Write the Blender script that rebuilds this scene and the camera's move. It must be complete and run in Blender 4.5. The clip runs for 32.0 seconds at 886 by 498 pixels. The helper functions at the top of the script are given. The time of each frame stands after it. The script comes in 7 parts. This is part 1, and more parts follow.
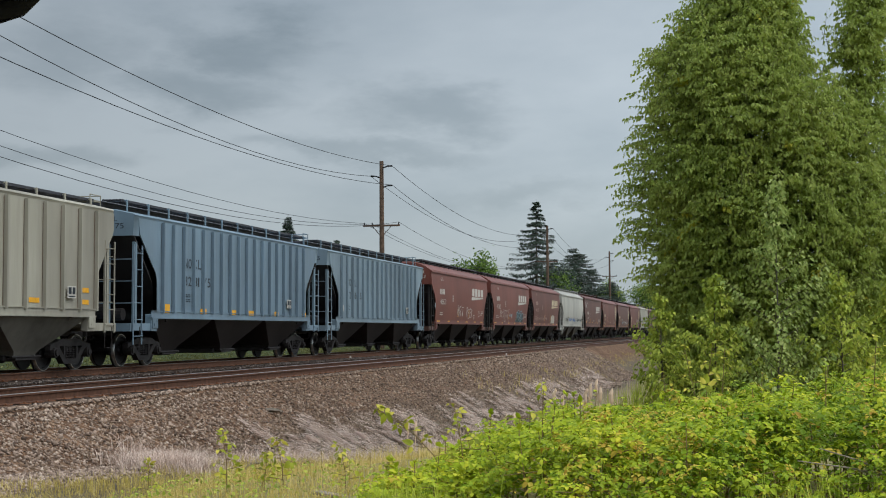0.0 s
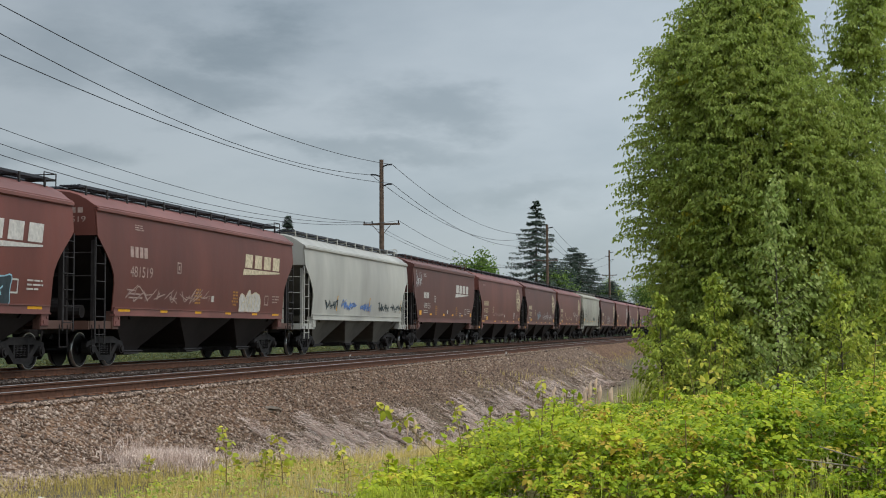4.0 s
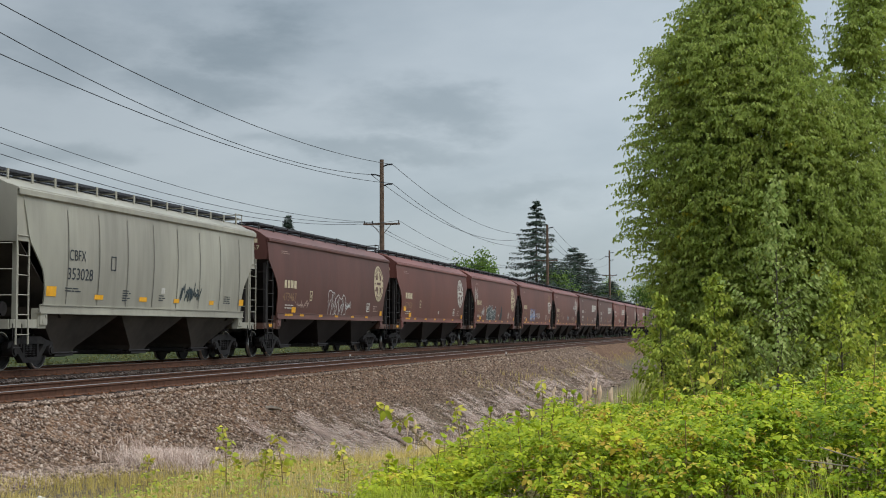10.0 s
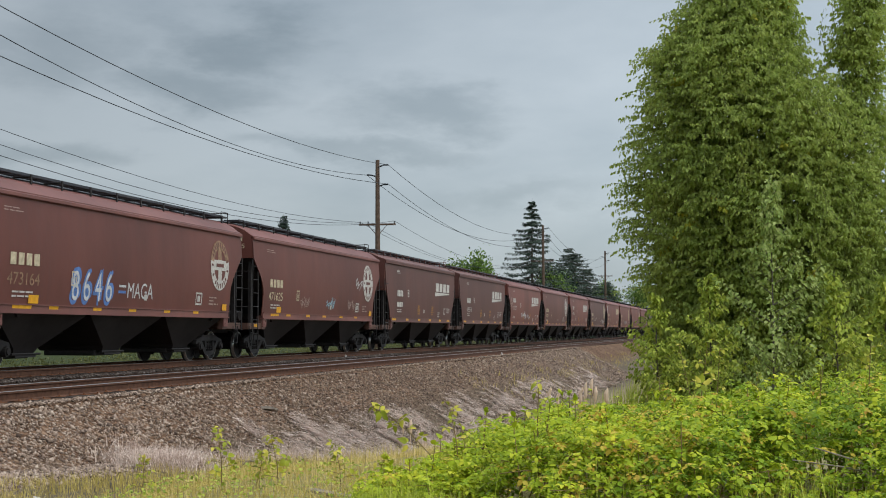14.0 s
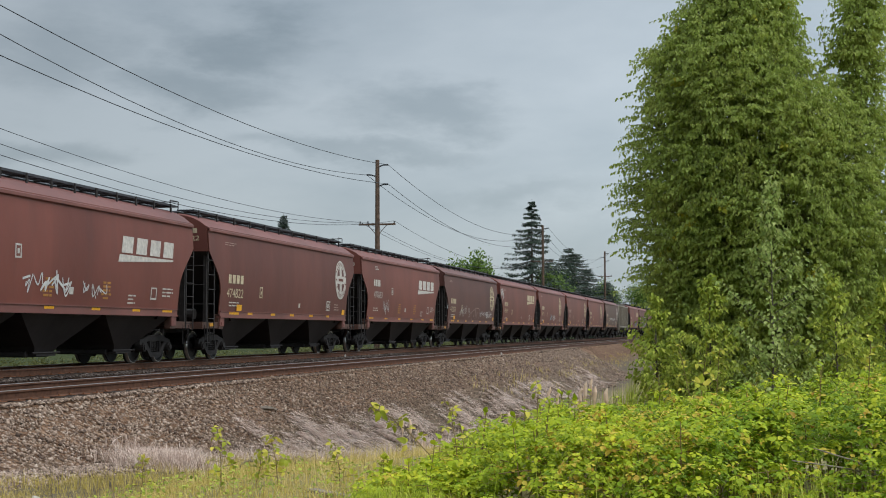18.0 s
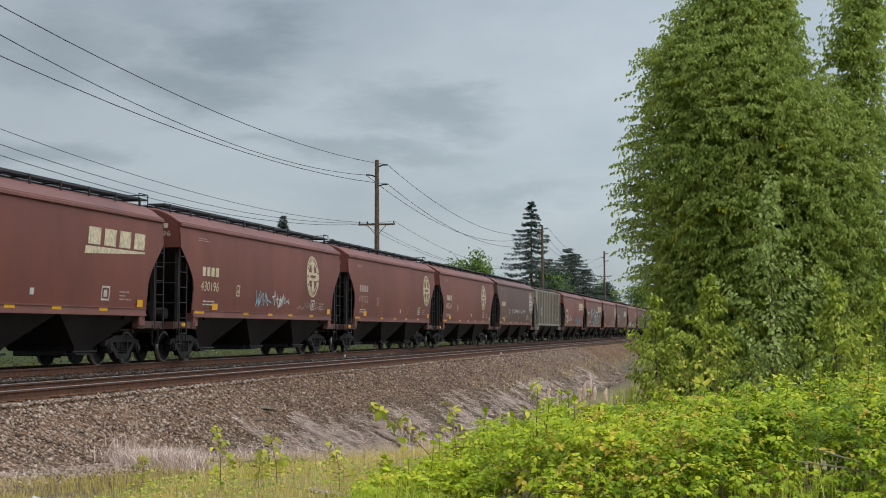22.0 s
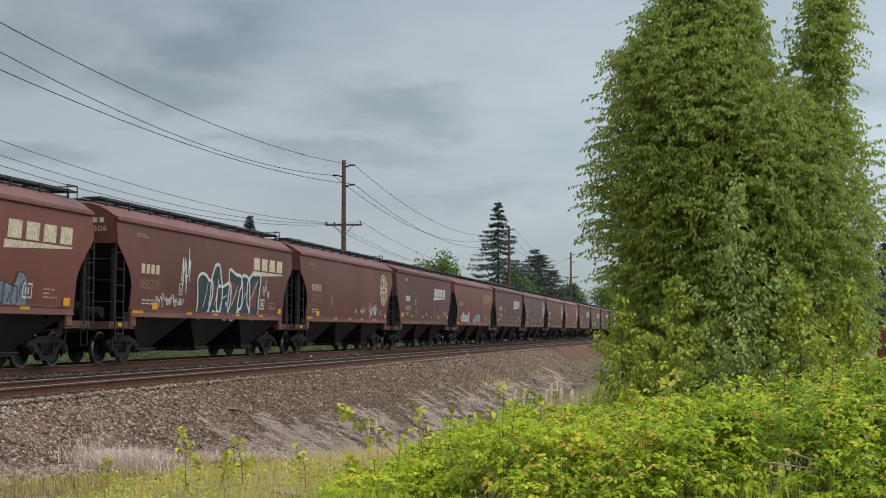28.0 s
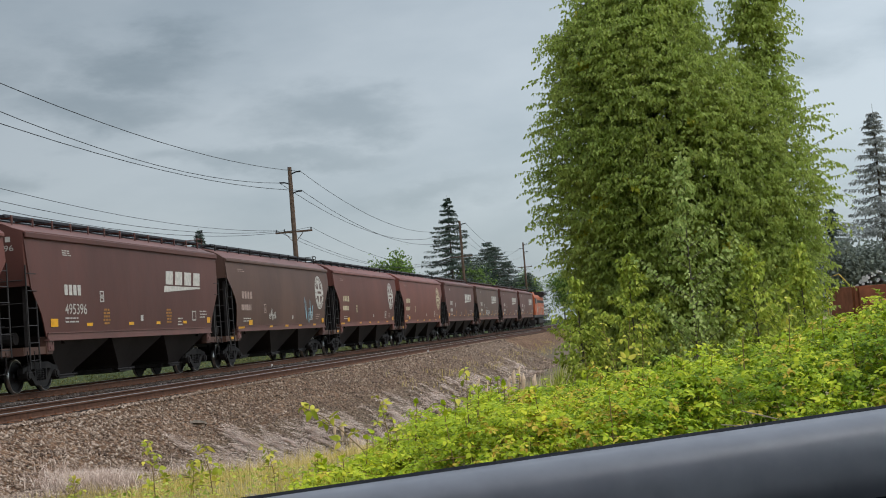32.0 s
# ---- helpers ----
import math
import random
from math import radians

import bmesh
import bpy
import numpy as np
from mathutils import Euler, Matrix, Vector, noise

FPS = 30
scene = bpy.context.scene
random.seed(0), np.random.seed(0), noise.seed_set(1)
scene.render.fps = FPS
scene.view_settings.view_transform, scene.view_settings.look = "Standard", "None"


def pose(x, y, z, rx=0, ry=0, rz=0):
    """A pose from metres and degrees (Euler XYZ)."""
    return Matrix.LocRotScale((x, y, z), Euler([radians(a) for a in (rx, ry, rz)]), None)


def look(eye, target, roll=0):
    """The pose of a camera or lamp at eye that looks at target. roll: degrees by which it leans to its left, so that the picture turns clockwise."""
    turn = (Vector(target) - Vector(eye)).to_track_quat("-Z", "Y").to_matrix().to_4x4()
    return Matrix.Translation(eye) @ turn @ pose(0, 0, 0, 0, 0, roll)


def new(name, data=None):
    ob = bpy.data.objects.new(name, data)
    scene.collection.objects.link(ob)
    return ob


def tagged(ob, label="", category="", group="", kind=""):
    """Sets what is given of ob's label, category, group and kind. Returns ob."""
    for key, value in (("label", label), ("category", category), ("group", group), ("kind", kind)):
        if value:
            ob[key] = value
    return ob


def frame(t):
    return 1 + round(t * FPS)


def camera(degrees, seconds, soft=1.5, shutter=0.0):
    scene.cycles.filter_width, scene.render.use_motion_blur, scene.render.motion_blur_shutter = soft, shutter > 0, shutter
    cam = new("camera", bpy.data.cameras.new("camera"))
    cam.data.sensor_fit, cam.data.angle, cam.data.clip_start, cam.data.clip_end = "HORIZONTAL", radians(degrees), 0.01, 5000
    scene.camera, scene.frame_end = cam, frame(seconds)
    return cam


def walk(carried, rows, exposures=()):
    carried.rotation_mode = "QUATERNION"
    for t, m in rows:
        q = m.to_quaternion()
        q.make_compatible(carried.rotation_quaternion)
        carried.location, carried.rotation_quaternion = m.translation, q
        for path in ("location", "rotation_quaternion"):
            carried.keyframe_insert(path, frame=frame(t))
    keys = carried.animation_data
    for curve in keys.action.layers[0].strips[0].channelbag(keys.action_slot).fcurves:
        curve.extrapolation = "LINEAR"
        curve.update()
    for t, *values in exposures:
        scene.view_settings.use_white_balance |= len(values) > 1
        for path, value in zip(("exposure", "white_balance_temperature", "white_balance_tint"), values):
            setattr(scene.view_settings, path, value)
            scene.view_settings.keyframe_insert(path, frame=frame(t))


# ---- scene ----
LENS = 34.2
EYE = (0.0, 0.0, 0.96)


def aim(yaw, pitch, roll, z=0.0, back=0.0):
    """Pose of the hand-held camera: heading to the left of the track, tilt and lean in degrees, z metres above its first place."""
    a, b = radians(yaw), radians(pitch)
    eye = Vector(EYE) + Vector((back * math.sin(a), -back * math.cos(a), z))
    way = Vector((-math.sin(a) * math.cos(b), math.cos(a) * math.cos(b), math.sin(b)))
    return look(eye, eye + way * 10, roll)


cam = camera(LENS, 32.0, soft=1.0)
walk(cam, [(t, aim(*a)) for t, *a in [
    (0, 12.13, 3.25, -0.18, 0.009), (0.5, 12.11, 3.24, -0.19, 0.005), (1, 12.11, 3.22, -0.21, 0.002), (1.5, 12.11, 3.21, -0.18, 0.000),
    (2, 12.12, 3.21, -0.15, 0.000), (2.5, 12.12, 3.20, -0.10, 0.000), (3, 12.12, 3.20, -0.11, 0.000), (3.5, 12.12, 3.20, -0.12, 0.000),
    (5.5, 12.14, 3.21, -0.03, 0.000), (6, 12.13, 3.21, -0.04, 0.000), (6.5, 12.13, 3.20, -0.07, 0.000), (7, 12.12, 3.19, -0.07, 0.000),
    (7.5, 12.13, 3.19, -0.02, 0.000), (8, 12.14, 3.20, 0.02, 0.000), (8.5, 12.14, 3.20, 0.03, 0.000), (9, 12.14, 3.21, -0.02, 0.000),
    (9.5, 12.13, 3.20, -0.01, 0.000), (10, 12.13, 3.20, -0.02, 0.000), (10.5, 12.12, 3.19, 0.00, 0.000), (11, 12.13, 3.19, -0.06, 0.000),
    (11.5, 12.05, 3.19, 0.09, 0.000), (12, 11.99, 3.19, -0.01, 0.000), (12.5, 11.98, 3.20, -0.01, 0.000), (13, 11.98, 3.21, -0.02, 0.000),
    (13.5, 11.97, 3.22, 0.01, 0.000), (14, 11.96, 3.22, 0.01, 0.000), (14.5, 11.95, 3.22, 0.04, 0.000), (16.5, 11.97, 3.22, 0.11, 0.000),
    (17, 11.96, 3.22, 0.12, 0.000), (17.5, 11.96, 3.22, 0.10, 0.000), (18, 11.95, 3.22, 0.10, 0.000), (18.5, 11.94, 3.22, 0.07, 0.000),
    (19, 11.94, 3.22, 0.07, 0.000), (19.5, 11.94, 3.22, 0.07, 0.000), (20, 11.95, 3.22, 0.08, 0.000), (20.5, 11.95, 3.22, 0.08, 0.000),
    (21, 11.94, 3.22, 0.05, 0.000), (21.5, 11.94, 3.22, 0.08, 0.000), (22, 11.93, 3.22, 0.07, 0.000), (22.5, 11.93, 3.22, 0.09, 0.000),
    (23, 11.93, 3.22, 0.07, 0.000), (23.5, 11.93, 3.22, 0.08, 0.000), (24, 11.94, 3.23, 0.15, 0.000), (24.5, 11.94, 3.24, 0.18, 0.000),
    (25, 11.93, 3.25, 0.22, 0.000), (25.5, 11.93, 3.25, 0.18, 0.000), (27.5, 11.39, 3.25, 0.21, 0.000), (28, 10.61, 3.25, 0.16, 0.000),
    (28.5, 9.81, 3.04, 0.19, -0.008), (29, 9.14, 2.87, 0.24, -0.020), (29.5, 8.77, 2.52, -0.20, -0.033), (30, 8.71, 2.65, -1.36, -0.025),
    (30.5, 8.77, 2.98, -2.38, -0.047), (31, 8.73, 3.15, -3.28, -0.051), (31.5, 8.71, 3.15, -3.89, -0.069), (32, 8.72, 3.12, -4.39, -0.075),
]], exposures=[(0.0, -0.07), (3.5, -0.06), (6.0, 0.0), (27.0, 0.0), (28.0, -0.05), (29.0, 0.06), (30.3, 0.02), (31.0, -0.02), (32.0, -0.01)])

# ---- world and light ----
world = bpy.data.worlds.new("overcast_sky")
scene.world = world
world.use_nodes = True
wn, wl = world.node_tree.nodes, world.node_tree.links
wn.clear()
CLOUDS = ((20.3, 11.2, 5.5, 1.5, 0.8), (12.6, 8.8, 5.2, 1.6, 0.62), (22.0, 9.6, 5.5, 1.5, 0.65), (15.5, 7.2, 6.0, 0.9, 0.5), (28.0, 10.6, 4.5, 2.6, 0.5), (8.0, 5.2, 5.0, 0.9, 0.35),
          (27.5, 6.8, 4.0, 1.0, 0.45), (38.0, 10.0, 8.0, 2.0, 0.6), (-4.0, 9.5, 6.0, 1.6, 0.5), (-20.0, 12.0, 9.0, 2.4, 0.6))


def wnode(kind, **values):
    n = wn.new(kind)
    for k, v in values.items():
        n.inputs[k].default_value = v
    return n


w_coord = wn.new("ShaderNodeTexCoord")
w_map = wnode("ShaderNodeMapping", Scale=(1.0, 1.0, 2.6), Location=(1.45, 0.3, 0.1))
wl.new(w_coord.outputs["Generated"], w_map.inputs["Vector"])
w_big = wnode("ShaderNodeTexNoise", Scale=3.3, Detail=7.0, Roughness=0.52, Distortion=0.15)
wl.new(w_map.outputs["Vector"], w_big.inputs["Vector"])
w_ramp = wn.new("ShaderNodeValToRGB")
w_ramp.color_ramp.elements[0].position, w_ramp.color_ramp.elements[0].color = 0.36, (0.3, 0.352, 0.39, 1)
w_ramp.color_ramp.elements[1].position, w_ramp.color_ramp.elements[1].color = 0.6, (0.43, 0.48, 0.515, 1)
wl.new(w_big.outputs["Fac"], w_ramp.inputs["Fac"])
# ragged banks of darker cloud: heading and height in degrees, half width and half height, depth
w_tear = wnode("ShaderNodeTexNoise", Scale=7.0, Detail=6.0, Roughness=0.6)
wl.new(w_map.outputs["Vector"], w_tear.inputs["Vector"])
w_push = wn.new("ShaderNodeVectorMath")
w_push.operation = "MULTIPLY_ADD"
wl.new(w_tear.outputs["Color"], w_push.inputs[0])
w_push.inputs[1].default_value = (0.22, 0.22, 0.09)
wl.new(w_coord.outputs["Generated"], w_push.inputs[2])
w_gloom = None
for heading, height, wide, tall, depth in CLOUDS:
    h, e = radians(heading), radians(height)
    w_rel = wn.new("ShaderNodeVectorMath")
    w_rel.operation = "SUBTRACT"
    wl.new(w_push.outputs["Vector"], w_rel.inputs[0])
    w_rel.inputs[1].default_value = (-math.sin(h) * math.cos(e) + 0.11, math.cos(h) * math.cos(e) + 0.11, math.sin(e) + 0.045)
    w_fit = wn.new("ShaderNodeVectorMath")
    w_fit.operation = "MULTIPLY"
    wl.new(w_rel.outputs["Vector"], w_fit.inputs[0])
    w_fit.inputs[1].default_value = (1 / radians(wide), 1 / radians(wide * 2), 1 / radians(tall))
    w_len = wn.new("ShaderNodeVectorMath")
    w_len.operation = "LENGTH"
    wl.new(w_fit.outputs["Vector"], w_len.inputs[0])
    w_in = wnode("ShaderNodeMapRange", **{"From Min": 1.0, "From Max": 0.1, "To Min": 0.0, "To Max": depth})
    w_in.interpolation_type = "SMOOTHSTEP"
    wl.new(w_len.outputs["Value"], w_in.inputs["Value"])
    if w_gloom is None:
        w_gloom = w_in.outputs["Result"]
    else:
        w_sum = wn.new("ShaderNodeMath")
        w_sum.operation = "MAXIMUM"
        wl.new(w_gloom, w_sum.inputs[0])
        wl.new(w_in.outputs["Result"], w_sum.inputs[1])
        w_gloom = w_sum.outputs["Value"]
w_bank = wn.new("ShaderNodeMix")
w_bank.data_type = "RGBA"
wl.new(w_gloom, w_bank.inputs["Factor"])
wl.new(w_ramp.outputs["Color"], w_bank.inputs[6])
w_bank.inputs[7].default_value = (0.19, 0.232, 0.258, 1)
w_sky = wn.new("ShaderNodeTexSky")
w_sky.sky_type, w_sky.sun_disc = "NISHITA", False
w_sky.sun_elevation, w_sky.sun_rotation = radians(56), radians(108)
w_dim = wn.new("ShaderNodeMix")
w_dim.data_type, w_dim.blend_type = "RGBA", "ADD"
w_dim.inputs["Factor"].default_value = 0.02
wl.new(w_bank.outputs[2], w_dim.inputs[6])
wl.new(w_sky.outputs["Color"], w_dim.inputs[7])
w_back = wnode("ShaderNodeBackground", Strength=1.0)
# an overcast sky is brighter overhead than near the horizon
w_split = wn.new("ShaderNodeSeparateXYZ")
wl.new(w_coord.outputs["Generated"], w_split.inputs["Vector"])
w_lift = wnode("ShaderNodeMapRange", **{"From Min": 0.25, "From Max": 0.85, "To Min": 1.0, "To Max": 2.3})
w_lift.interpolation_type = "SMOOTHSTEP"
wl.new(w_split.outputs["Z"], w_lift.inputs["Value"])
# the hidden sun brightens the sky on its side
w_sunny = wnode("ShaderNodeMapRange", **{"From Min": -0.5, "From Max": 0.7, "To Min": 0.82, "To Max": 1.6})
wl.new(w_split.outputs["X"], w_sunny.inputs["Value"])
w_both = wn.new("ShaderNodeMath")
w_both.operation = "MULTIPLY"
wl.new(w_lift.outputs["Result"], w_both.inputs[0])
wl.new(w_sunny.outputs["Result"], w_both.inputs[1])
wl.new(w_both.outputs["Value"], w_back.inputs["Strength"])
wl.new(w_dim.outputs[2], w_back.inputs["Color"])
w_out = wn.new("ShaderNodeOutputWorld")
wl.new(w_back.outputs["Background"], w_out.inputs["Surface"])

sun = new("sun", bpy.data.lights.new("sun", "SUN"))
sun.data.energy, sun.data.angle, sun.data.color = 1.3, radians(40), (1.0, 0.965, 0.92)
sun.matrix_basis = look((48, -16, 75), (0, 0, 0))

# ---- materials ----


class Mat:
    """A small builder for node materials."""

    def __init__(self, name, rough=0.6, metal=0.0, own=False):
        self.own = own  # each object gets its own part of the pattern
        self.m = bpy.data.materials.new(name)
        self.m.use_nodes = True
        self.n, self.l = self.m.node_tree.nodes, self.m.node_tree.links
        self.b = self.n["Principled BSDF"]
        self.b.inputs["Roughness"].default_value, self.b.inputs["Metallic"].default_value = rough, metal
        self.co = None

    def coord(self, scale=(1, 1, 1)):
        c = self.n.new("ShaderNodeTexCoord")
        mp = self.n.new("ShaderNodeMapping")
        mp.inputs["Scale"].default_value = scale
        self.l.new(c.outputs["Object"], mp.inputs["Vector"])
        if self.own:
            o = self.n.new("ShaderNodeVectorMath")
            o.operation = "SCALE"
            o.inputs[0].default_value = (17.0, 61.0, 29.0)
            self.l.new(self.random(), o.inputs["Scale"])
            self.l.new(o.outputs["Vector"], mp.inputs["Location"])
        return mp.outputs["Vector"]

    def noise(self, scale, detail=4.0, rough=0.55, stretch=(1, 1, 1)):
        t = self.n.new("ShaderNodeTexNoise")
        t.inputs["Scale"].default_value, t.inputs["Detail"].default_value, t.inputs["Roughness"].default_value = scale, detail, rough
        self.l.new(self.coord(stretch), t.inputs["Vector"])
        return t.outputs["Fac"]

    def cells(self, scale, out="Color"):
        t = self.n.new("ShaderNodeTexVoronoi")
        t.inputs["Scale"].default_value = scale
        self.l.new(self.coord(), t.inputs["Vector"])
        return t.outputs[out]

    def ramp(self, fac, stops):
        r = self.n.new("ShaderNodeValToRGB")
        e = r.color_ramp.elements
        while len(e) < len(stops):
            e.new(0.5)
        for el, (p, c) in zip(e, stops):
            el.position, el.color = p, (c if len(c) == 4 else (*c, 1))
        self.l.new(fac, r.inputs["Fac"])
        return r.outputs["Color"]

    def mix(self, fac, a, b, blend="MIX"):
        x = self.n.new("ShaderNodeMix")
        x.data_type, x.blend_type = "RGBA", blend
        for sock, v in ((x.inputs["Factor"], fac), (x.inputs[6], a), (x.inputs[7], b)):
            if isinstance(v, (int, float)):
                sock.default_value = v
            elif isinstance(v, tuple):
                sock.default_value = (*v[:3], 1)
            else:
                self.l.new(v, sock)
        return x.outputs[2]

    def random(self, island=False):
        if island:
            return self.n.new("ShaderNodeNewGeometry").outputs["Random Per Island"]
        return self.n.new("ShaderNodeObjectInfo").outputs["Random"]

    def color(self, sock):
        if isinstance(sock, tuple):
            self.b.inputs["Base Color"].default_value = (*sock[:3], 1)
        else:
            self.l.new(sock, self.b.inputs["Base Color"])
        return self

    def bump(self, fac, strength=0.3, distance=0.02):
        u = self.n.new("ShaderNodeBump")
        u.inputs["Strength"].default_value, u.inputs["Distance"].default_value = strength, distance
        self.l.new(fac, u.inputs["Height"])
        self.l.new(u.outputs["Normal"], self.b.inputs["Normal"])
        return self

    def leafy(self, amount=0.3):
        """Lets part of the light through, as thin leaves do."""
        t = self.n.new("ShaderNodeBsdfTranslucent")
        s = self.n.new("ShaderNodeMixShader")
        s.inputs["Fac"].default_value = amount
        src = self.b.inputs["Base Color"].links[0].from_socket
        self.l.new(src, t.inputs["Color"])
        self.l.new(self.b.outputs["BSDF"], s.inputs[1])
        self.l.new(t.outputs["BSDF"], s.inputs[2])
        self.l.new(s.outputs["Shader"], self.n["Material Output"].inputs["Surface"])
        return self


def shade(c, k):
    return tuple(min(1.0, v * k) for v in c)


def paint(name, c, dirt=(0.07, 0.055, 0.05), wear=0.2, rough=0.55):
    """Weathered railway paint: fade patches, vertical rain streaks, road dirt."""
    m = Mat(name, rough, own=True)
    m.b.inputs["Specular IOR Level"].default_value = 0.3
    fade = m.ramp(m.noise(0.5, 3, 0.6, (1, 1, 0.45)), [(0.3, shade(c, 0.82)), (0.7, shade(c, 1.17))])
    panel = m.ramp(m.noise(0.21, 1, 0.5, (0.01, 1, 0.02)), [(0.4, (0.9, 0.9, 0.91)), (0.47, (0.97, 0.97, 0.97)), (0.53, (0.98, 0.98, 0.98)), (0.56, (1.06, 1.07, 1.07))])
    fade = m.mix(1.0, fade, panel, "MULTIPLY")
    streak = m.ramp(m.noise(1.3, 5, 0.65, (0.6, 2.4, 0.2)), [(0.46, (0, 0, 0)), (0.85, (wear, wear, wear))])
    dirty = m.mix(streak, fade, dirt)
    fine = m.ramp(m.noise(26, 3, 0.7), [(0.62, (0, 0, 0)), (0.8, (0.5 * wear, 0.5 * wear, 0.5 * wear))])
    m.color(m.mix(fine, dirty, shade(dirt, 1.6)))
    m.bump(m.noise(3.0, 2), 0.12, 0.03)
    return m.m


def plain(name, c, rough=0.6, metal=0.0, var=0.25, scale=6.0, bump=0.15):
    m = Mat(name, rough, metal)
    m.b.inputs["Specular IOR Level"].default_value = 0.2
    m.color(m.ramp(m.noise(scale, 4), [(0.3, shade(c, 1 - var)), (0.7, shade(c, 1 + var))]))
    m.bump(m.noise(scale * 5, 3), bump, 0.01)
    return m.m


def foliage(name, dark, mid, light, through_light=0.3, rough=0.5, patch=0.0, sheen=0.14):
    """Leaves that differ one from the next and, by patch per metre, from clump to clump."""
    m = Mat(name, rough)
    m.b.inputs["Specular IOR Level"].default_value = sheen
    fac = m.random(True)
    if patch:
        spread = m.n.new("ShaderNodeMapRange")
        spread.inputs["From Min"].default_value, spread.inputs["From Max"].default_value = 0.3, 0.7
        m.l.new(m.noise(patch, 3, 0.6), spread.inputs["Value"])
        both = m.n.new("ShaderNodeMix")
        both.inputs["Factor"].default_value = 0.52
        m.l.new(fac, both.inputs[2])
        m.l.new(spread.outputs["Result"], both.inputs[3])
        fac = both.outputs[0]
    m.color(m.ramp(fac, [(0.0, dark), (0.5, mid), (0.95, light)]))
    m.leafy(through_light)
    return m.m


RED = paint("faded_oxide_red_paint", (0.125, 0.0395, 0.0285))
RED_PALE = paint("pale_oxide_red_paint", (0.157, 0.0465, 0.0325))
BROWN = paint("mineral_brown_paint", (0.099, 0.036, 0.0275))
DARK_BROWN = paint("dirty_dark_brown_paint", (0.1, 0.05, 0.036), (0.06, 0.042, 0.034))
SILL_RED = paint("dusty_sill_skylit_roof_red_paint", (0.18, 0.068, 0.055), wear=0.35)
SILL_BROWN = paint("dusty_sill_skylit_roof_brown_paint", (0.15, 0.068, 0.057), wear=0.35)
BLUE = paint("grey_blue_paint", (0.158, 0.224, 0.278), wear=0.25)
BLUE_PALE = paint("pale_grey_blue_paint", (0.175, 0.234, 0.275), wear=0.25)
GREY = paint("warm_grey_paint", (0.325, 0.303, 0.242), wear=0.3)
RUSTY_GREY = paint("rust_streaked_grey_paint", (0.235, 0.205, 0.16), (0.1, 0.06, 0.04), wear=0.7)
WHITE = paint("off_white_paint", (0.38, 0.365, 0.32), (0.24, 0.21, 0.17), wear=0.14)
RUST_SEAM = plain("rust_stained_seam", (0.13, 0.095, 0.068), 0.8, var=0.4, scale=2.0)
BLUE_RIB_SHADE = plain("blue_rib_shade", (0.075, 0.105, 0.13), 0.7, var=0.3, scale=2.0)
ORANGE = paint("locomotive_orange_paint", (0.4, 0.095, 0.03), wear=0.35)
BLACK = plain("sooty_black_steel", (0.028, 0.024, 0.023), 0.6)
UNDER = plain("dusty_black_shaded_hopper_steel", (0.025, 0.021, 0.02), 0.55, var=0.4, scale=1.2)
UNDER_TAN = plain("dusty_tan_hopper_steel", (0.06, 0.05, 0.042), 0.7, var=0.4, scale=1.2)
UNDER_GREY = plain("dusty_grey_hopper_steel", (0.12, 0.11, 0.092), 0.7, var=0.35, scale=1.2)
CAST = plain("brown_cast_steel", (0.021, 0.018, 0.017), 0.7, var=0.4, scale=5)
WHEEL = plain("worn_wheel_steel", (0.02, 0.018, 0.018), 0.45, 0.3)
TREAD = plain("polished_wheel_tread", (0.45, 0.44, 0.42), 0.3, 1.0)
GRATING = plain("black_running_board_grating", (0.05, 0.05, 0.058), 0.5, 0.3)
AMBER_FADED = plain("faded_amber_stencil_paint", (0.36, 0.17, 0.045), 0.6, var=0.3)
YELLOW = plain("amber_reflector_tape", (0.75, 0.36, 0.02), 0.4, var=0.15)
LETTER = plain("chalky_white_lettering", (0.5, 0.47, 0.42), 0.7, var=0.2, scale=9)
LETTER_FADED = plain("faded_lettering", (0.36, 0.26, 0.22), 0.7, var=0.3, scale=9)
LETTER_GOLD = plain("faded_cream_lettering", (0.5, 0.42, 0.28), 0.7, var=0.3, scale=9)
LETTER_TAN = plain("worn_tan_lettering", (0.27, 0.17, 0.105), 0.7, var=0.4, scale=7)
LETTER_DARK = plain("black_lettering", (0.03, 0.036, 0.044), 0.6)
SPRAY_WHITE = plain("white_spray_paint", (0.52, 0.52, 0.5), 0.6)
SPRAY_BLUE = plain("blue_spray_paint", (0.1, 0.19, 0.42), 0.6)
SPRAY_CYAN = plain("pale_blue_spray_paint", (0.27, 0.45, 0.52), 0.6)
SPRAY_GREY = plain("grey_spray_paint", (0.17, 0.19, 0.21), 0.6)
SPRAY_DARK = plain("dark_spray_paint", (0.035, 0.05, 0.055), 0.6)
SPRAY_YELLOW = plain("yellow_crayon", (0.55, 0.3, 0.05), 0.6)
RAIL_RUST = plain("rusty_rail_steel", (0.105, 0.05, 0.03), 0.8, 0.1, var=0.35, scale=8)
PLATE_RUST = plain("orange_rusty_plate", (0.2, 0.085, 0.04), 0.85, 0.1, var=0.35, scale=8)
RAIL_TOP = plain("polished_rail_head", (0.36, 0.34, 0.32), 0.42, 1.0, var=0.1)
TIE = plain("weathered_sleeper_wood", (0.05, 0.037, 0.03), 0.9, var=0.4, scale=7, bump=0.4)
POLE_WOOD = plain("weathered_pole_wood", (0.13, 0.085, 0.06), 0.9, var=0.3, scale=5, bump=0.4)
WIRE = plain("dark_wire", (0.03, 0.032, 0.036), 0.6)
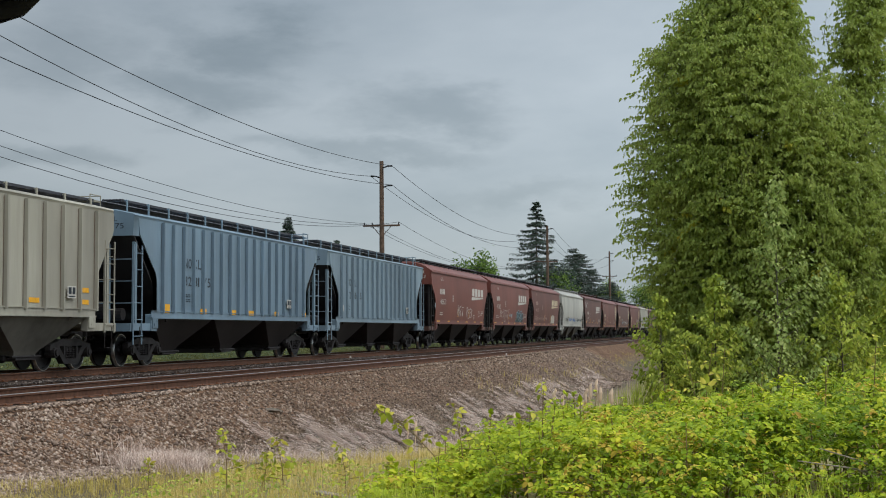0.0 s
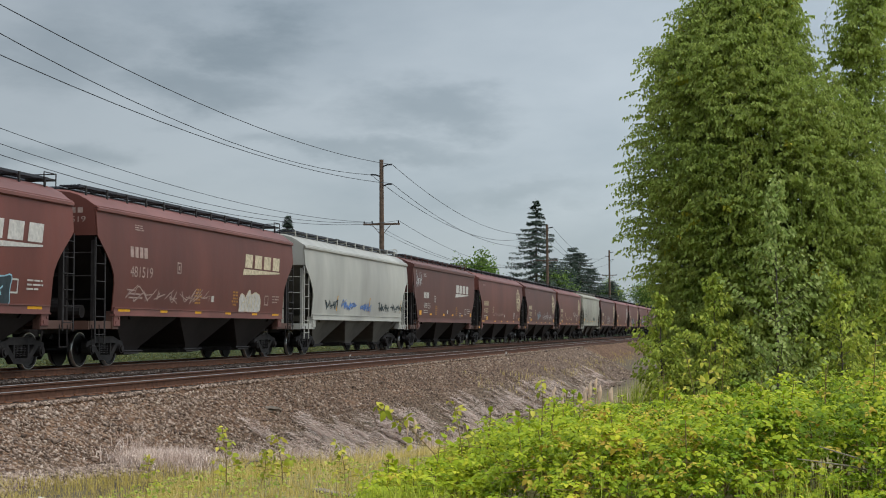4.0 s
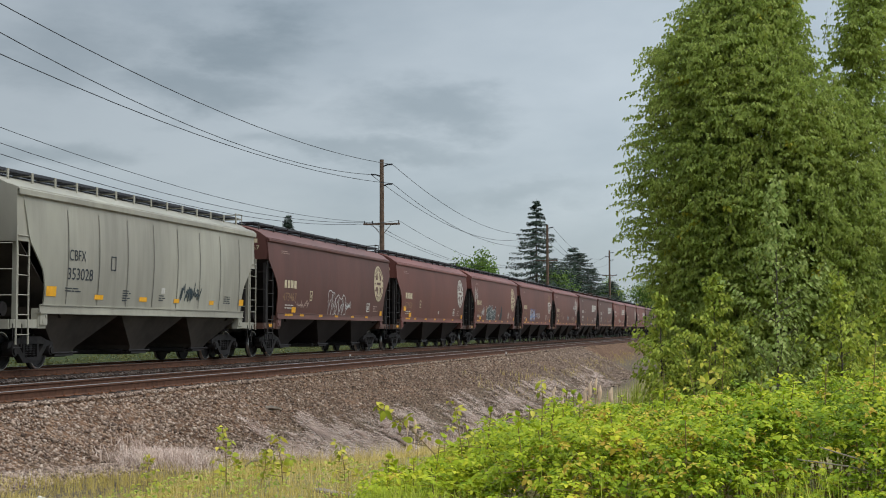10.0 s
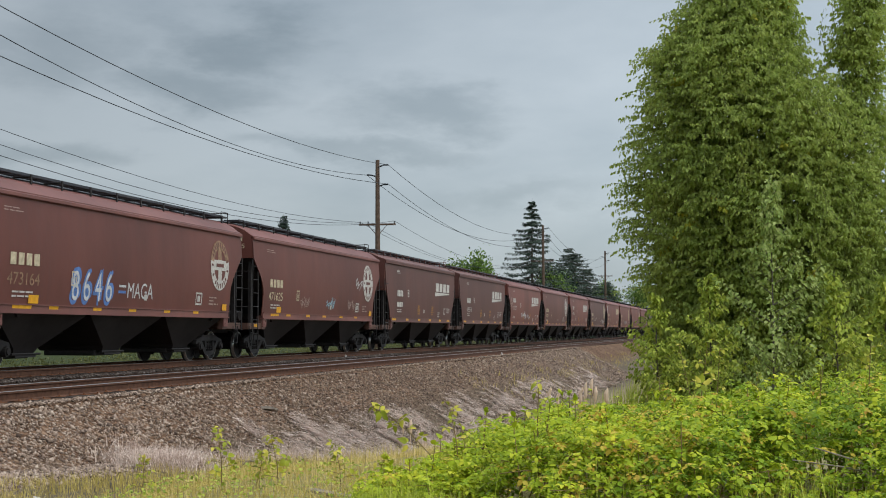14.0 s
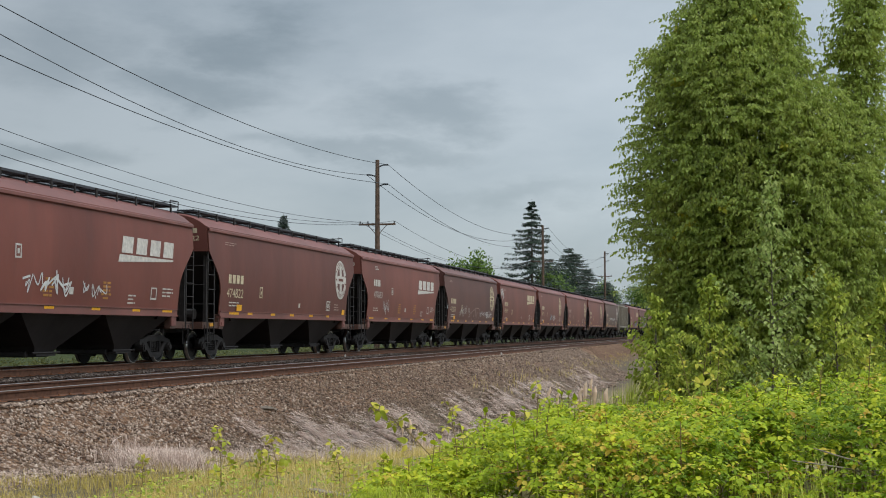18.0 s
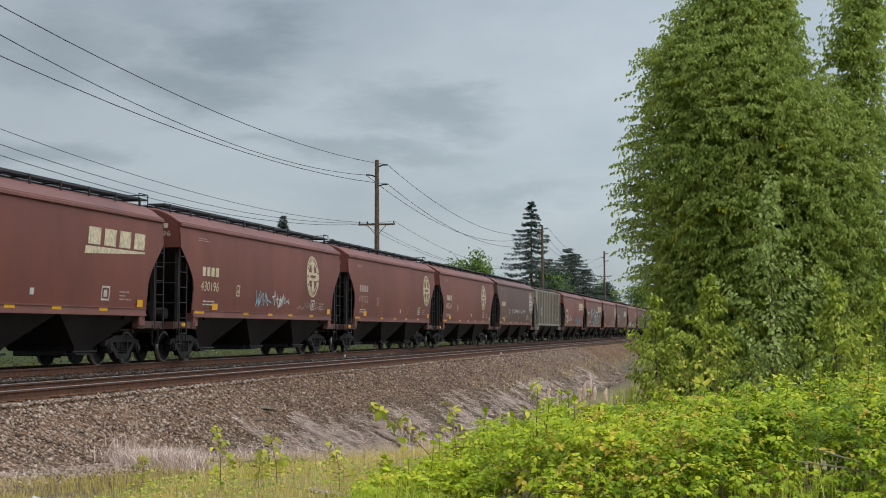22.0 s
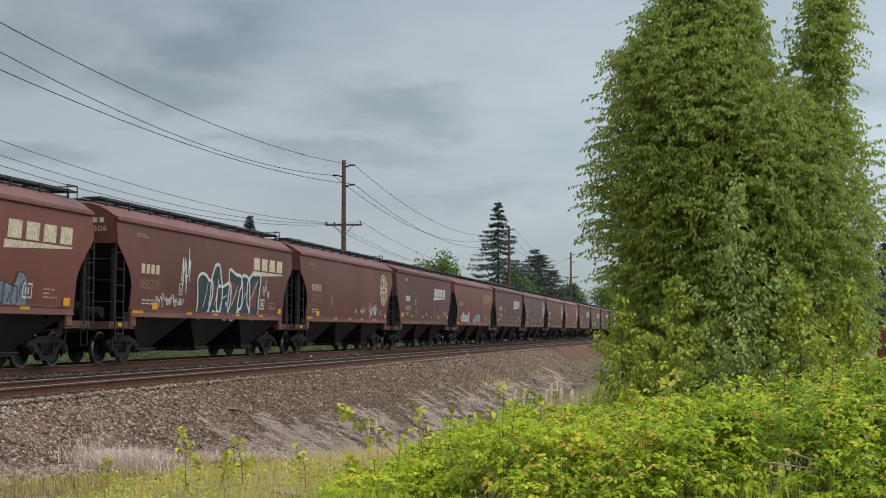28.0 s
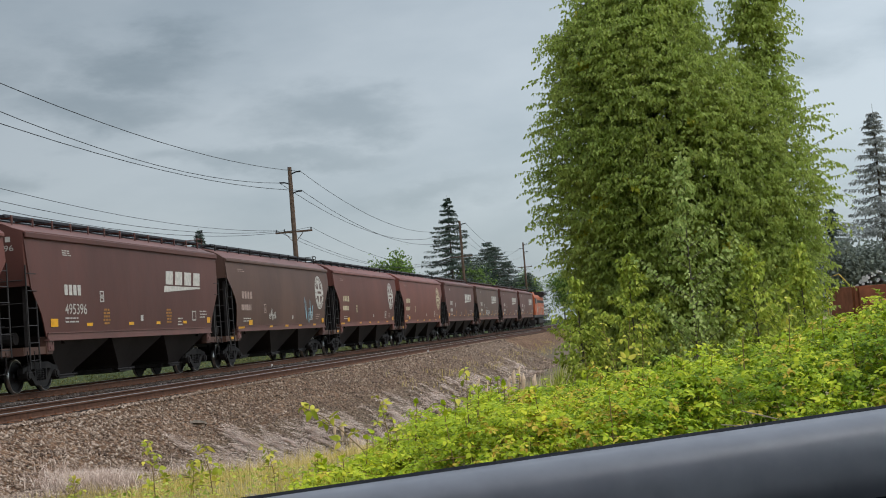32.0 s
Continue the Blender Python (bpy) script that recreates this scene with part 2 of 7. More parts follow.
BARK = plain("grey_brown_bark", (0.1, 0.085, 0.068), 0.9, var=0.4, scale=9, bump=0.5)


def ground_material():
    """Ballast on the track bed and bank, matted dry grass at its toe, green verge."""
    m = Mat("embankment_ground", 0.95)
    m.b.inputs["Specular IOR Level"].default_value = 0.1
    sep = m.n.new("ShaderNodeSeparateColor")
    m.l.new(m.cells(15.0), sep.inputs["Color"])
    stone = m.ramp(sep.outputs["Red"], [(0.0, (0.078, 0.044, 0.027)), (0.45, (0.175, 0.104, 0.066)), (0.8, (0.26, 0.163, 0.104)), (1.0, (0.39, 0.28, 0.2))])
    patch = m.ramp(m.noise(0.9, 6, 0.65), [(0.35, (0.55, 0.51, 0.49)), (0.7, (1.0, 0.95, 0.9))])
    stone = m.mix(1.0, stone, patch, "MULTIPLY")
    soil = m.ramp(m.noise(3.0, 5), [(0.3, (0.075, 0.06, 0.04)), (0.7, (0.17, 0.135, 0.088))])
    green = m.ramp(m.noise(6.0, 5), [(0.3, (0.19, 0.16, 0.07)), (0.7, (0.36, 0.31, 0.15))])
    co = m.n.new("ShaderNodeTexCoord")
    xyz = m.n.new("ShaderNodeSeparateXYZ")
    m.l.new(co.outputs["Object"], xyz.inputs["Vector"])
    wob = m.n.new("ShaderNodeMath")
    wob.operation = "MULTIPLY_ADD"
    m.l.new(m.noise(0.8, 4), wob.inputs[0])
    wob.inputs[1].default_value = 2.4
    m.l.new(xyz.outputs["X"], wob.inputs[2])

    def band(lo, hi, src=None):
        r = m.n.new("ShaderNodeMapRange")
        r.inputs["From Min"].default_value, r.inputs["From Max"].default_value = lo, hi
        m.l.new(src or wob.outputs[0], r.inputs["Value"])
        return r.outputs["Result"]
    # Track bed tint: oil and rust, with the train's shade put into the colour.
    oily_shaded = m.mix(1.0, stone, (0.24, 0.21, 0.195), "MULTIPLY")
    stone = m.mix(band(-10.8, -11.4), stone, oily_shaded)
    c = m.mix(band(-9.0, -7.8), stone, soil)
    straw = m.ramp(m.noise(9.0, 6, 0.7, (0.6, 1.5, 1)), [(0.32, (0.07, 0.052, 0.036)), (0.52, (0.15, 0.112, 0.08)), (0.75, (0.34, 0.27, 0.21))])
    c = m.mix(m.ramp(m.noise(0.7, 4), [(0.42, (0, 0, 0)), (0.6, (1, 1, 1))]), c, m.mix(band(-8.6, -7.4), c, straw))
    c = m.mix(band(-6.2, -4.4), c, green)
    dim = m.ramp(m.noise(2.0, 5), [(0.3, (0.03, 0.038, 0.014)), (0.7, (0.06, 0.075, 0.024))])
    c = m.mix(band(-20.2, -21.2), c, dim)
    m.color(c)
    d = m.cells(15.0, "Distance")
    m.bump(d, 0.8, 0.05)
    return m.m


GROUND = ground_material()
STONE = Mat("ballast_stone", 0.9)
STONE.color(STONE.ramp(STONE.random(True), [(0.0, (0.1, 0.064, 0.046)), (0.5, (0.292, 0.205, 0.148)), (0.85, (0.41, 0.3, 0.225)), (1.0, (0.5, 0.395, 0.31))]))
STONE = STONE.m
BROWN_STONE = Mat("brown_ballast_stone", 0.9)
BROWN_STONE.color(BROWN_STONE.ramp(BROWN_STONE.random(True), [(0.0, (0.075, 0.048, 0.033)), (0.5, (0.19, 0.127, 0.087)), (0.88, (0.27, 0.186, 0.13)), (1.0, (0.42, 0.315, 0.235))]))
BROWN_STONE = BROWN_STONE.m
# Stones between the tracks: oily, with shade beside the train in their colour.
OILY_SHADED_STONE = Mat("oil_and_shade_darkened_stone", 0.85)
OILY_SHADED_STONE.color(OILY_SHADED_STONE.ramp(OILY_SHADED_STONE.random(True), [(0.0, (0.03, 0.021, 0.017)), (0.6, (0.075, 0.054, 0.042)), (0.93, (0.13, 0.1, 0.08)), (1.0, (0.26, 0.22, 0.19))]))
OILY_SHADED_STONE = OILY_SHADED_STONE.m
TREE_LEAF = foliage("poplar_leaf", (0.295, 0.382, 0.085), (0.372, 0.456, 0.1), (0.46, 0.506, 0.12), 0.52, 0.5, patch=0.9, sheen=0.24)
PALE_LEAF = foliage("pale_sapling_leaf", (0.22, 0.3, 0.075), (0.33, 0.42, 0.11), (0.47, 0.53, 0.18), 0.36, 0.5)
BRAMBLE_LEAF = foliage("bramble_leaf", (0.12, 0.185, 0.008), (0.35, 0.435, 0.018), (0.7, 0.66, 0.05), 0.26, patch=1.7)
BRAMBLE_SHADE_LEAF = foliage("older_shaded_bramble_leaf", (0.055, 0.11, 0.006), (0.2, 0.31, 0.014), (0.46, 0.53, 0.035), 0.28, patch=1.7)
RED_LEAF = foliage("reddened_leaf", (0.4, 0.24, 0.03), (0.55, 0.4, 0.05), (0.68, 0.54, 0.08), 0.3)
SHOOT_LEAF = foliage("young_cane_leaf", (0.2, 0.23, 0.02), (0.42, 0.45, 0.04), (0.7, 0.6, 0.1), 0.3)
GREEN_TWIG = plain("green_brown_twig", (0.15, 0.15, 0.06), 0.8)
CANE = plain("reddish_green_cane", (0.24, 0.17, 0.07), 0.7)
GRASS = foliage("verge_grass", (0.39, 0.3, 0.07), (0.61, 0.475, 0.13), (0.84, 0.66, 0.34), 0.25, patch=0.8)
LUSH_GRASS = foliage("lush_grass", (0.26, 0.32, 0.035), (0.46, 0.53, 0.06), (0.68, 0.68, 0.13), 0.3)
WEED = foliage("olive_weeds", (0.06, 0.062, 0.02), (0.15, 0.155, 0.045), (0.36, 0.33, 0.14), 0.25, patch=0.5)
WEED_GRASS = foliage("green_trackside_grass", (0.04, 0.055, 0.012), (0.1, 0.13, 0.025), (0.22, 0.24, 0.06), 0.2)
DRY_GRASS = foliage("matted_dry_grass", (0.34, 0.225, 0.165), (0.6, 0.45, 0.36), (0.9, 0.76, 0.66), 0.15)
CATTAIL = foliage("cattail_fluff", (0.55, 0.38, 0.26), (0.76, 0.56, 0.4), (0.9, 0.72, 0.54), 0.15)
FIR_LEAF = foliage("fir_needles", (0.03, 0.046, 0.036), (0.052, 0.076, 0.055), (0.085, 0.112, 0.078), 0.1)
FAR_LEAF = foliage("broadleaf_crown", (0.085, 0.15, 0.03), (0.15, 0.24, 0.046), (0.23, 0.33, 0.07), 0.25)
# Paler grey needles and leaves: haze over these far trees put into the colour.
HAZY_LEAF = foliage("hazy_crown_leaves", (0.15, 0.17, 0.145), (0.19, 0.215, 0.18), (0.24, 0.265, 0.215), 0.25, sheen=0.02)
HAZY_FIR_LEAF = foliage("haze_pale_fir_needles", (0.27, 0.285, 0.275), (0.32, 0.335, 0.315), (0.37, 0.38, 0.355), 0.35, sheen=0.0)
FAR_LEAF_DARK = foliage("dark_crown_leaves", (0.024, 0.042, 0.028), (0.042, 0.066, 0.04), (0.068, 0.096, 0.052), 0.15)
CAR_PAINT = Mat("silver_grey_car_plastic", 0.32)
CAR_PAINT.color(CAR_PAINT.ramp(CAR_PAINT.noise(60, 3), [(0.3, (0.205, 0.205, 0.24)), (0.7, (0.255, 0.255, 0.295))]))
CAR_PAINT = CAR_PAINT.m
RUBBER = plain("black_rubber_seal", (0.012, 0.012, 0.016), 0.8)
RUST_BOX = plain("rust_red_sheet_steel", (0.22, 0.075, 0.04), 0.8, 0.1, var=0.35, scale=3)
YELLOW_PIPE = plain("chipped_yellow_paint", (0.55, 0.38, 0.08), 0.6)
PIPE_GREY = plain("pale_grey_pipe_ends", (0.56, 0.55, 0.53), 0.6, var=0.4)
ORANGE_TIMBER = plain("pale_orange_timber", (0.6, 0.33, 0.14), 0.8, var=0.3, scale=4)
CONCRETE = plain("pale_litter", (0.6, 0.58, 0.55), 0.8)

CAR_GLASS = Mat("tinted_car_glass", 0.05)
CAR_GLASS.color((0.35, 0.4, 0.4))
CAR_GLASS.b.inputs["Transmission Weight"].default_value = 0.9
CAR_GLASS = CAR_GLASS.m
BLEACHED = plain("bleached_timber", (0.27, 0.225, 0.175), 0.9, var=0.35, scale=7, bump=0.4)
SHRUB_LEAF = foliage("young_shrub_leaf", (0.21, 0.28, 0.04), (0.38, 0.46, 0.065), (0.58, 0.61, 0.11), 0.38, 0.5)


# ---- mesh helpers ----


class Shape:
    """Collects vertices and faces of one part."""

    def __init__(self):
        self.v, self.f = [], []

    def add(self, verts, faces):
        o = len(self.v)
        self.v += [tuple(p) for p in verts]
        self.f += [tuple(i + o for i in f) for f in faces]
        return self

    def box(self, x0, x1, y0, y1, z0, z1, bevel=0.0):
        if bevel <= 0:
            vs = [(x, y, z) for z in (z0, z1) for x, y in ((x0, y0), (x1, y0), (x1, y1), (x0, y1))]
            return self.add(vs, [(3, 2, 1, 0), (4, 5, 6, 7), (0, 1, 5, 4), (1, 2, 6, 5), (2, 3, 7, 6), (3, 0, 4, 7)])
        b = bevel
        ring = [(x0 + b, y0), (x1 - b, y0), (x1, y0 + b), (x1, y1 - b), (x1 - b, y1), (x0 + b, y1), (x0, y1 - b), (x0, y0 + b)]
        inner = [(min(max(x, x0 + b), x1 - b), min(max(y, y0 + b), y1 - b)) for x, y in ring]
        return self.loft([[(x, y, z0) for x, y in inner], [(x, y, z0 + b) for x, y in ring],
                          [(x, y, z1 - b) for x, y in ring], [(x, y, z1) for x, y in inner]], True, True)

    def loft(self, rings, closed=True, caps=False):
        n = len(rings[0])
        vs = [p for r in rings for p in r]
        fs = []
        for i in range(len(rings) - 1):
            for j in range(n if closed else n - 1):
                k = (j + 1) % n
                fs.append((i * n + j, i * n + k, (i + 1) * n + k, (i + 1) * n + j))
        if caps:
            fs += [tuple(range(n))[::-1], tuple(range((len(rings) - 1) * n, len(rings) * n))]
        return self.add(vs, fs)

    def tube(self, pts, radii, n=8, caps=True):
        pts = [Vector(p) for p in pts]
        if isinstance(radii, (int, float)):
            radii = [radii] * len(pts)
        rings = []
        for i, p in enumerate(pts):
            d = (pts[min(i + 1, len(pts) - 1)] - pts[max(i - 1, 0)]).normalized()
            a = d.cross(Vector((0, 0, 1)) if abs(d.z) < 0.9 else Vector((1, 0, 0))).normalized()
            b = d.cross(a)
            rings.append([p + (a * math.cos(q) + b * math.sin(q)) * radii[i] for q in (math.tau * k / n for k in range(n))])
        return self.loft(rings, True, caps)

    def lathe_x(self, prof, n=20):
        """Turns (x, radius) pairs about the x axis."""
        rings = [[(x, r * math.cos(q), r * math.sin(q)) for q in (math.tau * k / n for k in range(n))] for x, r in prof]
        return self.loft(rings, True, True)

    def plate(self, outline, x0, x1):
        """Extrudes a (y, z) outline from x0 to x1."""
        return self.loft([[(x0, y, z) for y, z in outline], [(x1, y, z) for y, z in outline]], True, True)

    def mesh(self, name, material, smooth=False):
        me = bpy.data.meshes.new(name)
        me.from_pydata(self.v, [], self.f)
        bm = bmesh.new()
        bm.from_mesh(me)
        bmesh.ops.recalc_face_normals(bm, faces=bm.faces)
        bm.to_mesh(me)
        bm.free()
        me.materials.append(material)
        if smooth:
            me.polygons.foreach_set("use_smooth", [True] * len(me.polygons))
            me.set_sharp_from_angle(angle=radians(35))
        return me


def child(name, mesh, parent, at=(0, 0, 0), label="", turn=(0, 0, 0)):
    ob = new(name, mesh)
    ob.parent = parent
    ob.matrix_basis = pose(*at, *turn)
    return tagged(ob, label)


def part(name, sh, material, parent, label="", smooth=False):
    return child(name, sh.mesh(name, material, smooth), parent, label=label)


def empty(name, m=None):
    ob = new(name)
    ob.empty_display_size = 0.3
    if m is not None:
        ob.matrix_basis = m
    return ob


def fast_mesh(name, verts, faces, material, smooth=False):
    """A mesh from numpy arrays of vertices and equal-sided faces."""
    me = bpy.data.meshes.new(name)
    verts, faces = np.asarray(verts, dtype=np.float32), np.asarray(faces, dtype=np.int32)
    n, k = faces.shape
    me.vertices.add(len(verts))
    me.vertices.foreach_set("co", verts.ravel())
    me.loops.add(n * k)
    me.loops.foreach_set("vertex_index", faces.ravel())
    me.polygons.add(n)
    me.polygons.foreach_set("loop_start", np.arange(0, n * k, k, dtype=np.int32))
    me.polygons.foreach_set("loop_total", np.full(n, k, dtype=np.int32))
    me.update(calc_edges=True)
    me.validate()
    me.materials.append(material)
    if smooth:
        me.polygons.foreach_set("use_smooth", [True] * n)
    return me


# ---- ground ----
TRACK_TRAIN, TRACK_NEAR = -18.0, -13.3
NEAR_LOW = -0.1


def smooth_step(a, b, x):
    t = np.clip((x - a) / (b - a), 0, 1)
    return t * t * (3 - 2 * t)


def ground_z(x, y):
    """Height of the ground: track bed, bank down to the ditch, verge with the bushes."""
    x, y = np.asarray(x, float), np.asarray(y, float)
    floor = -1.0 - 1.1 * smooth_step(17, 36, y)
    verge = -0.55 + 0.1 * smooth_step(0, 8, x)
    edge = -4.2 + 2.8 * smooth_step(14, 24, y)
    near = verge + (floor - verge) * smooth_step(edge, edge - 3.4, x)
    bank = -0.34 - 0.5 * (x + 11.55)
    bed = np.where(x > -15.6, -0.288, -0.186)
    z = np.where(x > -11.55, np.maximum(bank, np.where(bank > near, bank, near)), bed)
    back = -0.22 - 0.5 * np.clip(-20.4 - x, 0, 0.9)
    z = np.where(x < -20.4, back, z)
    soft = 0.05 * np.sin(x * 1.7 + y * 0.31) * np.sin(y * 0.53) * smooth_step(-11.2, -10, x)
    return z + soft


def build_ground():
    xs = np.concatenate([[-2500, -900, -300, -120, -60, -40, -30, -25], np.arange(-22.5, -20, 0.45), np.arange(-20, -11.7, 0.6),
                         np.arange(-11.7, 10, 0.28), [12, 16, 22, 30, 45, 80, 200, 600, 2500]])
    ys = np.concatenate([[-2500, -1200, -700, -300, -120, -60, -30, -15, -8, -4, -2], np.arange(0, 60, 0.5), np.arange(60, 200, 4),
                         [220, 300, 500, 900, 1500, 2500, 4000]])
    gx, gy = np.meshgrid(xs, ys)
    gz = ground_z(gx, gy)
    near = (np.abs(gx) < 24) & (gy > -4) & (gy < 120)
    gz = gz + np.where(near, np.random.default_rng(3).normal(0, 0.012, gx.shape), 0)
    verts = np.stack([gx, gy, gz], -1).reshape(-1, 3)
    nx, ny = len(xs), len(ys)
    i = np.arange(ny - 1)[:, None] * nx + np.arange(nx - 1)[None]
    faces = np.stack([i, i + 1, i + nx + 1, i + nx], -1).reshape(-1, 4)
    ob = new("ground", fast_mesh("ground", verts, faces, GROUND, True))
    return tagged(ob, "stony railway embankment running down to a grassy verge", "ground", kind="structure")


build_ground()

# ---- tracks ----
RAIL_PROFILE = [(-0.07, 0), (0.07, 0), (0.07, 0.012), (0.012, 0.03), (0.01, 0.125), (0.036, 0.135), (0.036, 0.164), (0.027, 0.172), (-0.027, 0.172), (-0.036, 0.164), (-0.036, 0.135), (-0.01, 0.125), (-0.012, 0.03), (-0.07, 0.012)]


def build_track(name, xc, ztop, label):
    track = empty(name, pose(xc, 0, ztop))
    tagged(track, label, "railway track", kind="structure")
    for side in (-1, 1):
        x = side * 0.755
        sh = Shape().loft([[(x + a, y, b - 0.175) for a, b in RAIL_PROFILE] for y in (-900, -60, 0, 60, 200, 1400)], True, True)
        rail = part("rail", sh, RAIL_RUST, track, "rusty steel rail with a polished head")
        part("rail_head", Shape().box(x - 0.033, x + 0.033, -900, 1400, -0.012, 0.0, 0.006), RAIL_TOP, rail, "polished running surface")
    rng = random.Random(5)
    tie = Shape().box(-1.3, 1.3, -0.115, 0.115, -0.36, -0.175, 0.012).mesh("tie", TIE)
    plate = Shape()
    for side in (-1, 1):
        plate.box(side * 0.755 - 0.17, side * 0.755 + 0.17, -0.095, 0.095, -0.177, -0.162, 0.004)
        for a in (-0.1, 0.1):
            plate.box(side * 0.755 + a - 0.015, side * 0.755 + a + 0.015, -0.05, -0.02, -0.165, -0.14)
    plate = plate.mesh("tie_plate", PLATE_RUST)
    for k in range(0, 150):
        y = 8 + k * 0.52
        t = child("tie", tie, track, (rng.uniform(-0.04, 0.04), y, rng.uniform(-0.012, 0.006)), turn=(0, 0, rng.uniform(-1.2, 1.2)))
        child("tie_plate", plate, t)
    far = Shape()
    for k in range(150, 420):
        y = 8 + k * 0.52
        far.box(-1.3, 1.3, y - 0.115, y + 0.115, -0.36, -0.18)
    tagged(part("distant_ties", far, TIE, track), kind="stuff")
    return track


build_track("train_track", TRACK_TRAIN, 0.0, "railway track of rusty rails on wooden sleepers under the train")
build_track("near_track", TRACK_NEAR, NEAR_LOW, "empty railway track of rusty rails on wooden sleepers")

# ---- the train ----


def travelled(t):
    """Metres that the train has gone at t seconds."""
    return 18.49914 * t + 0.0117573 * t ** 2 - 0.000341622 * t ** 3 + 0.00000214171 * t ** 4


SIDE = {  # half width at the side by height, per body style
    "round": lambda z: 1.5 + 0.125 * math.sin(math.pi * min(1, max(0, (z - 1.15) / 3.45))),
    "slant": lambda z: 1.54 + 0.06 * math.sin(math.pi * min(1, max(0, (z - 1.2) / 3.3))),
    "ribbed": lambda z: 1.5,
}
SIDE["curved"], SIDE["panelled"] = SIDE["round"], SIDE["ribbed"]
RIBBED = ("ribbed", "panelled")


def cut(style, z):
    """How far the side's end is drawn in at height z."""
    if style == "round":
        t = min(1, max(0, (3.4 - z) / 1.25))
        return 1.04 * math.sin(t * math.pi / 2) ** 1.15 if z < 3.4 else 0.0
    if style == "slant":
        return float(np.interp(z, [1.45, 2.05, 2.75, 3.4, 4.1], [1.06, 0.78, 0.2, 0.07, 0.0]))
    if style == "curved":
        return float(np.interp(z, [1.45, 1.9, 2.35, 2.85, 3.05, 4.1], [1.34, 1.32, 1.18, 0.66, 0.46, 0.25]))
    if style == "panelled":
        return float(np.interp(z, [2.53, 3.65, 4.1], [1.52, 0.34, 0.24]))
    return 0.0 if z > 3.6 else min(1.1, 1.1 * (3.6 - z) / 1.35)


CACHE = {}


def cached(key, build):
    if key not in CACHE:
        CACHE[key] = build()
    return CACHE[key]


def roof_and_ends(style, ht, mat, faded):
    sh = Shape()
    xs = SIDE[style]
    low, eave = {"round": 3.4, "slant": 2.8, "curved": 3.0, "ribbed": 3.55, "panelled": 3.6}[style], 4.1
    if style in RIBBED:
        prof = [(xs(low), low), (1.5, 4.12), (1.53, 4.16), (1.5, 4.2), (0.95, 4.33), (0.45, 4.37)]
    else:
        prof = [(xs(low), low), (xs(3.8), 3.8), (xs(eave), eave), (xs(eave) + 0.05, 4.12), (xs(eave) + 0.04, 4.16), (xs(eave) - 0.05, 4.2),
                (1.3, 4.36), (1.05, 4.49), (0.8, 4.57), (0.45, 4.61)]
    if style in ("slant", "curved"):
        prof = [(x, z if z < 4.05 else z + 0.09 if z < 4.25 else 4.33 + (z - 4.33)) for x, z in prof]
    ring = [(x - (0.032 if z < 4.11 else 0), z) for x, z in prof] + [(-x + (0.032 if z < 4.11 else 0), z) for x, z in prof[::-1]]
    ys = [-ht, -ht + 0.06, ht - 0.06, ht]
    rings = []
    for i, y in enumerate(ys):
        k = 0.985 if i in (0, 3) else 1.0
        rings.append([(x * k, y, z if z < 4.12 else 4.12 + (z - 4.12) * (0.9 if k < 1 else 1)) for x, z in ring])
    sh.loft(rings, True, True)
    me = sh.mesh("roof", mat, True)
    # Upward faces get paler paint, sky light on the roof put into colour.
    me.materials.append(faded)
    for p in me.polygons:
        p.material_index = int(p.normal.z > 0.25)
    return me


def side_plate(style, ht, mat, s):
    xs = SIDE[style]
    zs = [1.45, 1.6, 1.8, 2.05, 2.2, 2.4, 2.6, 2.75, 3.0, 3.2, 3.3, 3.4, 3.55, 3.65, 3.8, 4.0, 4.1]
    sh = Shape()
    front = [[(s * (xs(z)), -(ht - cut(style, z)), z), (s * xs(z), -(ht - 1.3), z), (s * xs(z), ht - 1.3, z), (s * xs(z), ht - cut(style, z), z)] for z in zs]
    back = [[(x - s * 0.03, y, z) for x, y, z in row] for row in front]
    sh.loft([row + back[i][::-1] for i, row in enumerate(front)], True, True)
    return sh.mesh("side", mat, True)


def wheelset_mesh():
    sh = Shape()
    sh.lathe_x([(-0.66, 0.075), (0.66, 0.075)], 10)
    for s in (-1, 1):
        sh.lathe_x([(s * 0.675, 0.08), (s * 0.675, 0.475), (s * 0.705, 0.482), (s * 0.715, 0.462), (s * 0.8, 0.455), (s * 0.81, 0.445),
                    (s * 0.81, 0.38), (s * 0.775, 0.36), (s * 0.77, 0.15), (s * 0.82, 0.12), (s * 0.82, 0.05)], 26)
    n = len(sh.f)
    for s in (-1, 1):
        rim = [(s * 0.718, 0.464), (s * 0.797, 0.4575), (s * 0.8115, 0.446), (s * 0.8115, 0.432)]
        sh.loft([[(x, r * math.cos(q), r * math.sin(q)) for q in (math.tau * k / 26 for k in range(26))] for x, r in rim])
    me = sh.mesh("wheelset", WHEEL, True)
    me.materials.append(TREAD)
    for p in list(me.polygons)[n:]:
        p.material_index = 1
    return me


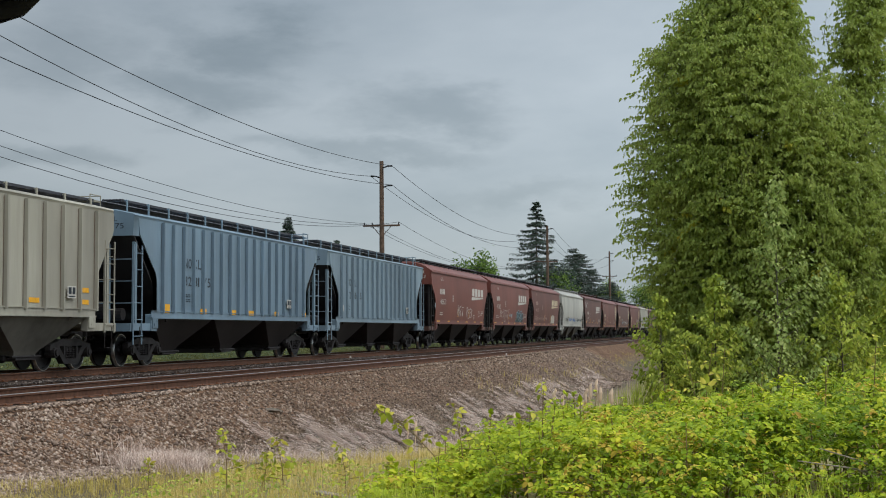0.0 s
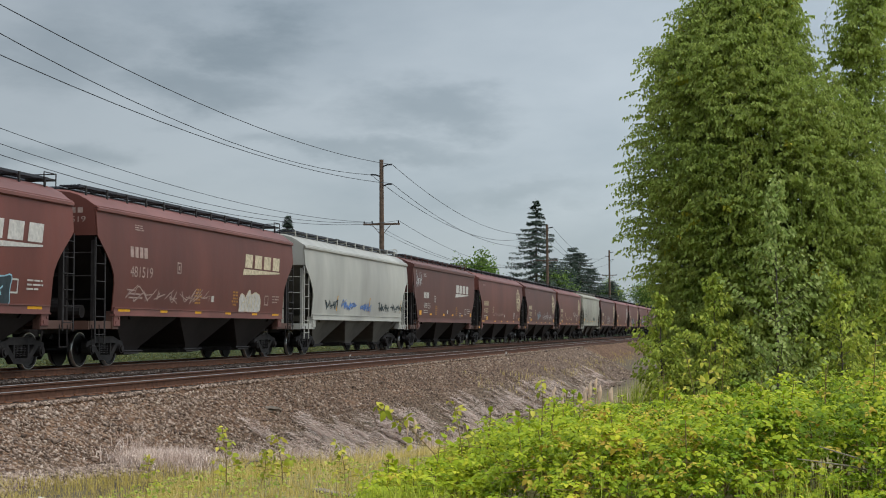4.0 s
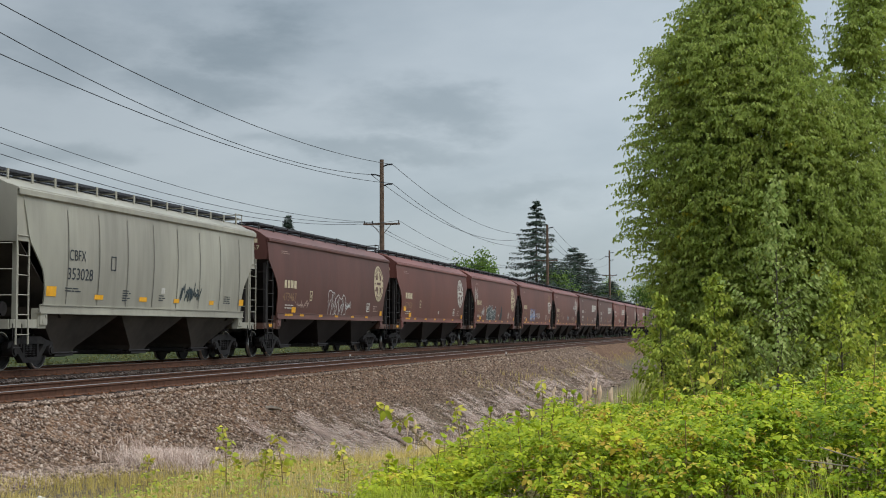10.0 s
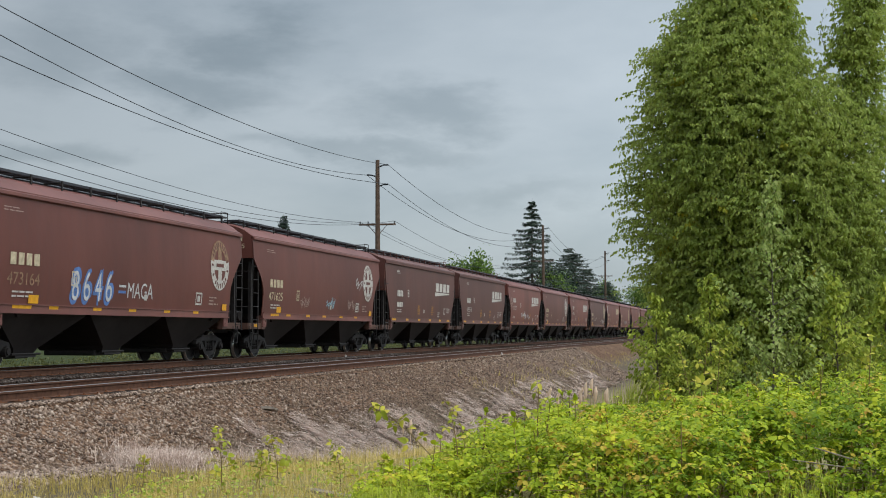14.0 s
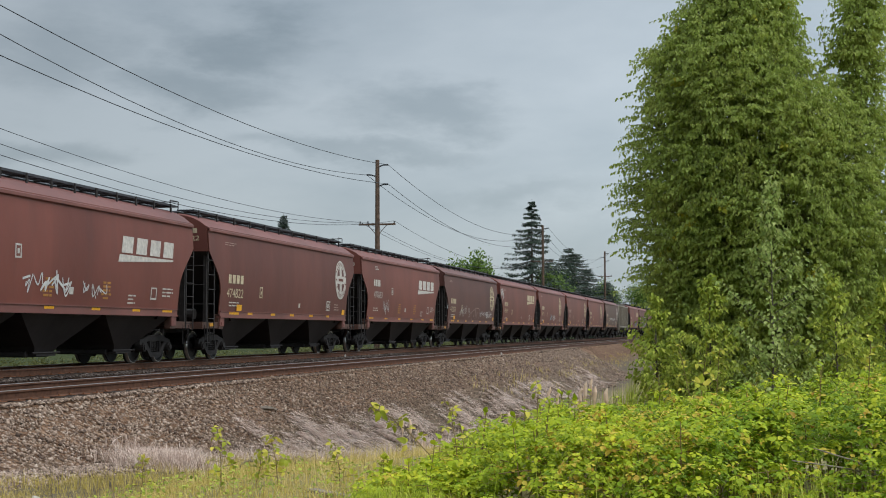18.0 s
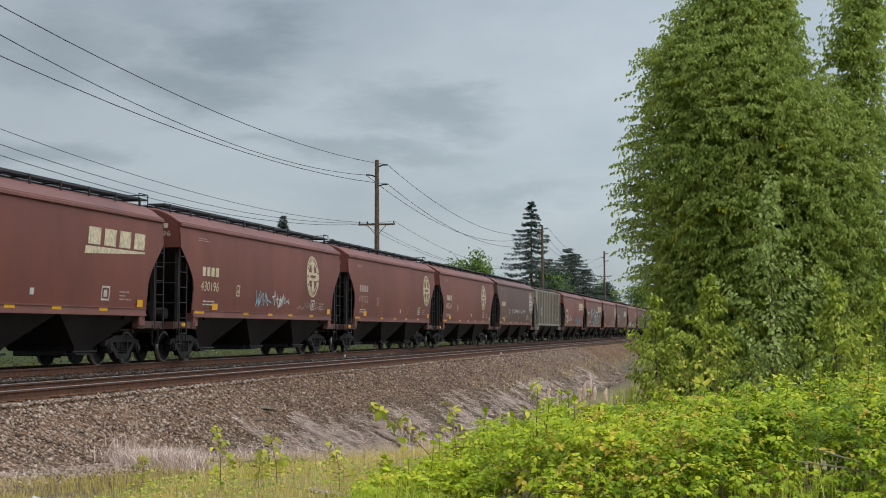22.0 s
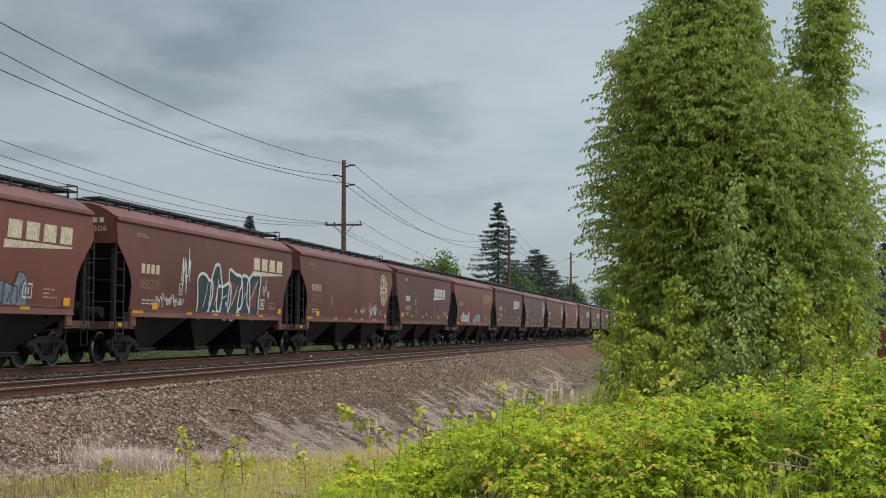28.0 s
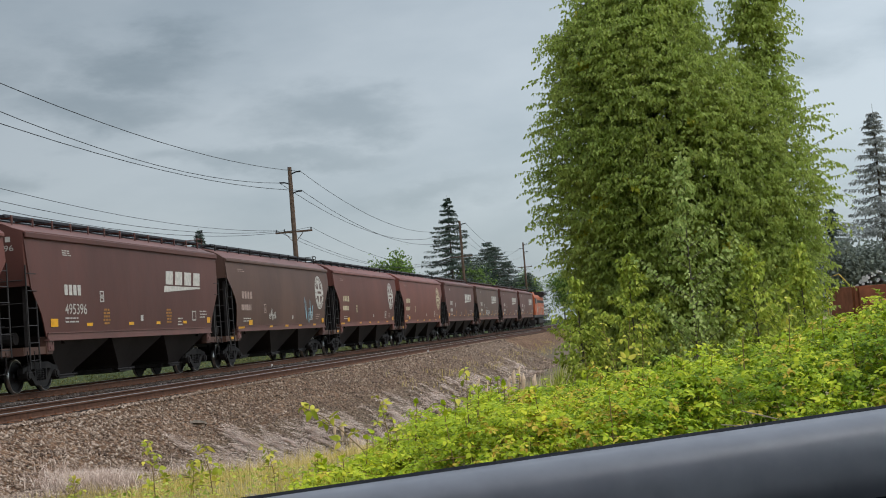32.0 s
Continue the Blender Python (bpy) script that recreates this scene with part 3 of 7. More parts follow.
def side_frame_mesh(s):
    """Cast side frame: arched top bar, tension bar, openings, journal housings."""
    sh = Shape()
    x0, x1 = s * 0.94, s * 1.1
    top = [(-1.12, 0.52), (-1.08, 0.66), (-0.75, 0.72), (-0.5, 0.8), (0.5, 0.8), (0.75, 0.72), (1.08, 0.66), (1.12, 0.52), (0.86, 0.54), (0.55, 0.62), (-0.55, 0.62), (-0.86, 0.54)]
    sh.plate(top, x0, x1)
    sh.plate([(-0.8, 0.56), (-0.62, 0.6), (-0.28, 0.3), (0.28, 0.3), (0.62, 0.6), (0.8, 0.56), (0.36, 0.17), (-0.36, 0.17)], x0, x1)
    for a in (-1, 1):
        sh.plate([(a * 0.3, 0.26), (a * 0.38, 0.26), (a * 0.38, 0.7), (a * 0.3, 0.7)], x0, x1)
        sh.tube([(s * 0.9, a * 0.89, 0.457), (s * 1.16, a * 0.89, 0.457)], 0.13, 12)
        sh.tube([(s * 1.16, a * 0.89, 0.457), (s * 1.2, a * 0.89, 0.457)], 0.085, 10)
    return sh.mesh("side_frame", CAST)


def spring_mesh(s):
    sh = Shape()
    pts = [(s * 1.02 + 0.06 * math.cos(q), 0.06 * math.sin(q), 0.3 + 0.28 * q / (math.tau * 5)) for q in (math.tau * 5 * k / 50 for k in range(51))]
    return sh.tube(pts, 0.018, 4).mesh("spring", CAST)


def ladder_mesh(mat, z0, z1, y0, y1, x, rungs=6):
    sh = Shape()
    for y in (y0, y1):
        sh.box(x - 0.012, x + 0.012, y - 0.025, y + 0.025, z0, z1)
    for k in range(rungs):
        z = z0 + (z1 - z0) * (k + 0.5) / rungs
        sh.tube([(x + 0.02, y0, z), (x + 0.02, y1, z)], 0.013, 5)
    return sh.mesh("ladder", mat)


WHEELSETS = []
WHEEL_Y = 0.89


def truck(parent, y):
    t = child("truck", cached("bolster", lambda: Shape().box(-1.05, 1.05, -0.2, 0.2, 0.42, 0.72, 0.04).box(-0.3, 0.3, -0.3, 0.3, 0.7, 0.92, 0.03).mesh("truck", CAST)), parent, (0, y, 0), "black cast steel bogie")
    for s in (-1, 1):
        child("side_frame", cached(("sf", s), lambda: side_frame_mesh(s)), t)
        for a in (-0.19, 0.0, 0.19):
            child("spring", cached(("sp", s), lambda: spring_mesh(s)), t, (0, a, 0))
    for a in (-1, 1):
        w = child("wheelset", cached("ws", wheelset_mesh), t, (0, a * WHEEL_Y, 0.457), "dark steel wheels with bright rims")
        WHEELSETS.append((a, w))
    return t


def underframe(car, style, L, ht, mat, under, key, trim, pad_m):
    def sill():
        sh = Shape().box(-0.22, 0.22, -L / 2 + 0.4, L / 2 - 0.4, 0.86, 1.16)
        return sh.mesh("centre_sill", BLACK)
    child("centre_sill", cached(("sill", key), sill), car)
    span = ht - 1.25
    n = 3
    bay_half = span / n

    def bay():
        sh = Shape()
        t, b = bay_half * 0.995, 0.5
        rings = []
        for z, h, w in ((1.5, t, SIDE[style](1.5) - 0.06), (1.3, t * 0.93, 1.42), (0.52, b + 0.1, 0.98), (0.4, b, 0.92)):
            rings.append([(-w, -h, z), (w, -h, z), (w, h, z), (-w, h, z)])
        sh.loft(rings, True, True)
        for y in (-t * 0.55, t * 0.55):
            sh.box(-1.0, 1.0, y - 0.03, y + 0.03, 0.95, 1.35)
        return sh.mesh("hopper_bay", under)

    def gate():
        sh = Shape().box(-0.75, 0.75, -0.62, 0.62, 0.27, 0.42, 0.03)
        sh.box(0.75, 0.98, -0.5, 0.5, 0.3, 0.36).tube([(0.98, -0.7, 0.38), (0.98, 0.7, 0.38)], 0.03, 6)
        return sh.mesh("outlet_gate", BLACK)
    for k in range(n):
        y = (k - (n - 1) / 2) * 2 * bay_half
        b = child("hopper_bay", cached(("bay", key), bay), car, (0, y, 0))
        child("outlet_gate", cached("gate", gate), b)
    for e in (-1, 1):
        truck(car, e * (L / 2 - 2.25))

        # Body-coloured slope sheets go dark: grime, and shade put into the colour.
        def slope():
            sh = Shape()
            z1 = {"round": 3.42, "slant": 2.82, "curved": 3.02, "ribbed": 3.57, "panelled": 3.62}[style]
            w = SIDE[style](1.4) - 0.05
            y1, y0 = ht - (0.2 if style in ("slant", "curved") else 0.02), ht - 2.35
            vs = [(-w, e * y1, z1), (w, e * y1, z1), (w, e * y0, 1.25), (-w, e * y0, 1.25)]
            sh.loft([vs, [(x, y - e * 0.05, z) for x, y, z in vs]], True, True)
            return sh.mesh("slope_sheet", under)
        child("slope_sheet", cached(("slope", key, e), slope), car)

        def deck():
            sh = Shape()
            y0, y1 = sorted((e * (ht - 1.35), e * (L / 2 - 0.5)))
            sh.box(-1.42, 1.42, y0, y1, 1.08, 1.17)
            yo = e * (L / 2 - 0.5)
            sh.box(-1.48, 1.48, yo - 0.05, yo + 0.05, 0.98, 1.2)
            for s in (-1, 1):
                a, b = sorted((e * (ht - 1.5), e * (ht - 1.12)))
                sh.box(s * 1.42 - 0.1, s * 1.42 + 0.1, a, b, 0.98, 1.46, 0.015)
                a, b = sorted((e * (ht - 1.3), yo))
                sh.box(s * 1.44 - 0.04, s * 1.44 + 0.04, a, b, 1.0, 1.2)
            return sh.mesh("end_platform", mat)
        child("end_platform", cached(("deck", key, mat.name, e), deck), car)

        pm = trim
        post = cached(("post", pm.name), lambda: Shape().box(-0.05, 0.05, -0.06, 0.06, 1.17, 3.44).mesh("end_post", pm))
        for x in (-1.4, -0.62, 0.62, 1.4):
            child("end_post", post, car, (x, e * (ht - 0.22), 0))
        for s in (-1, 1):
            lm = trim
            y0, y1 = sorted((e * (ht + 0.06), e * (ht - 0.5)))
            child("ladder", cached(("lad", key, lm.name, e, s), lambda: ladder_mesh(lm, 0.62 if e < 0 else 0.95, 3.35, y0, y1, s * (SIDE[style](2) + 0.0))), car)
            child("step", cached(("step", e, s, key), lambda: Shape().tube([(s * 1.48, y0 + 0.05, 1.1), (s * 1.48, y0 + 0.05, 0.55), (s * 1.48, y1 - 0.1, 0.55), (s * 1.48, y1 - 0.1, 1.1)], 0.018, 5).mesh("step", BLACK)), car)

        def coupler():
            sh = Shape()
            yo = L / 2 - 0.5
            sh.box(-0.12, 0.12, min(e * yo, e * (L / 2 - 0.02)), max(e * yo, e * (L / 2 - 0.02)), 0.78, 0.98, 0.03)
            sh.box(-0.2, 0.2, min(e * (L / 2 - 0.25), e * (L / 2 + 0.08)), max(e * (L / 2 - 0.25), e * (L / 2 + 0.08)), 0.74, 1.02, 0.05)
            sh.tube([(0.2, e * (yo + 0.05), 0.9), (0.26, e * (L / 2 - 0.2), 0.45), (0.1, e * (L / 2), 0.38)], 0.03, 6)
            return sh.mesh("coupler", CAST)
        child("coupler", cached(("cpl", key, e), coupler), car)

    def pad(s, e):
        a, b = sorted((e * (ht - 1.5), e * (ht - 1.14)))
        sh = Shape().box(min(s * 1.5, s * 1.56), max(s * 1.5, s * 1.56), a, b, 1.06, 1.37, 0.015)
        return sh.box(min(s * 1.56, s * 1.575), max(s * 1.56, s * 1.575), a + 0.08, a + 0.16, 1.12, 1.2).box(min(s * 1.56, s * 1.575), max(s * 1.56, s * 1.575), b - 0.12, b - 0.05, 1.24, 1.31).mesh("jacking_pad", pad_m)

    def bars(e):
        sh = Shape()
        for z in (1.75, 2.35, 2.95):
            sh.tube([(-1.46, e * (ht + 0.03), z), (1.46, e * (ht + 0.03), z)], 0.014, 5)
        return sh.mesh("end_grab_bar", trim)
    for e in (-1, 1):
        child("end_grab_bar", cached(("bars", key, trim.name, e), lambda: bars(e)), car)
        for s in (-1, 1):
            child("jacking_pad", cached(("pad", key, pad_m.name, e, s), lambda: pad(s, e)), car)

    def tank():
        sh = Shape().tube([(-0.75, -(ht - 0.75), 1.55), (0.35, -(ht - 0.75), 1.55)], 0.24, 14)
        sh.tube([(0.55, -(ht - 0.6), 1.45), (0.9, -(ht - 0.6), 1.45)], 0.17, 12)
        return sh.mesh("air_reservoir", BLACK)
    child("air_reservoir", cached(("tank", key), tank), car, label="black air brake reservoir")


def running_board(car, style, ht, key, posts, trim):
    zt, zr = (4.62, 4.33) if style == "panelled" else (4.46, 4.33) if style == "ribbed" else (4.725, 4.53)

    def board():
        sh = Shape()
        for s in (-1, 1):
            for k in range(6):
                x = s * (0.5 + 0.1 * k)
                sh.box(x - 0.03, x + 0.03, -ht + 0.1, ht - 0.25, zt - 0.035, zt)
            for k in range(int(2 * ht / 0.55)):
                y = -ht + 0.15 + k * 0.55
                sh.box(min(s * 0.5, s * 1.0), max(s * 0.5, s * 1.0), y - 0.02, y + 0.02, zt - 0.04, zt - 0.01)
            sh.box(s * 1.02 - 0.015, s * 1.02 + 0.015, -ht + 0.1, ht - 0.25, zt - 0.06, zt + 0.005)
        return sh.mesh("running_board", GRATING)
    child("running_board", cached(("rb", key), board), car, label="black roof running board")
    child("hatch_trough", cached(("ht", key), lambda: Shape().box(-0.46, 0.46, -ht + 0.15, ht - 0.3, zr - 0.06, zt - 0.03, 0.03).mesh("hatch_trough", GRATING)), car)
    post = cached(("rbp", style, trim.name), lambda: Shape().box(-0.015, 0.015, -0.035, 0.035, 0, zt - zr + (0.04 if style in RIBBED else 0.09)).box(-0.5, 0.0, -0.02, 0.02, zt - zr - 0.0, zt - zr + 0.03).mesh("board_bracket", trim))
    for k in range(posts):
        y = -ht + 0.35 + (2 * ht - 0.9) * k / (posts - 1)
        child("board_bracket", post, car, (1.1, y, zr - 0.1 if style not in RIBBED else zr - 0.04))

    def loop():
        sh = Shape()
        for s in (-1, 1):
            sh.tube([(s * 1.05, ht - 0.5, zr - 0.05), (s * 1.05, ht - 0.5, zt + 0.12), (s * 1.05, ht + 0.12, zt + 0.12), (s * 1.05, ht + 0.12, zr - 0.1)], 0.016, 5)
        sh.tube([(-1.05, ht + 0.12, zt + 0.12), (1.05, ht + 0.12, zt + 0.12)], 0.016, 5)
        sh.box(-1.0, 1.0, ht - 0.25, ht + 0.2, zt - 0.05, zt)
        return sh.mesh("end_grab_rail", trim)
    child("end_grab_rail", cached(("loop", key, trim.name), loop), car)


def decal(name, polys, style, material, car, label="", lift=0.012):
    """Flat painted shapes on the car's side, from (y, z) outlines."""
    sh = Shape()
    for p in polys:
        if isinstance(p, tuple):
            pts, faces = p
        else:
            pts, faces = p, [tuple(range(len(p)))]
        sh.add([(SIDE[style](z) + lift, y, z) for y, z in pts], faces)
    me = bpy.data.meshes.new(name)
    me.from_pydata(sh.v, [], sh.f)
    me.materials.append(material)
    return child(name, me, car, label=label)


def rect(y, z, w, h, lean=0.0):
    return [(y, z), (y + w, z), (y + w + lean, z + h), (y + lean, z + h)]


def letters(text, height, width):
    """Outline text as (vertices, faces) of the given height and width."""
    def build():
        cu = bpy.data.curves.new("text", "FONT")
        cu.body = text
        ob = bpy.data.objects.new("text", cu)
        scene.collection.objects.link(ob)
        bpy.context.view_layer.update()
        me = bpy.data.meshes.new_from_object(ob.evaluated_get(bpy.context.evaluated_depsgraph_get()))
        vs = [tuple(v.co)[:2] for v in me.vertices]
        fs = [tuple(p.vertices) for p in me.polygons]
        bpy.data.objects.remove(ob)
        bpy.data.meshes.remove(me)
        return vs, fs
    vs, fs = cached(("text", text), build)
    x0, x1 = min(v[0] for v in vs), max(v[0] for v in vs)
    y0, y1 = min(v[1] for v in vs), max(v[1] for v in vs)
    return [((x - x0) / (x1 - x0) * width, (y - y0) / (y1 - y0) * height) for x, y in vs], fs


def write(name, text, y, z, height, width, style, material, car, label=""):
    vs, fs = letters(text, height, width)
    return decal(name, [([(y + a, z + b) for a, b in vs], fs)], style, material, car, label)


def ribbon(pts, w):
    """Polygons of a stroke of width w along (y, z) points."""
    out, left, right = [], [], []
    for i, p in enumerate(pts):
        a, b = pts[max(i - 1, 0)], pts[min(i + 1, len(pts) - 1)]
        d = Vector((b[0] - a[0], b[1] - a[1]))
        n = Vector((-d.y, d.x)).normalized() * w / 2 if d.length > 1e-6 else Vector((0, w / 2))
        left.append((p[0] + n.x, p[1] + n.y))
        right.append((p[0] - n.x, p[1] - n.y))
    for i in range(len(pts) - 1):
        out.append([left[i], left[i + 1], right[i + 1], right[i]])
    return out


def painted_over(car):
    """Notes the graffiti in the car's label."""
    if "graffiti" not in car["label"]:
        tagged(car, car["label"] + " and graffiti")


def scrawl(car, style, y, z, w, h, material, seed, strokes=9, width=0.04, label="illegible spray painted graffiti"):
    """Graffiti that cannot be read: jagged tag strokes, a few per sign, leaning and uneven."""
    rng = random.Random(seed)
    polys = []
    cell = w / strokes
    lean = rng.uniform(-0.1, 0.3)
    for k in range(strokes):
        c, low, tall = y + cell * k, z + h * rng.uniform(0, 0.2), h * rng.uniform(0.6, 0.95)
        n = rng.choice((4, 5, 5, 6))
        knots = []
        for i in range(n):
            q = rng.uniform(0.0, 0.4) if (i + k) % 2 else rng.uniform(0.5, 1.0)
            knots.append((c + cell * (rng.uniform(-0.2, 1.45)) + lean * tall * q, low + tall * q))
        pts = []
        for i in range(n - 1):
            p0, p1, p2, p3 = knots[max(i - 1, 0)], knots[i], knots[i + 1], knots[min(i + 2, n - 1)]
            for u in (0.0, 0.2, 0.4, 0.6, 0.8):
                pts.append(tuple(0.5 * (2 * b + (c2 - a2) * u + (2 * a2 - 5 * b + 4 * c2 - d) * u * u + (3 * b - a2 - 3 * c2 + d) * u ** 3) for a2, b, c2, d in zip(p0, p1, p2, p3)))
        pts.append(knots[-1])
        polys += ribbon(pts, width * rng.uniform(0.45, 0.8))
        if rng.random() < 0.4:
            q = low + tall * rng.uniform(0.3, 0.7)
            polys += ribbon([(c, q), (c + cell * 0.9, q + rng.uniform(-0.1, 0.1) * h)], width * 0.8)
    painted_over(car)
    return tagged(decal("graffiti", polys, style, material, car, label, 0.016), kind="stuff")


def bubble(car, style, y, z, w, h, fill, edge, seed, n=6, line=0.035):
    """Filled graffiti letters of no readable form: rounded upright blobs with an outline."""
    rng = random.Random(seed)
    blobs, lines = [], []
    for k in range(n):
        c, hw = y + w * (k + 0.5 + rng.uniform(-0.15, 0.15)) / n, w / n * rng.uniform(0.5, 0.75)
        hh = h * rng.uniform(0.65, 1.0)
        ring = []
        for i in range(30):
            q = math.tau * i / 30
            r = 1 + 0.13 * math.sin(3 * q + seed + 2.1 * k) + 0.06 * math.sin(5 * q + k)
            cs, sn = math.cos(q), math.sin(q)
            ring.append((c + hw * r * math.copysign(abs(cs) ** 0.7, cs), z + hh * (0.5 + 0.5 * math.copysign(abs(sn) ** 0.6, sn) * r)))
        blobs.append(ring)
        lines += ribbon(ring + ring[:1], line)
        lines += ribbon([(c + hw * rng.uniform(-0.6, 0), z + hh * rng.uniform(0.2, 0.4)), (c + hw * rng.uniform(-0.3, 0.3), z + hh * 0.55), (c + hw * rng.uniform(0, 0.6), z + hh * rng.uniform(0.6, 0.85))], 0.05)
    painted_over(car)
    tagged(decal("graffiti_fill", blobs, style, fill, car, "filled graffiti lettering", 0.015), kind="stuff")
    tagged(decal("graffiti_outline", lines, style, edge, car, "pale graffiti outline", 0.02), kind="stuff")


def emblem(car, style, y, z, r, material, ground, worn=False):
    """Round railway badge: a ring with a cross in it; a worn one has lost its upper half."""
    def ring(r0, r1, n=36):
        return [[(y + a * math.cos(p), z + a * math.sin(p)) for a, p in ((r0, q), (r1, q), (r1, q + math.tau / n), (r0, q + math.tau / n))] for q in (math.tau * k / n for k in range(n))]
    polys = ring(r * 0.66, r)
    for k in range(6):
        a = -0.66 + 0.22 * k
        polys.append(rect(y - r * 0.2, z + r * a, r * 0.4, r * 0.22))
        polys.append(rect(y + r * a, z - r * 0.2, r * 0.22, r * 0.4))
    if worn:
        decal("worn_badge", [q for q in polys if sum(p[1] for p in q) / 4 > z + 0.1], style, LETTER_TAN, car, "worn upper half of a round badge")
        polys = [q for q in polys if sum(p[1] for p in q) / 4 <= z + 0.1]
    decal("round_badge", polys, style, material, car, "round cream badge with a cross")
    ticks = []
    for k in range(26):
        q = math.tau * k / 26
        if 0.12 < (k / 26) % 0.5 < 0.42 or k % 2:
            c, s = math.cos(q), math.sin(q)
            ticks.append([(y + r * (a * c - b * s), z + r * (a * s + b * c)) for a, b in ((0.73, -0.045), (0.93, -0.045), (0.93, 0.045), (0.73, 0.045))])
    ticks.append(rect(y - r * 0.42, z - r * 0.07, r * 0.84, r * 0.14))
    decal("badge_rim", ticks, style, ground, car, lift=0.018)


def swoosh_logo(car, style, y, z, material):
    """Company lettering as four slanted plain blocks over a wedge."""
    polys = []
    for k in range(4):
        o = y + 0.1 + k * 0.93
        polys.append(rect(o, z, 0.7, 0.45, 0.12))
    polys.append([(y - 0.1, z - 0.26), (y + 3.62, z - 0.1), (y + 3.64, z - 0.05), (y - 0.02, z - 0.05)])
    decal("company_logo", polys, style, material, car, "pale slanted block logo over a wedge stripe")


def small_bars(car, style, y, z, rows, w, material, h=0.05, gap=0.1, name="stencil"):
    rng = random.Random(int(y * 100) + rows)
    polys = []
    for k in range(rows):
        u = w * rng.uniform(0.6, 1.0)
        at = y + (w - u) / 2 * (name == "warning_stencil")
        while u > 0.05:
            b = min(u, rng.uniform(0.12, 0.4))
            polys.append(rect(at, z - k * gap, b, h * 0.8))
            at, u = at + b + 0.05, u - b - 0.05
    return tagged(decal(name, polys, style, material, car), kind="stuff")


def reflectors(car, style, z, places, h=0.1):
    for k, (y, w) in enumerate(places):
        decal("reflector", [rect(y, z, w, h)], style, YELLOW, car, "yellow reflector tape", 0.03 if z < 1.6 else 0.012)


def rib_start(style, ht):
    return -ht + (1.85 if style == "panelled" else 1.2)


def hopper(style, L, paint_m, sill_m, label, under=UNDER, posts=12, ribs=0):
    car = empty("hopper_car")
    tagged(car, label, "hopper car", group="covered hopper cars of the train")
    ht = L / 2 - 0.67
    key = (style, L, under.name)
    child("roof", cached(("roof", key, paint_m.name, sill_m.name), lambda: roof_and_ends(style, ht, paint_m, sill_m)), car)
    for s in (-1, 1):
        child("side", cached(("side", key, paint_m.name, s), lambda: side_plate(style, ht, paint_m, s)), car)
        half = ht - 1.1

        def sill():
            x = s * (SIDE[style](1.5) + 0.005)
            return Shape().box(min(x, x + s * 0.02), max(x, x + s * 0.02), -half, half, 1.38, 1.53).box(min(x - s * 0.1, x + s * 0.05), max(x - s * 0.1, x + s * 0.05), -half, half, 1.34, 1.38).box(min(x, x + s * 0.045), max(x, x + s * 0.045), -half, half, 1.535, 1.56).mesh("side_sill", sill_m)
        child("side_sill", cached(("ss", key, sill_m.name, s), sill), car)
        # Red chords take the paler sill paint too, sky light in the colour.
        chord_m = paint_m if paint_m in (BROWN, DARK_BROWN, WHITE, GREY) else sill_m
        if style not in RIBBED:
            def chord():
                x = s * (SIDE[style](4.0) + 0.003)
                return Shape().box(min(x, x + s * 0.06), max(x, x + s * 0.06), -ht, ht, 4.02 if style == "round" else 4.06, 4.13 if style == "round" else 4.22, 0.02).mesh("top_chord", chord_m)
            child("top_chord", cached(("tc", key, chord_m.name, s), chord), car)
    if ribs:
        def rib():
            return Shape().loft([[(1.5, -0.04, z), (1.595, -0.032, z), (1.595, 0.032, z), (1.5, 0.04, z)] for z in (1.5, 4.08)], True, True).mesh("rib", paint_m)
        rm = cached(("rib", paint_m.name), rib)
        seam_m = RUST_SEAM if paint_m in (GREY, RUSTY_GREY) else BLUE_RIB_SHADE
        for k in range(ribs):
            y = rib_start(style, ht) + (2 * ht - 3.8 if style == "panelled" else 2 * ht - 2.3) * k / (ribs - 1)
            child("rib", rm, car, (0, y, 0))
            child("rib", rm, car, (0, y, 0), turn=(0, 0, 180))
            # Strips beside the ribs: rust on grey cars, painted rib shadow on blue ones.
            decal("grimy_seam", [rect(y + 0.04, 1.5, 0.05 + 0.02 * (k % 3), 2.55), rect(y - 0.07, 1.5, 0.03, 2.55)], style, seam_m, car, lift=0.006)
    red = paint_m in (RED, RED_PALE, BROWN, DARK_BROWN)
    # Red cars' ladders and end posts black: their shade put into the colour.
    underframe(car, style, L, ht, DARK_BROWN if red else paint_m, under, key, BLACK if red else paint_m, sill_m)
    running_board(car, style, ht, key, posts, BLACK if red and style == "round" else paint_m)
    return car, ht


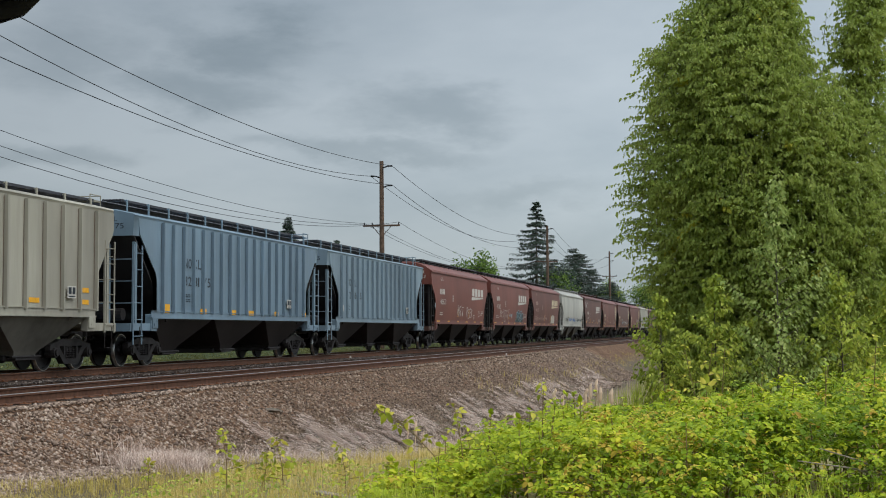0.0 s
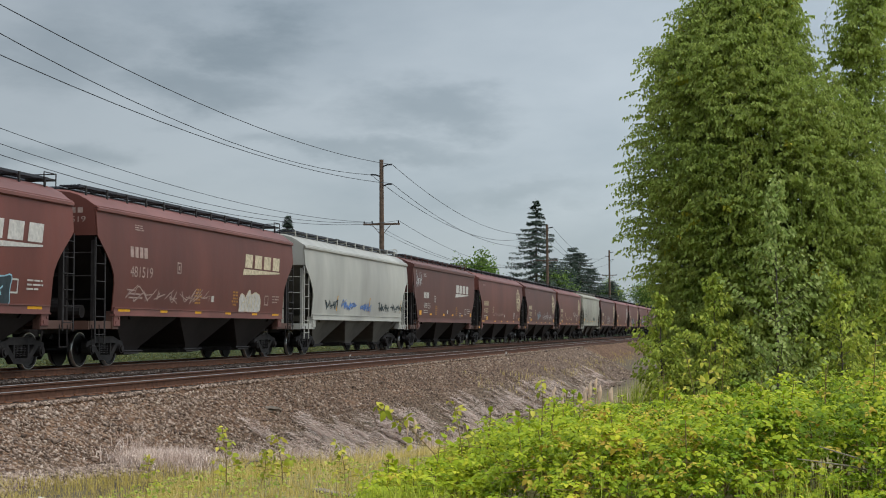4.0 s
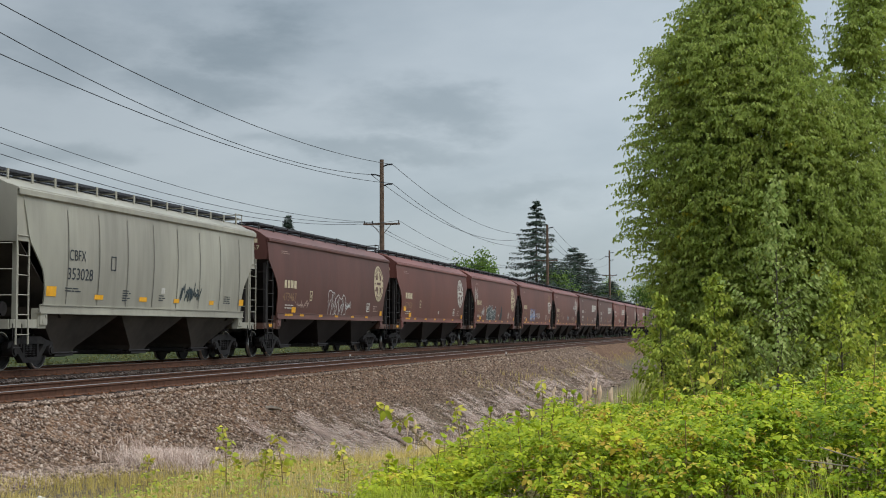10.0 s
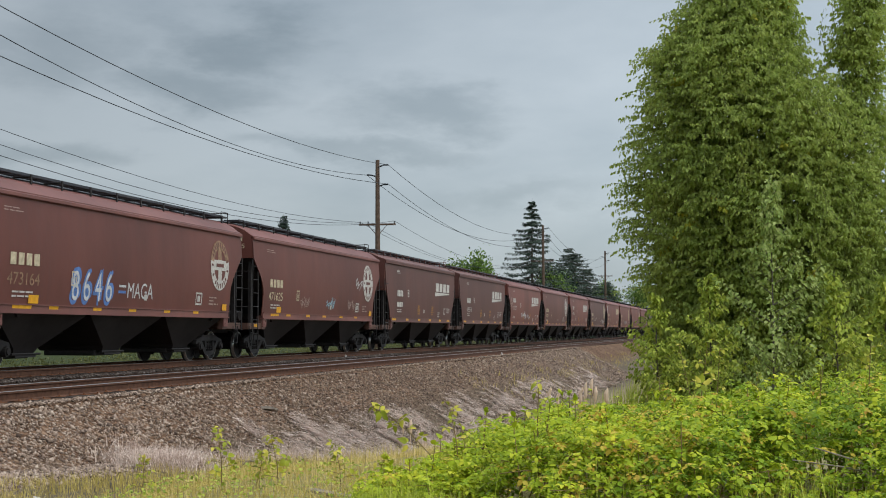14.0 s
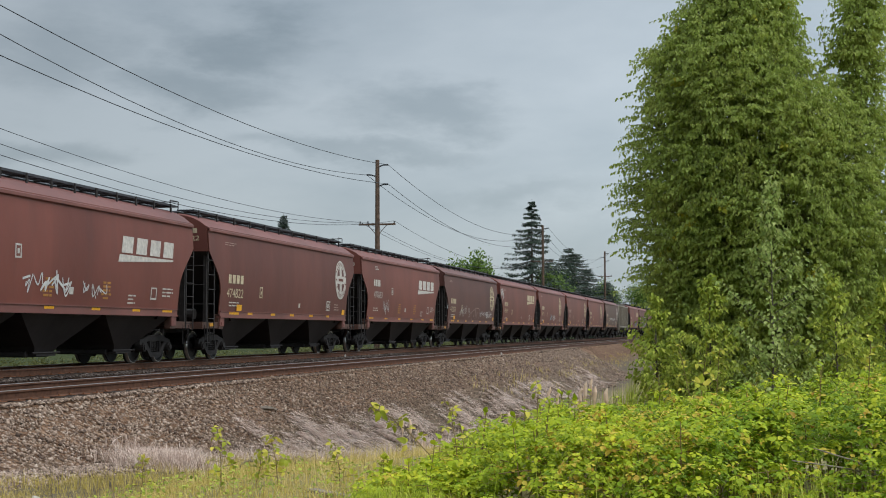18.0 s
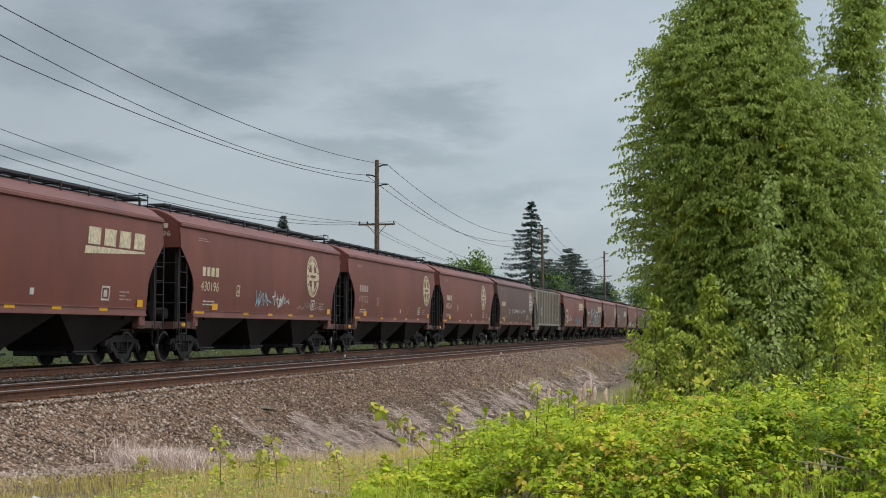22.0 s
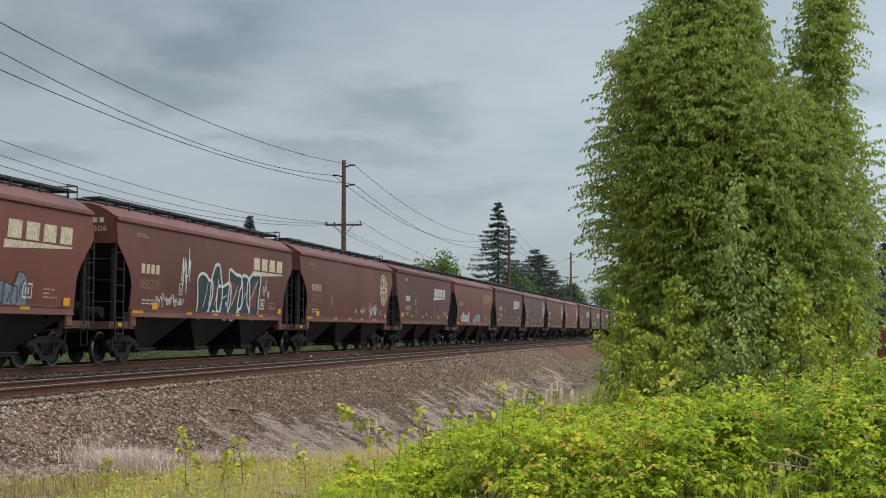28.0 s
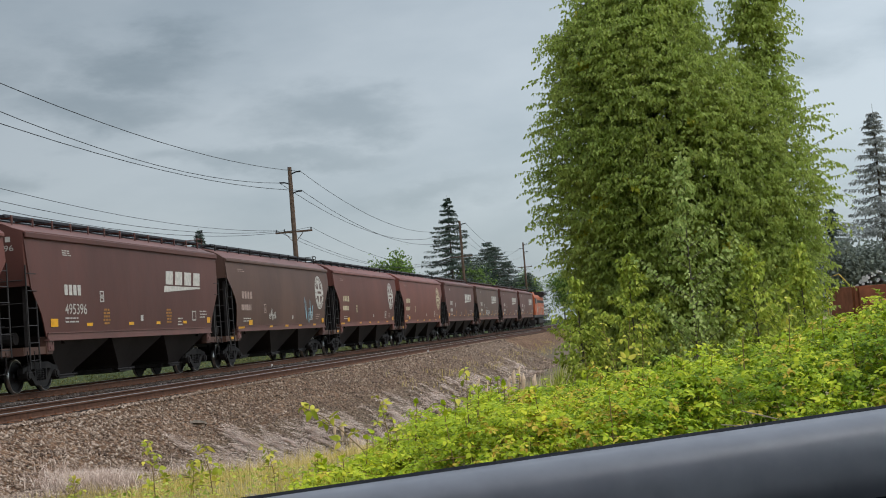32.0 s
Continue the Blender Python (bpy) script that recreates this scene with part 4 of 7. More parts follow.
def red_new(k, L, paint_m, number, logo=LETTER, faded=False):
    style = "round" if number[:2] in ("47", "48") else "slant"
    shape = "rounded" if style == "round" else "angular"
    car, ht = hopper(style, L, paint_m, SILL_RED if paint_m is not BROWN else SILL_BROWN, "%s covered hopper car with %s sides and logo" % ("brown" if paint_m in (BROWN, DARK_BROWN) else "oxide red", shape), posts=13)
    ink = LETTER_FADED if faded else LETTER
    y0 = -ht
    ym, zm, yb, zb = (1.96, 2.93, 5.2, 2.6) if style == "round" else (2.27, 2.58, 4.4 if k in (16, 17) else 4.76, 2.6 if k in (16, 17) else 2.4)
    for i in range(4):
        decal("owner_mark", [rect(y0 + ym + 0.3 * i, zm, 0.22, 0.29)], style, ink, car, "pale block mark")
    if number:
        write("car_number", number, y0 + ym, zm - 0.53, 0.29, 1.5, style, ink, car, "pale stencilled car number")
    else:
        small_bars(car, style, y0 + ym, zm - 0.5, 1, 1.5, ink, 0.28)
    decal("capacity_box", [rect(y0 + yb, zb, 0.05, 0.32), rect(y0 + yb + 0.25, zb, 0.05, 0.32), rect(y0 + yb, zb, 0.3, 0.04), rect(y0 + yb, zb + 0.29, 0.3, 0.04), rect(y0 + yb + 0.1, zb + 0.1, 0.1, 0.12)], style, ink, car)
    swoosh_logo(car, style, ht - (5.25 if style == "round" or k in (16, 17) else 5.75), 3.02, logo)
    small_bars(car, style, y0 + ym, 1.92, 2, 1.2, ink)
    end_marks(car, ht, number, ink)
    small_bars(car, style, y0 + 2.3, 3.8, 3, 0.8, ink, 0.035, 0.06)
    ya, yz = (6.6, 9.8) if k in (16, 17) or style == "round" else (4.93, 10.3)
    for y in (ya, yz):
        small_bars(car, style, y0 + y, 2.15, 5, 0.6, AMBER_FADED, 0.07, 0.1, "warning_stencil")
    small_bars(car, style, ht - 2.3, 2.1, 3, 0.8, ink)
    small_bars(car, style, ht - 4.6, 1.86, 3, 0.6, ink)
    decal("notice_plate", [rect(ht - 3.1, 1.8, 0.4, 0.04), rect(ht - 3.1, 2.1, 0.4, 0.04), rect(ht - 3.1, 1.8, 0.05, 0.34), rect(ht - 2.75, 1.8, 0.05, 0.34)], style, ink, car)
    decal("inspection_label", [rect(y0 + 8.0, 1.83, 0.22, 0.18)], style, LETTER, car)
    if style == "round" or k in (16, 17):
        reflectors(car, style, 1.42, [(y0 + 1.35, 0.75), (y0 + 4.15, 0.5), (y0 + 6.75, 0.5), (y0 + 9.3, 0.5), (y0 + 11.8, 0.5), (ht - 2.2, 0.7)])
    else:
        reflectors(car, style, 1.71, [(y0 + 1.32, 0.47)], 0.22)
        reflectors(car, style, 1.71, [(y0 + 3.75, 0.42), (y0 + 7.0, 0.4), (y0 + 9.4, 0.36), (y0 + 12.0, 0.36)], 0.09)
        reflectors(car, style, 1.71, [(ht - 1.5, 0.36)], 0.2)
    return car, ht


def red_round(k, L, paint_m, number, badge=True, ink=LETTER_GOLD, logo=False, badge_ink=LETTER_GOLD):
    sm = SILL_BROWN if paint_m in (BROWN, DARK_BROWN) else SILL_RED
    dz = 0.16 if k >= 22 else 0.0
    what = "round cream badge" if badge else "slanted logo"
    tone = {RED.name: "oxide red", RED_PALE.name: "faded red", BROWN.name: "mineral brown", DARK_BROWN.name: "dirty dark brown"}[paint_m.name]
    car, ht = hopper("round", L, paint_m, sm, "%s covered hopper car with %s" % (tone, what), posts=11)
    y0 = -ht
    for i in range(4):
        decal("owner_mark", [rect(y0 + 1.68 + 0.37 * i, 2.46 + dz, 0.27, 0.28)], "round", ink, car, "cream block mark")
    if number:
        write("car_number", number, y0 + 1.58, 2.0 + dz, 0.29, 1.53, "round", LETTER_TAN if number in ("473467", "473828", "474221", "473164", "475752", "472615", "480306", "481715") else ink, car, "faded stencilled car number")
    else:
        small_bars(car, "round", y0 + 1.58, 2.0 + dz, 1, 1.5, ink, 0.28)
    decal("capacity_box", [rect(y0 + 4.75, 2.05, 0.05, 0.36), rect(y0 + 5.0, 2.05, 0.05, 0.36), rect(y0 + 4.75, 2.05, 0.3, 0.04), rect(y0 + 4.75, 2.38, 0.3, 0.04), rect(y0 + 4.85, 2.15, 0.1, 0.12)], "round", ink, car)
    if badge:
        emblem(car, "round", ht - (3.85 if k in (23, 25) else 2.08), 3.0, 0.79, badge_ink, paint_m, k == 14)
    if logo:
        swoosh_logo(car, "round", ht - 5.0, 3.15, logo)
    small_bars(car, "round", y0 + 1.85, 1.82, 2, 1.1, LETTER)
    end_marks(car, ht, number, ink)
    small_bars(car, "round", y0 + 1.4, 3.75, 2, 1.1, LETTER_FADED, 0.03, 0.07)
    small_bars(car, "round", ht - 2.9, 1.95, 3, 0.8, LETTER_FADED)
    decal("notice_plate", [rect(ht - 4.0, 1.72, 0.5, 0.05), rect(ht - 4.0, 2.05, 0.5, 0.05), rect(ht - 4.0, 1.72, 0.05, 0.38), rect(ht - 3.55, 1.72, 0.05, 0.38), rect(ht - 3.86, 1.82, 0.2, 0.18)], "round", LETTER, car)
    decal("inspection_label", [rect(y0 + 9.2, 1.78, 0.2, 0.16)], "round", LETTER, car)
    places = [(1.91, 0.9), (3.68, 0.48), (6.07, 0.48), (8.23, 0.48), (10.64, 0.45), (12.87, 0.42)] if 11 <= k < 22 else [(1.2, 0.8), (5.55, 0.5), (8.05, 0.5), (10.35, 0.5), (12.95, 0.5)]
    reflectors(car, "round", 1.42, [(y0 + a, w) for a, w in places], 0.115)
    decal("reflector", [rect(y0 + 0.35, 1.06, 0.4, 0.1)], "round", YELLOW, car, "yellow reflector tape", 0.005)
    reflectors(car, "round", 1.58, [(y0 + 2.5 + (k % 3) * 0.06, 0.48), (ht - 1.75, 0.38)], 0.2)
    return car, ht


def end_marks(car, ht, number, ink):
    """Owner blocks and number high on the end that faces the camera."""
    blocks = Shape()
    for i in range(4):
        x = 0.45 + i * 0.2
        blocks.add([(x, -ht - 0.006, 3.98), (x + 0.14, -ht - 0.006, 3.98), (x + 0.14, -ht - 0.006, 4.12), (x, -ht - 0.006, 4.12)], [(0, 1, 2, 3)])
    me = bpy.data.meshes.new("end_mark")
    me.from_pydata(blocks.v, [], blocks.f)
    me.materials.append(ink)
    child("end_mark", me, car)
    if number:
        vs, fs = letters(number, 0.15, 0.85)
        me = bpy.data.meshes.new("end_number")
        me.from_pydata([(0.42 + a, -ht - 0.006, 3.74 + b) for a, b in vs], [], fs)
        me.materials.append(ink)
        child("end_number", me, car, label="small stencilled car number")


def ribbed(k, L, paint_m, number, owner, ink, label, posts=12, ribs=17, under=UNDER, style="ribbed", first=1):
    car, ht = hopper(style, L, paint_m, paint_m, label, under, posts=posts, ribs=ribs)
    step = (2 * ht - 3.8) / (ribs - 1)

    def put(name, text, y, z, h, w):
        vs, fs = letters(text, h, 0.1 if text == "1" else w)
        return decal(name, [([(y + a, z + b) for a, b in vs], fs)], style, ink, car, "dark stencilled lettering", 0.01)

    def panel(k):
        """Where the lettering starts on the panel after rib k."""
        return rib_start(style, ht) + step * k + 0.1
    for i, c in enumerate(owner):
        put("owner_mark", c, panel(first + i // 2) + (i % 2) * 0.32, 2.86, 0.28, 0.25)
    for i, c in enumerate(number):
        put("car_number_digit", c, panel(first + i // 2) + (i % 2) * 0.32, 2.33, 0.28, 0.24)
    if owner:
        for i in range(4):
            small_bars(car, style, panel(first + i // 2 - (i > 1)), 2.05 - 0.14 * (i % 2), 2, 0.5, ink, 0.035, 0.06)
        for text, z, h, w in ((owner, 4.0, 0.14, 0.62), (number, 3.8, 0.15, 0.82)):
            vs, fs = letters(text, h, w)
            me = bpy.data.meshes.new("end_number")
            me.from_pydata([(0.35 + a, -ht - 0.006, z + b) for a, b in vs], [], fs)
            me.materials.append(ink)
            child("end_number", me, car, label="small dark stencilled lettering")
    yp = ht - (4.0 if style == "panelled" else 2.75)
    decal("notice_plate", [rect(yp, 1.8, 0.46, 0.3)], style, LETTER, car, lift=0.078)
    decal("notice_print", [rect(yp + 0.05, 1.9, 0.15, 0.17), rect(yp + 0.26, 1.9, 0.15, 0.17), rect(yp + 0.05, 1.83, 0.36, 0.03)], style, LETTER_DARK, car, lift=0.084)
    return car, ht


STROKES = {"A": "00 37 60|14 54", "R": "00 07 47 55 13|23 60", "T": "07 67|36 30", "P": "00 07 57 55 13", "E": "67 07 00 60|04 44", "K": "00 07|67 03 60"}


def hand_words(car, style, words, material, seed):
    """Hand-painted capitals from brush strokes: (text, y, z, height, pitch)."""
    rng = random.Random(seed)
    for text, y, z, h, pitch in words:
        polys = []
        for k, ch in enumerate(text):
            dy, dz, s = y + k * pitch, z + rng.uniform(-0.12, 0.12) * h, h * rng.uniform(0.85, 1.12) / 7
            for line in STROKES[ch].split("|"):
                pts = [(dy + int(p[0]) * pitch * 0.115 + rng.uniform(-0.03, 0.03), dz + int(p[1]) * s + rng.uniform(-0.03, 0.03)) for p in line.split()]
                fine = [tuple(a + (b - a) * u for a, b in zip(p, q)) for p, q in zip(pts, pts[1:]) for u in (0, 0.33, 0.67)] + [pts[-1]]
                polys += ribbon(fine, 0.05)
        painted_over(car)
        tagged(decal("graffiti_words", polys, style, material, car, "white hand-painted words", 0.016), kind="stuff")


BOUNDS = [17.7, 36.01, 54.27, 72.64, 90.38, 107.54, 125.16, 142.93, 160.28, 178.73, 197.17, 215.3, 232.7, 251.02, 269.51, 287.98, 306.36,
          324.36, 341.81, 359.27, 376.69, 394.79, 412.3, 430.63, 448.94, 467.27, 485.64, 504.03, 522.73, 539.45, 558.29, 576.65, 594.75,
          611.97, 629.9, 646.99, 664.62, 682.34, 700.33, 718.21, 736.17, 754.26, 772.44]
CARS = []


def build_train():
    N, O = 17.4, 18.35

    def place(made, k):
        car = made[0]
        y = (BOUNDS[k + 1] + BOUNDS[k + 2]) / 2
        car.matrix_basis = pose(TRACK_TRAIN, y, 0)
        CARS.append((car, y))
        return made

    # three ribbed cars
    c, h = place(ribbed(-1, 18.3, GREY, "", "", LETTER_DARK, "warm grey ribbed covered hopper car with rusty seams", under=UNDER_GREY), -1)
    reflectors(c, "ribbed", 1.66, [(h - 4.55, 0.5), (h - 1.88, 0.42)], 0.12)
    reflectors(c, "ribbed", 1.96, [(h - 1.88, 0.42)], 0.12)
    c, h = place(ribbed(0, 18.3, BLUE, "828175", "NOKL", LETTER_DARK, "grey-blue ribbed covered hopper car with black numbers", ribs=18, style="panelled", first=2), 0)
    reflectors(c, "panelled", 1.5, [(-h + 4.75, 0.5), (-h + 7.35, 0.5), (-h + 9.05, 0.5), (-h + 11.7, 0.45), (h - 2.0, 0.4)], 0.16)
    reflectors(c, "panelled", 1.5, [(-h + 1.94, 0.45)], 0.26)
    c, h = place(ribbed(1, 18.3, BLUE_PALE, "821615", "NOKL", LETTER_DARK, "pale grey-blue ribbed covered hopper car", ribs=17, style="panelled"), 1)
    decal("notice_plate", [rect(-h + 1.98, 1.78, 0.28, 0.26)], "panelled", LETTER, c)
    # red cars with angular ends, then the white one
    c, h = place(red_new(2, N, RED_PALE, "485623"), 2)
    hand_words(c, "round", (("ART", -h + 6.6, 1.78, 0.6, 0.66), ("PEEK", -h + 9.3, 1.75, 0.5, 0.5)), LETTER, 5)
    c, h = place(red_new(3, N, RED_PALE, "477875"), 3)
    hand_words(c, "round", (("ART", -h + 3.3, 1.82, 0.46, 0.34), ("PEEK", -h + 4.55, 1.52, 0.76, 0.6)), LETTER, 6)
    scrawl(c, "round", -h + 6.9, 1.86, 1.4, 0.34, SPRAY_CYAN, 4, 6)
    bubble(c, "round", -h + 9.9, 1.47, 3.05, 0.92, SPRAY_DARK, SPRAY_CYAN, 3, 5)
    c, h = place(red_new(4, N, RED, "481519", LETTER_GOLD, True), 4)
    scrawl(c, "round", -h + 1.8, 1.7, 5.9, 0.52, LETTER_FADED, 5, 10)
    bubble(c, "round", -h + 10.6, 1.5, 1.9, 0.88, LETTER, LETTER_GOLD, 8, 4)
    c, h = place(hopper("round", 17.7, WHITE, WHITE, "off-white smooth-sided covered hopper car with graffiti along its sill", UNDER_GREY, 12), 5)
    for i, (a, w, m) in enumerate(((2.5, 1.7, SPRAY_DARK), (5.0, 2.2, SPRAY_BLUE), (7.8, 1.6, SPRAY_BLUE), (10.8, 1.9, SPRAY_DARK), (13.0, 2.3, SPRAY_DARK))):
        scrawl(c, "round", -h + a, 1.72, w, 0.5, m, 20 + i, 6, 0.07)
    for a in (4.2, 9.2, 14.9):
        decal("yellow_stripe", [rect(-h + a, 1.72, 0.1, 0.62, 0.1)], "round", SPRAY_YELLOW, c)
    c, h = place(red_new(6, N, BROWN, "499155"), 6)
    scrawl(c, "slant", -h + 0.5, 3.0, 1.3, 0.95, SPRAY_WHITE, 31, 7, 0.035)
    # rounded cars with round badges
    c, h = place(red_round(7, O, RED, "474876"), 7)
    scrawl(c, "round", -h + 5.0, 1.75, 3.9, 0.4, LETTER_FADED, 32, 9, 0.03)
    c, h = place(red_round(8, O, BROWN, "472082"), 8)
    scrawl(c, "round", -h + 5.9, 1.55, 1.9, 0.95, SPRAY_CYAN, 33, 9)
    scrawl(c, "round", -h + 9.0, 1.6, 5.0, 0.7, SPRAY_WHITE, 34, 12)
    c, h = place(red_round(9, O, RED, "479342"), 9)
    scrawl(c, "round", -h + 5.4, 1.6, 4.2, 0.6, LETTER_GOLD, 35, 10, 0.03)
    scrawl(c, "round", -h + 10.6, 1.9, 3.2, 0.7, LETTER, 36, 5, 0.05)
    c, h = place(hopper("curved", N, GREY, GREY, "warm grey covered hopper car with curved panel seams", UNDER_TAN, 14), 10)
    for i in range(8):
        y = -h + 2.4 + i * 1.72
        decal("panel_seam", ribbon([(y, 1.58 + j * 0.33) for j in range(8)], 0.035), "curved", UNDER_GREY, c)
    write("owner_mark", "CBFX", -h + 2.45, 2.66, 0.27, 0.9, "curved", LETTER_DARK, c, "black stencilled letters")
    write("car_number", "353028", -h + 2.39, 2.19, 0.29, 1.38, "curved", LETTER_DARK, c, "black stencilled car number")
    scrawl(c, "curved", -h + 9.5, 1.75, 0.9, 0.62, SPRAY_DARK, 37, 6, 0.06)
    scrawl(c, "curved", -h + 10.2, 1.7, 0.85, 0.66, SPRAY_DARK, 38, 6, 0.06)
    for a, z, n, w in ((2.3, 1.96, 2, 1.1), (5.6, 1.98, 5, 0.5), (8.0, 1.9, 3, 0.5), (13.1, 1.98, 4, 0.8)):
        small_bars(c, "curved", -h + a, z, n, w, LETTER_DARK, 0.035, 0.065)
    decal("inspection_label", [rect(-h + 8.15, 1.98, 0.25, 0.16)], "curved", LETTER, c)
    decal("capacity_box", [rect(-h + 4.8, 2.5, 0.04, 0.36), rect(-h + 5.06, 2.5, 0.04, 0.36), rect(-h + 4.8, 2.5, 0.3, 0.03), rect(-h + 4.8, 2.84, 0.3, 0.03)], "curved", LETTER_DARK, c)
    reflectors(c, "curved", 1.76, [(-h + 1.36, 0.5)], 0.24)
    reflectors(c, "curved", 1.73, [(-h + 3.95, 0.5), (-h + 6.7, 0.5), (-h + 9.1, 0.4), (-h + 11.9, 0.35)], 0.12)
    reflectors(c, "curved", 1.74, [(h - 1.55, 0.4)], 0.2)
    c, h = place(red_round(11, O, BROWN, "473467"), 11)
    bubble(c, "round", -h + 7.2, 1.5, 2.4, 1.15, BROWN, SPRAY_WHITE, 38, 5)
    scrawl(c, "round", -h + 9.6, 1.75, 0.8, 0.5, SPRAY_WHITE, 39, 3)
    scrawl(c, "round", -h + 3.0, 1.7, 1.7, 0.4, LETTER_FADED, 40, 5)
    c, h = place(red_round(12, O, RED, "473828", badge_ink=LETTER), 12)
    reflectors(c, "round", 1.86, [(-h + 1.41, 0.49)], 0.21)
    c, h = place(red_round(13, O, RED, "474221"), 13)
    bubble(c, "round", -h + 5.0, 1.56, 3.3, 0.99, SPRAY_DARK, SPRAY_WHITE, 41, 7)
    scrawl(c, "round", -h + 3.3, 1.7, 0.85, 0.76, SPRAY_WHITE, 42, 5, 0.05)
    scrawl(c, "round", -h + 0.9, 2.4, 0.9, 1.5, LETTER, 43, 4, 0.05)
    smear = [(-h + 9.7 + 0.12 * i + 0.05 * math.sin(i * 2.2), -h + 10.5 + 0.09 * i - 0.018 * i * i, 1.6 + 0.16 * i) for i in range(7)]
    decal("dark_smudge", [[(a[0], a[2]), (a[1], a[2]), (b[1], b[2]), (b[0], b[2])] for a, b in zip(smear, smear[1:])], "round", SPRAY_DARK, c, "dark paint smear")
    c, h = place(red_round(14, O, RED, "473164", badge_ink=LETTER), 14)
    for i, ch in enumerate("8646"):
        write("graffiti_digit", ch, -h + 4.82 + i * 0.64, 1.7, 0.74, 0.36, "round", SPRAY_WHITE, c, "pale hand-painted digit edged in blue")
        for dy, dz in ((-0.08, -0.08), (0.08, 0.07), (-0.03, 0.05)):
            vs, fs = letters(ch, 0.8, 0.43)
            decal("graffiti_shadow", [([(-h + 4.79 + i * 0.64 + dy + a, 1.67 + dz + b) for a, b in vs], fs)], "round", SPRAY_BLUE, c, "blue edge of a painted digit", 0.007 + 0.0015 * (dy > 0) + 0.003 * (dz == 0.05))
    decal("graffiti_dash", [rect(-h + 7.52, 2.1, 0.44, 0.06)], "round", SPRAY_WHITE, c)
    decal("graffiti_dash", [rect(-h + 7.5, 1.94, 0.46, 0.07)], "round", SPRAY_BLUE, c)
    write("graffiti_words", "MAGA", -h + 8.08, 1.82, 0.42, 1.7, "round", SPRAY_WHITE, c, "pale hand-painted word")
    c, h = place(red_round(15, O, RED, "471625", badge_ink=LETTER), 15)
    scrawl(c, "round", h - 4.2, 2.6, 1.4, 0.7, SPRAY_WHITE, 44, 3, 0.06)
    for i, a in enumerate((5.2, 8.6, 11.6)):
        scrawl(c, "round", -h + a, 1.72, 1.2, 0.6, (LETTER_FADED, SPRAY_CYAN, LETTER_FADED)[i], 45 + i, 5)
    place(red_new(16, N, BROWN, "", LETTER), 16)
    place(red_new(17, N, BROWN, "495516", LETTER), 17)
    c, h = place(red_new(18, N, RED_PALE, "477217"), 18)
    scrawl(c, "round", -h + 5.6, 1.7, 2.4, 0.75, SPRAY_WHITE, 50, 6, 0.07)
    scrawl(c, "round", -h + 8.6, 1.75, 1.4, 0.6, SPRAY_WHITE, 51, 3, 0.07)
    scrawl(c, "round", -h + 0.6, 2.3, 0.8, 1.2, LETTER_FADED, 52, 4)
    place(red_round(19, O - 0.2, RED, "474822", badge_ink=LETTER), 19)
    c, h = place(red_new(20, N, RED_PALE, "477633"), 20)
    scrawl(c, "round", -h + 3.7, 1.59, 1.1, 0.8, SPRAY_WHITE, 53, 4, 0.035)
    c, h = place(red_round(21, O, BROWN, "473877"), 21)
    scrawl(c, "round", -h + 4.2, 1.65, 3.3, 0.9, LETTER, 54, 7, 0.04)
    bubble(c, "round", -h + 8.3, 1.5, 1.9, 0.95, BROWN, LETTER_FADED, 55, 2)
    scrawl(c, "round", -h + 10.5, 1.7, 4.4, 0.6, SPRAY_WHITE, 56, 9, 0.035)
    c, h = place(red_round(22, O, RED_PALE, "481639", False, LETTER_GOLD, LETTER_GOLD), 22)
    scrawl(c, "round", -h + 0.25, 2.9, 1.1, 1.1, SPRAY_WHITE, 57, 4, 0.07)
    c, h = place(red_round(23, O, RED_PALE, "430196"), 23)
    scrawl(c, "round", -h + 6.6, 1.65, 1.6, 0.8, SPRAY_CYAN, 58, 5, 0.05)
    scrawl(c, "round", -h + 8.4, 1.7, 1.9, 0.6, SPRAY_WHITE, 59, 5, 0.06)
    scrawl(c, "round", -h + 11.2, 1.6, 3.4, 0.45, LETTER_FADED, 77, 7, 0.03)
    c, h = place(red_round(24, O, RED_PALE, "478122", True, LETTER_FADED), 24)
    for a in (0.9, 4.4, 9.6, 12.2):
        decal("yellow_stripe", [rect(-h + a + 1.2, 1.72, 0.07, 0.36, 0.1)], "round", AMBER_FADED, c)
    place(red_round(25, O, RED_PALE, "480269"), 25)
    c, h = place(red_round(26, O, DARK_BROWN, "472615", badge_ink=LETTER), 26)
    scrawl(c, "round", -h + 5.85, 2.08, 6.3, 0.52, SPRAY_WHITE, 60, 15, 0.04)
    scrawl(c, "round", -h + 2.5, 1.65, 1.9, 0.55, LETTER_FADED, 61, 7, 0.03)
    c, h = place(ribbed(27, 16.7, RUSTY_GREY, "", "", LETTER_DARK, "rust-streaked grey ribbed covered hopper car", ribs=14), 27)
    decal("white_patch", [rect(-h + 2.6, 2.1, 0.9, 0.75)], "ribbed", LETTER, c, "white paint patch", 0.012)
    c, h = place(red_round(28, O, RED_PALE, "", False, LETTER_GOLD, LETTER_GOLD), 28)
    bubble(c, "round", -h + 9.3, 1.42, 4.0, 0.9, SPRAY_GREY, SPRAY_DARK, 62, 6)
    scrawl(c, "round", -h + 2.5, 1.6, 3.5, 0.9, SPRAY_WHITE, 63, 7, 0.06)
    c, h = place(red_round(29, O, RED, "480306", False, LETTER_GOLD, LETTER_GOLD), 29)
    bubble(c, "round", -h + 6.5, 1.42, 6.3, 1.72, SPRAY_DARK, SPRAY_WHITE, 64, 6, 0.11)
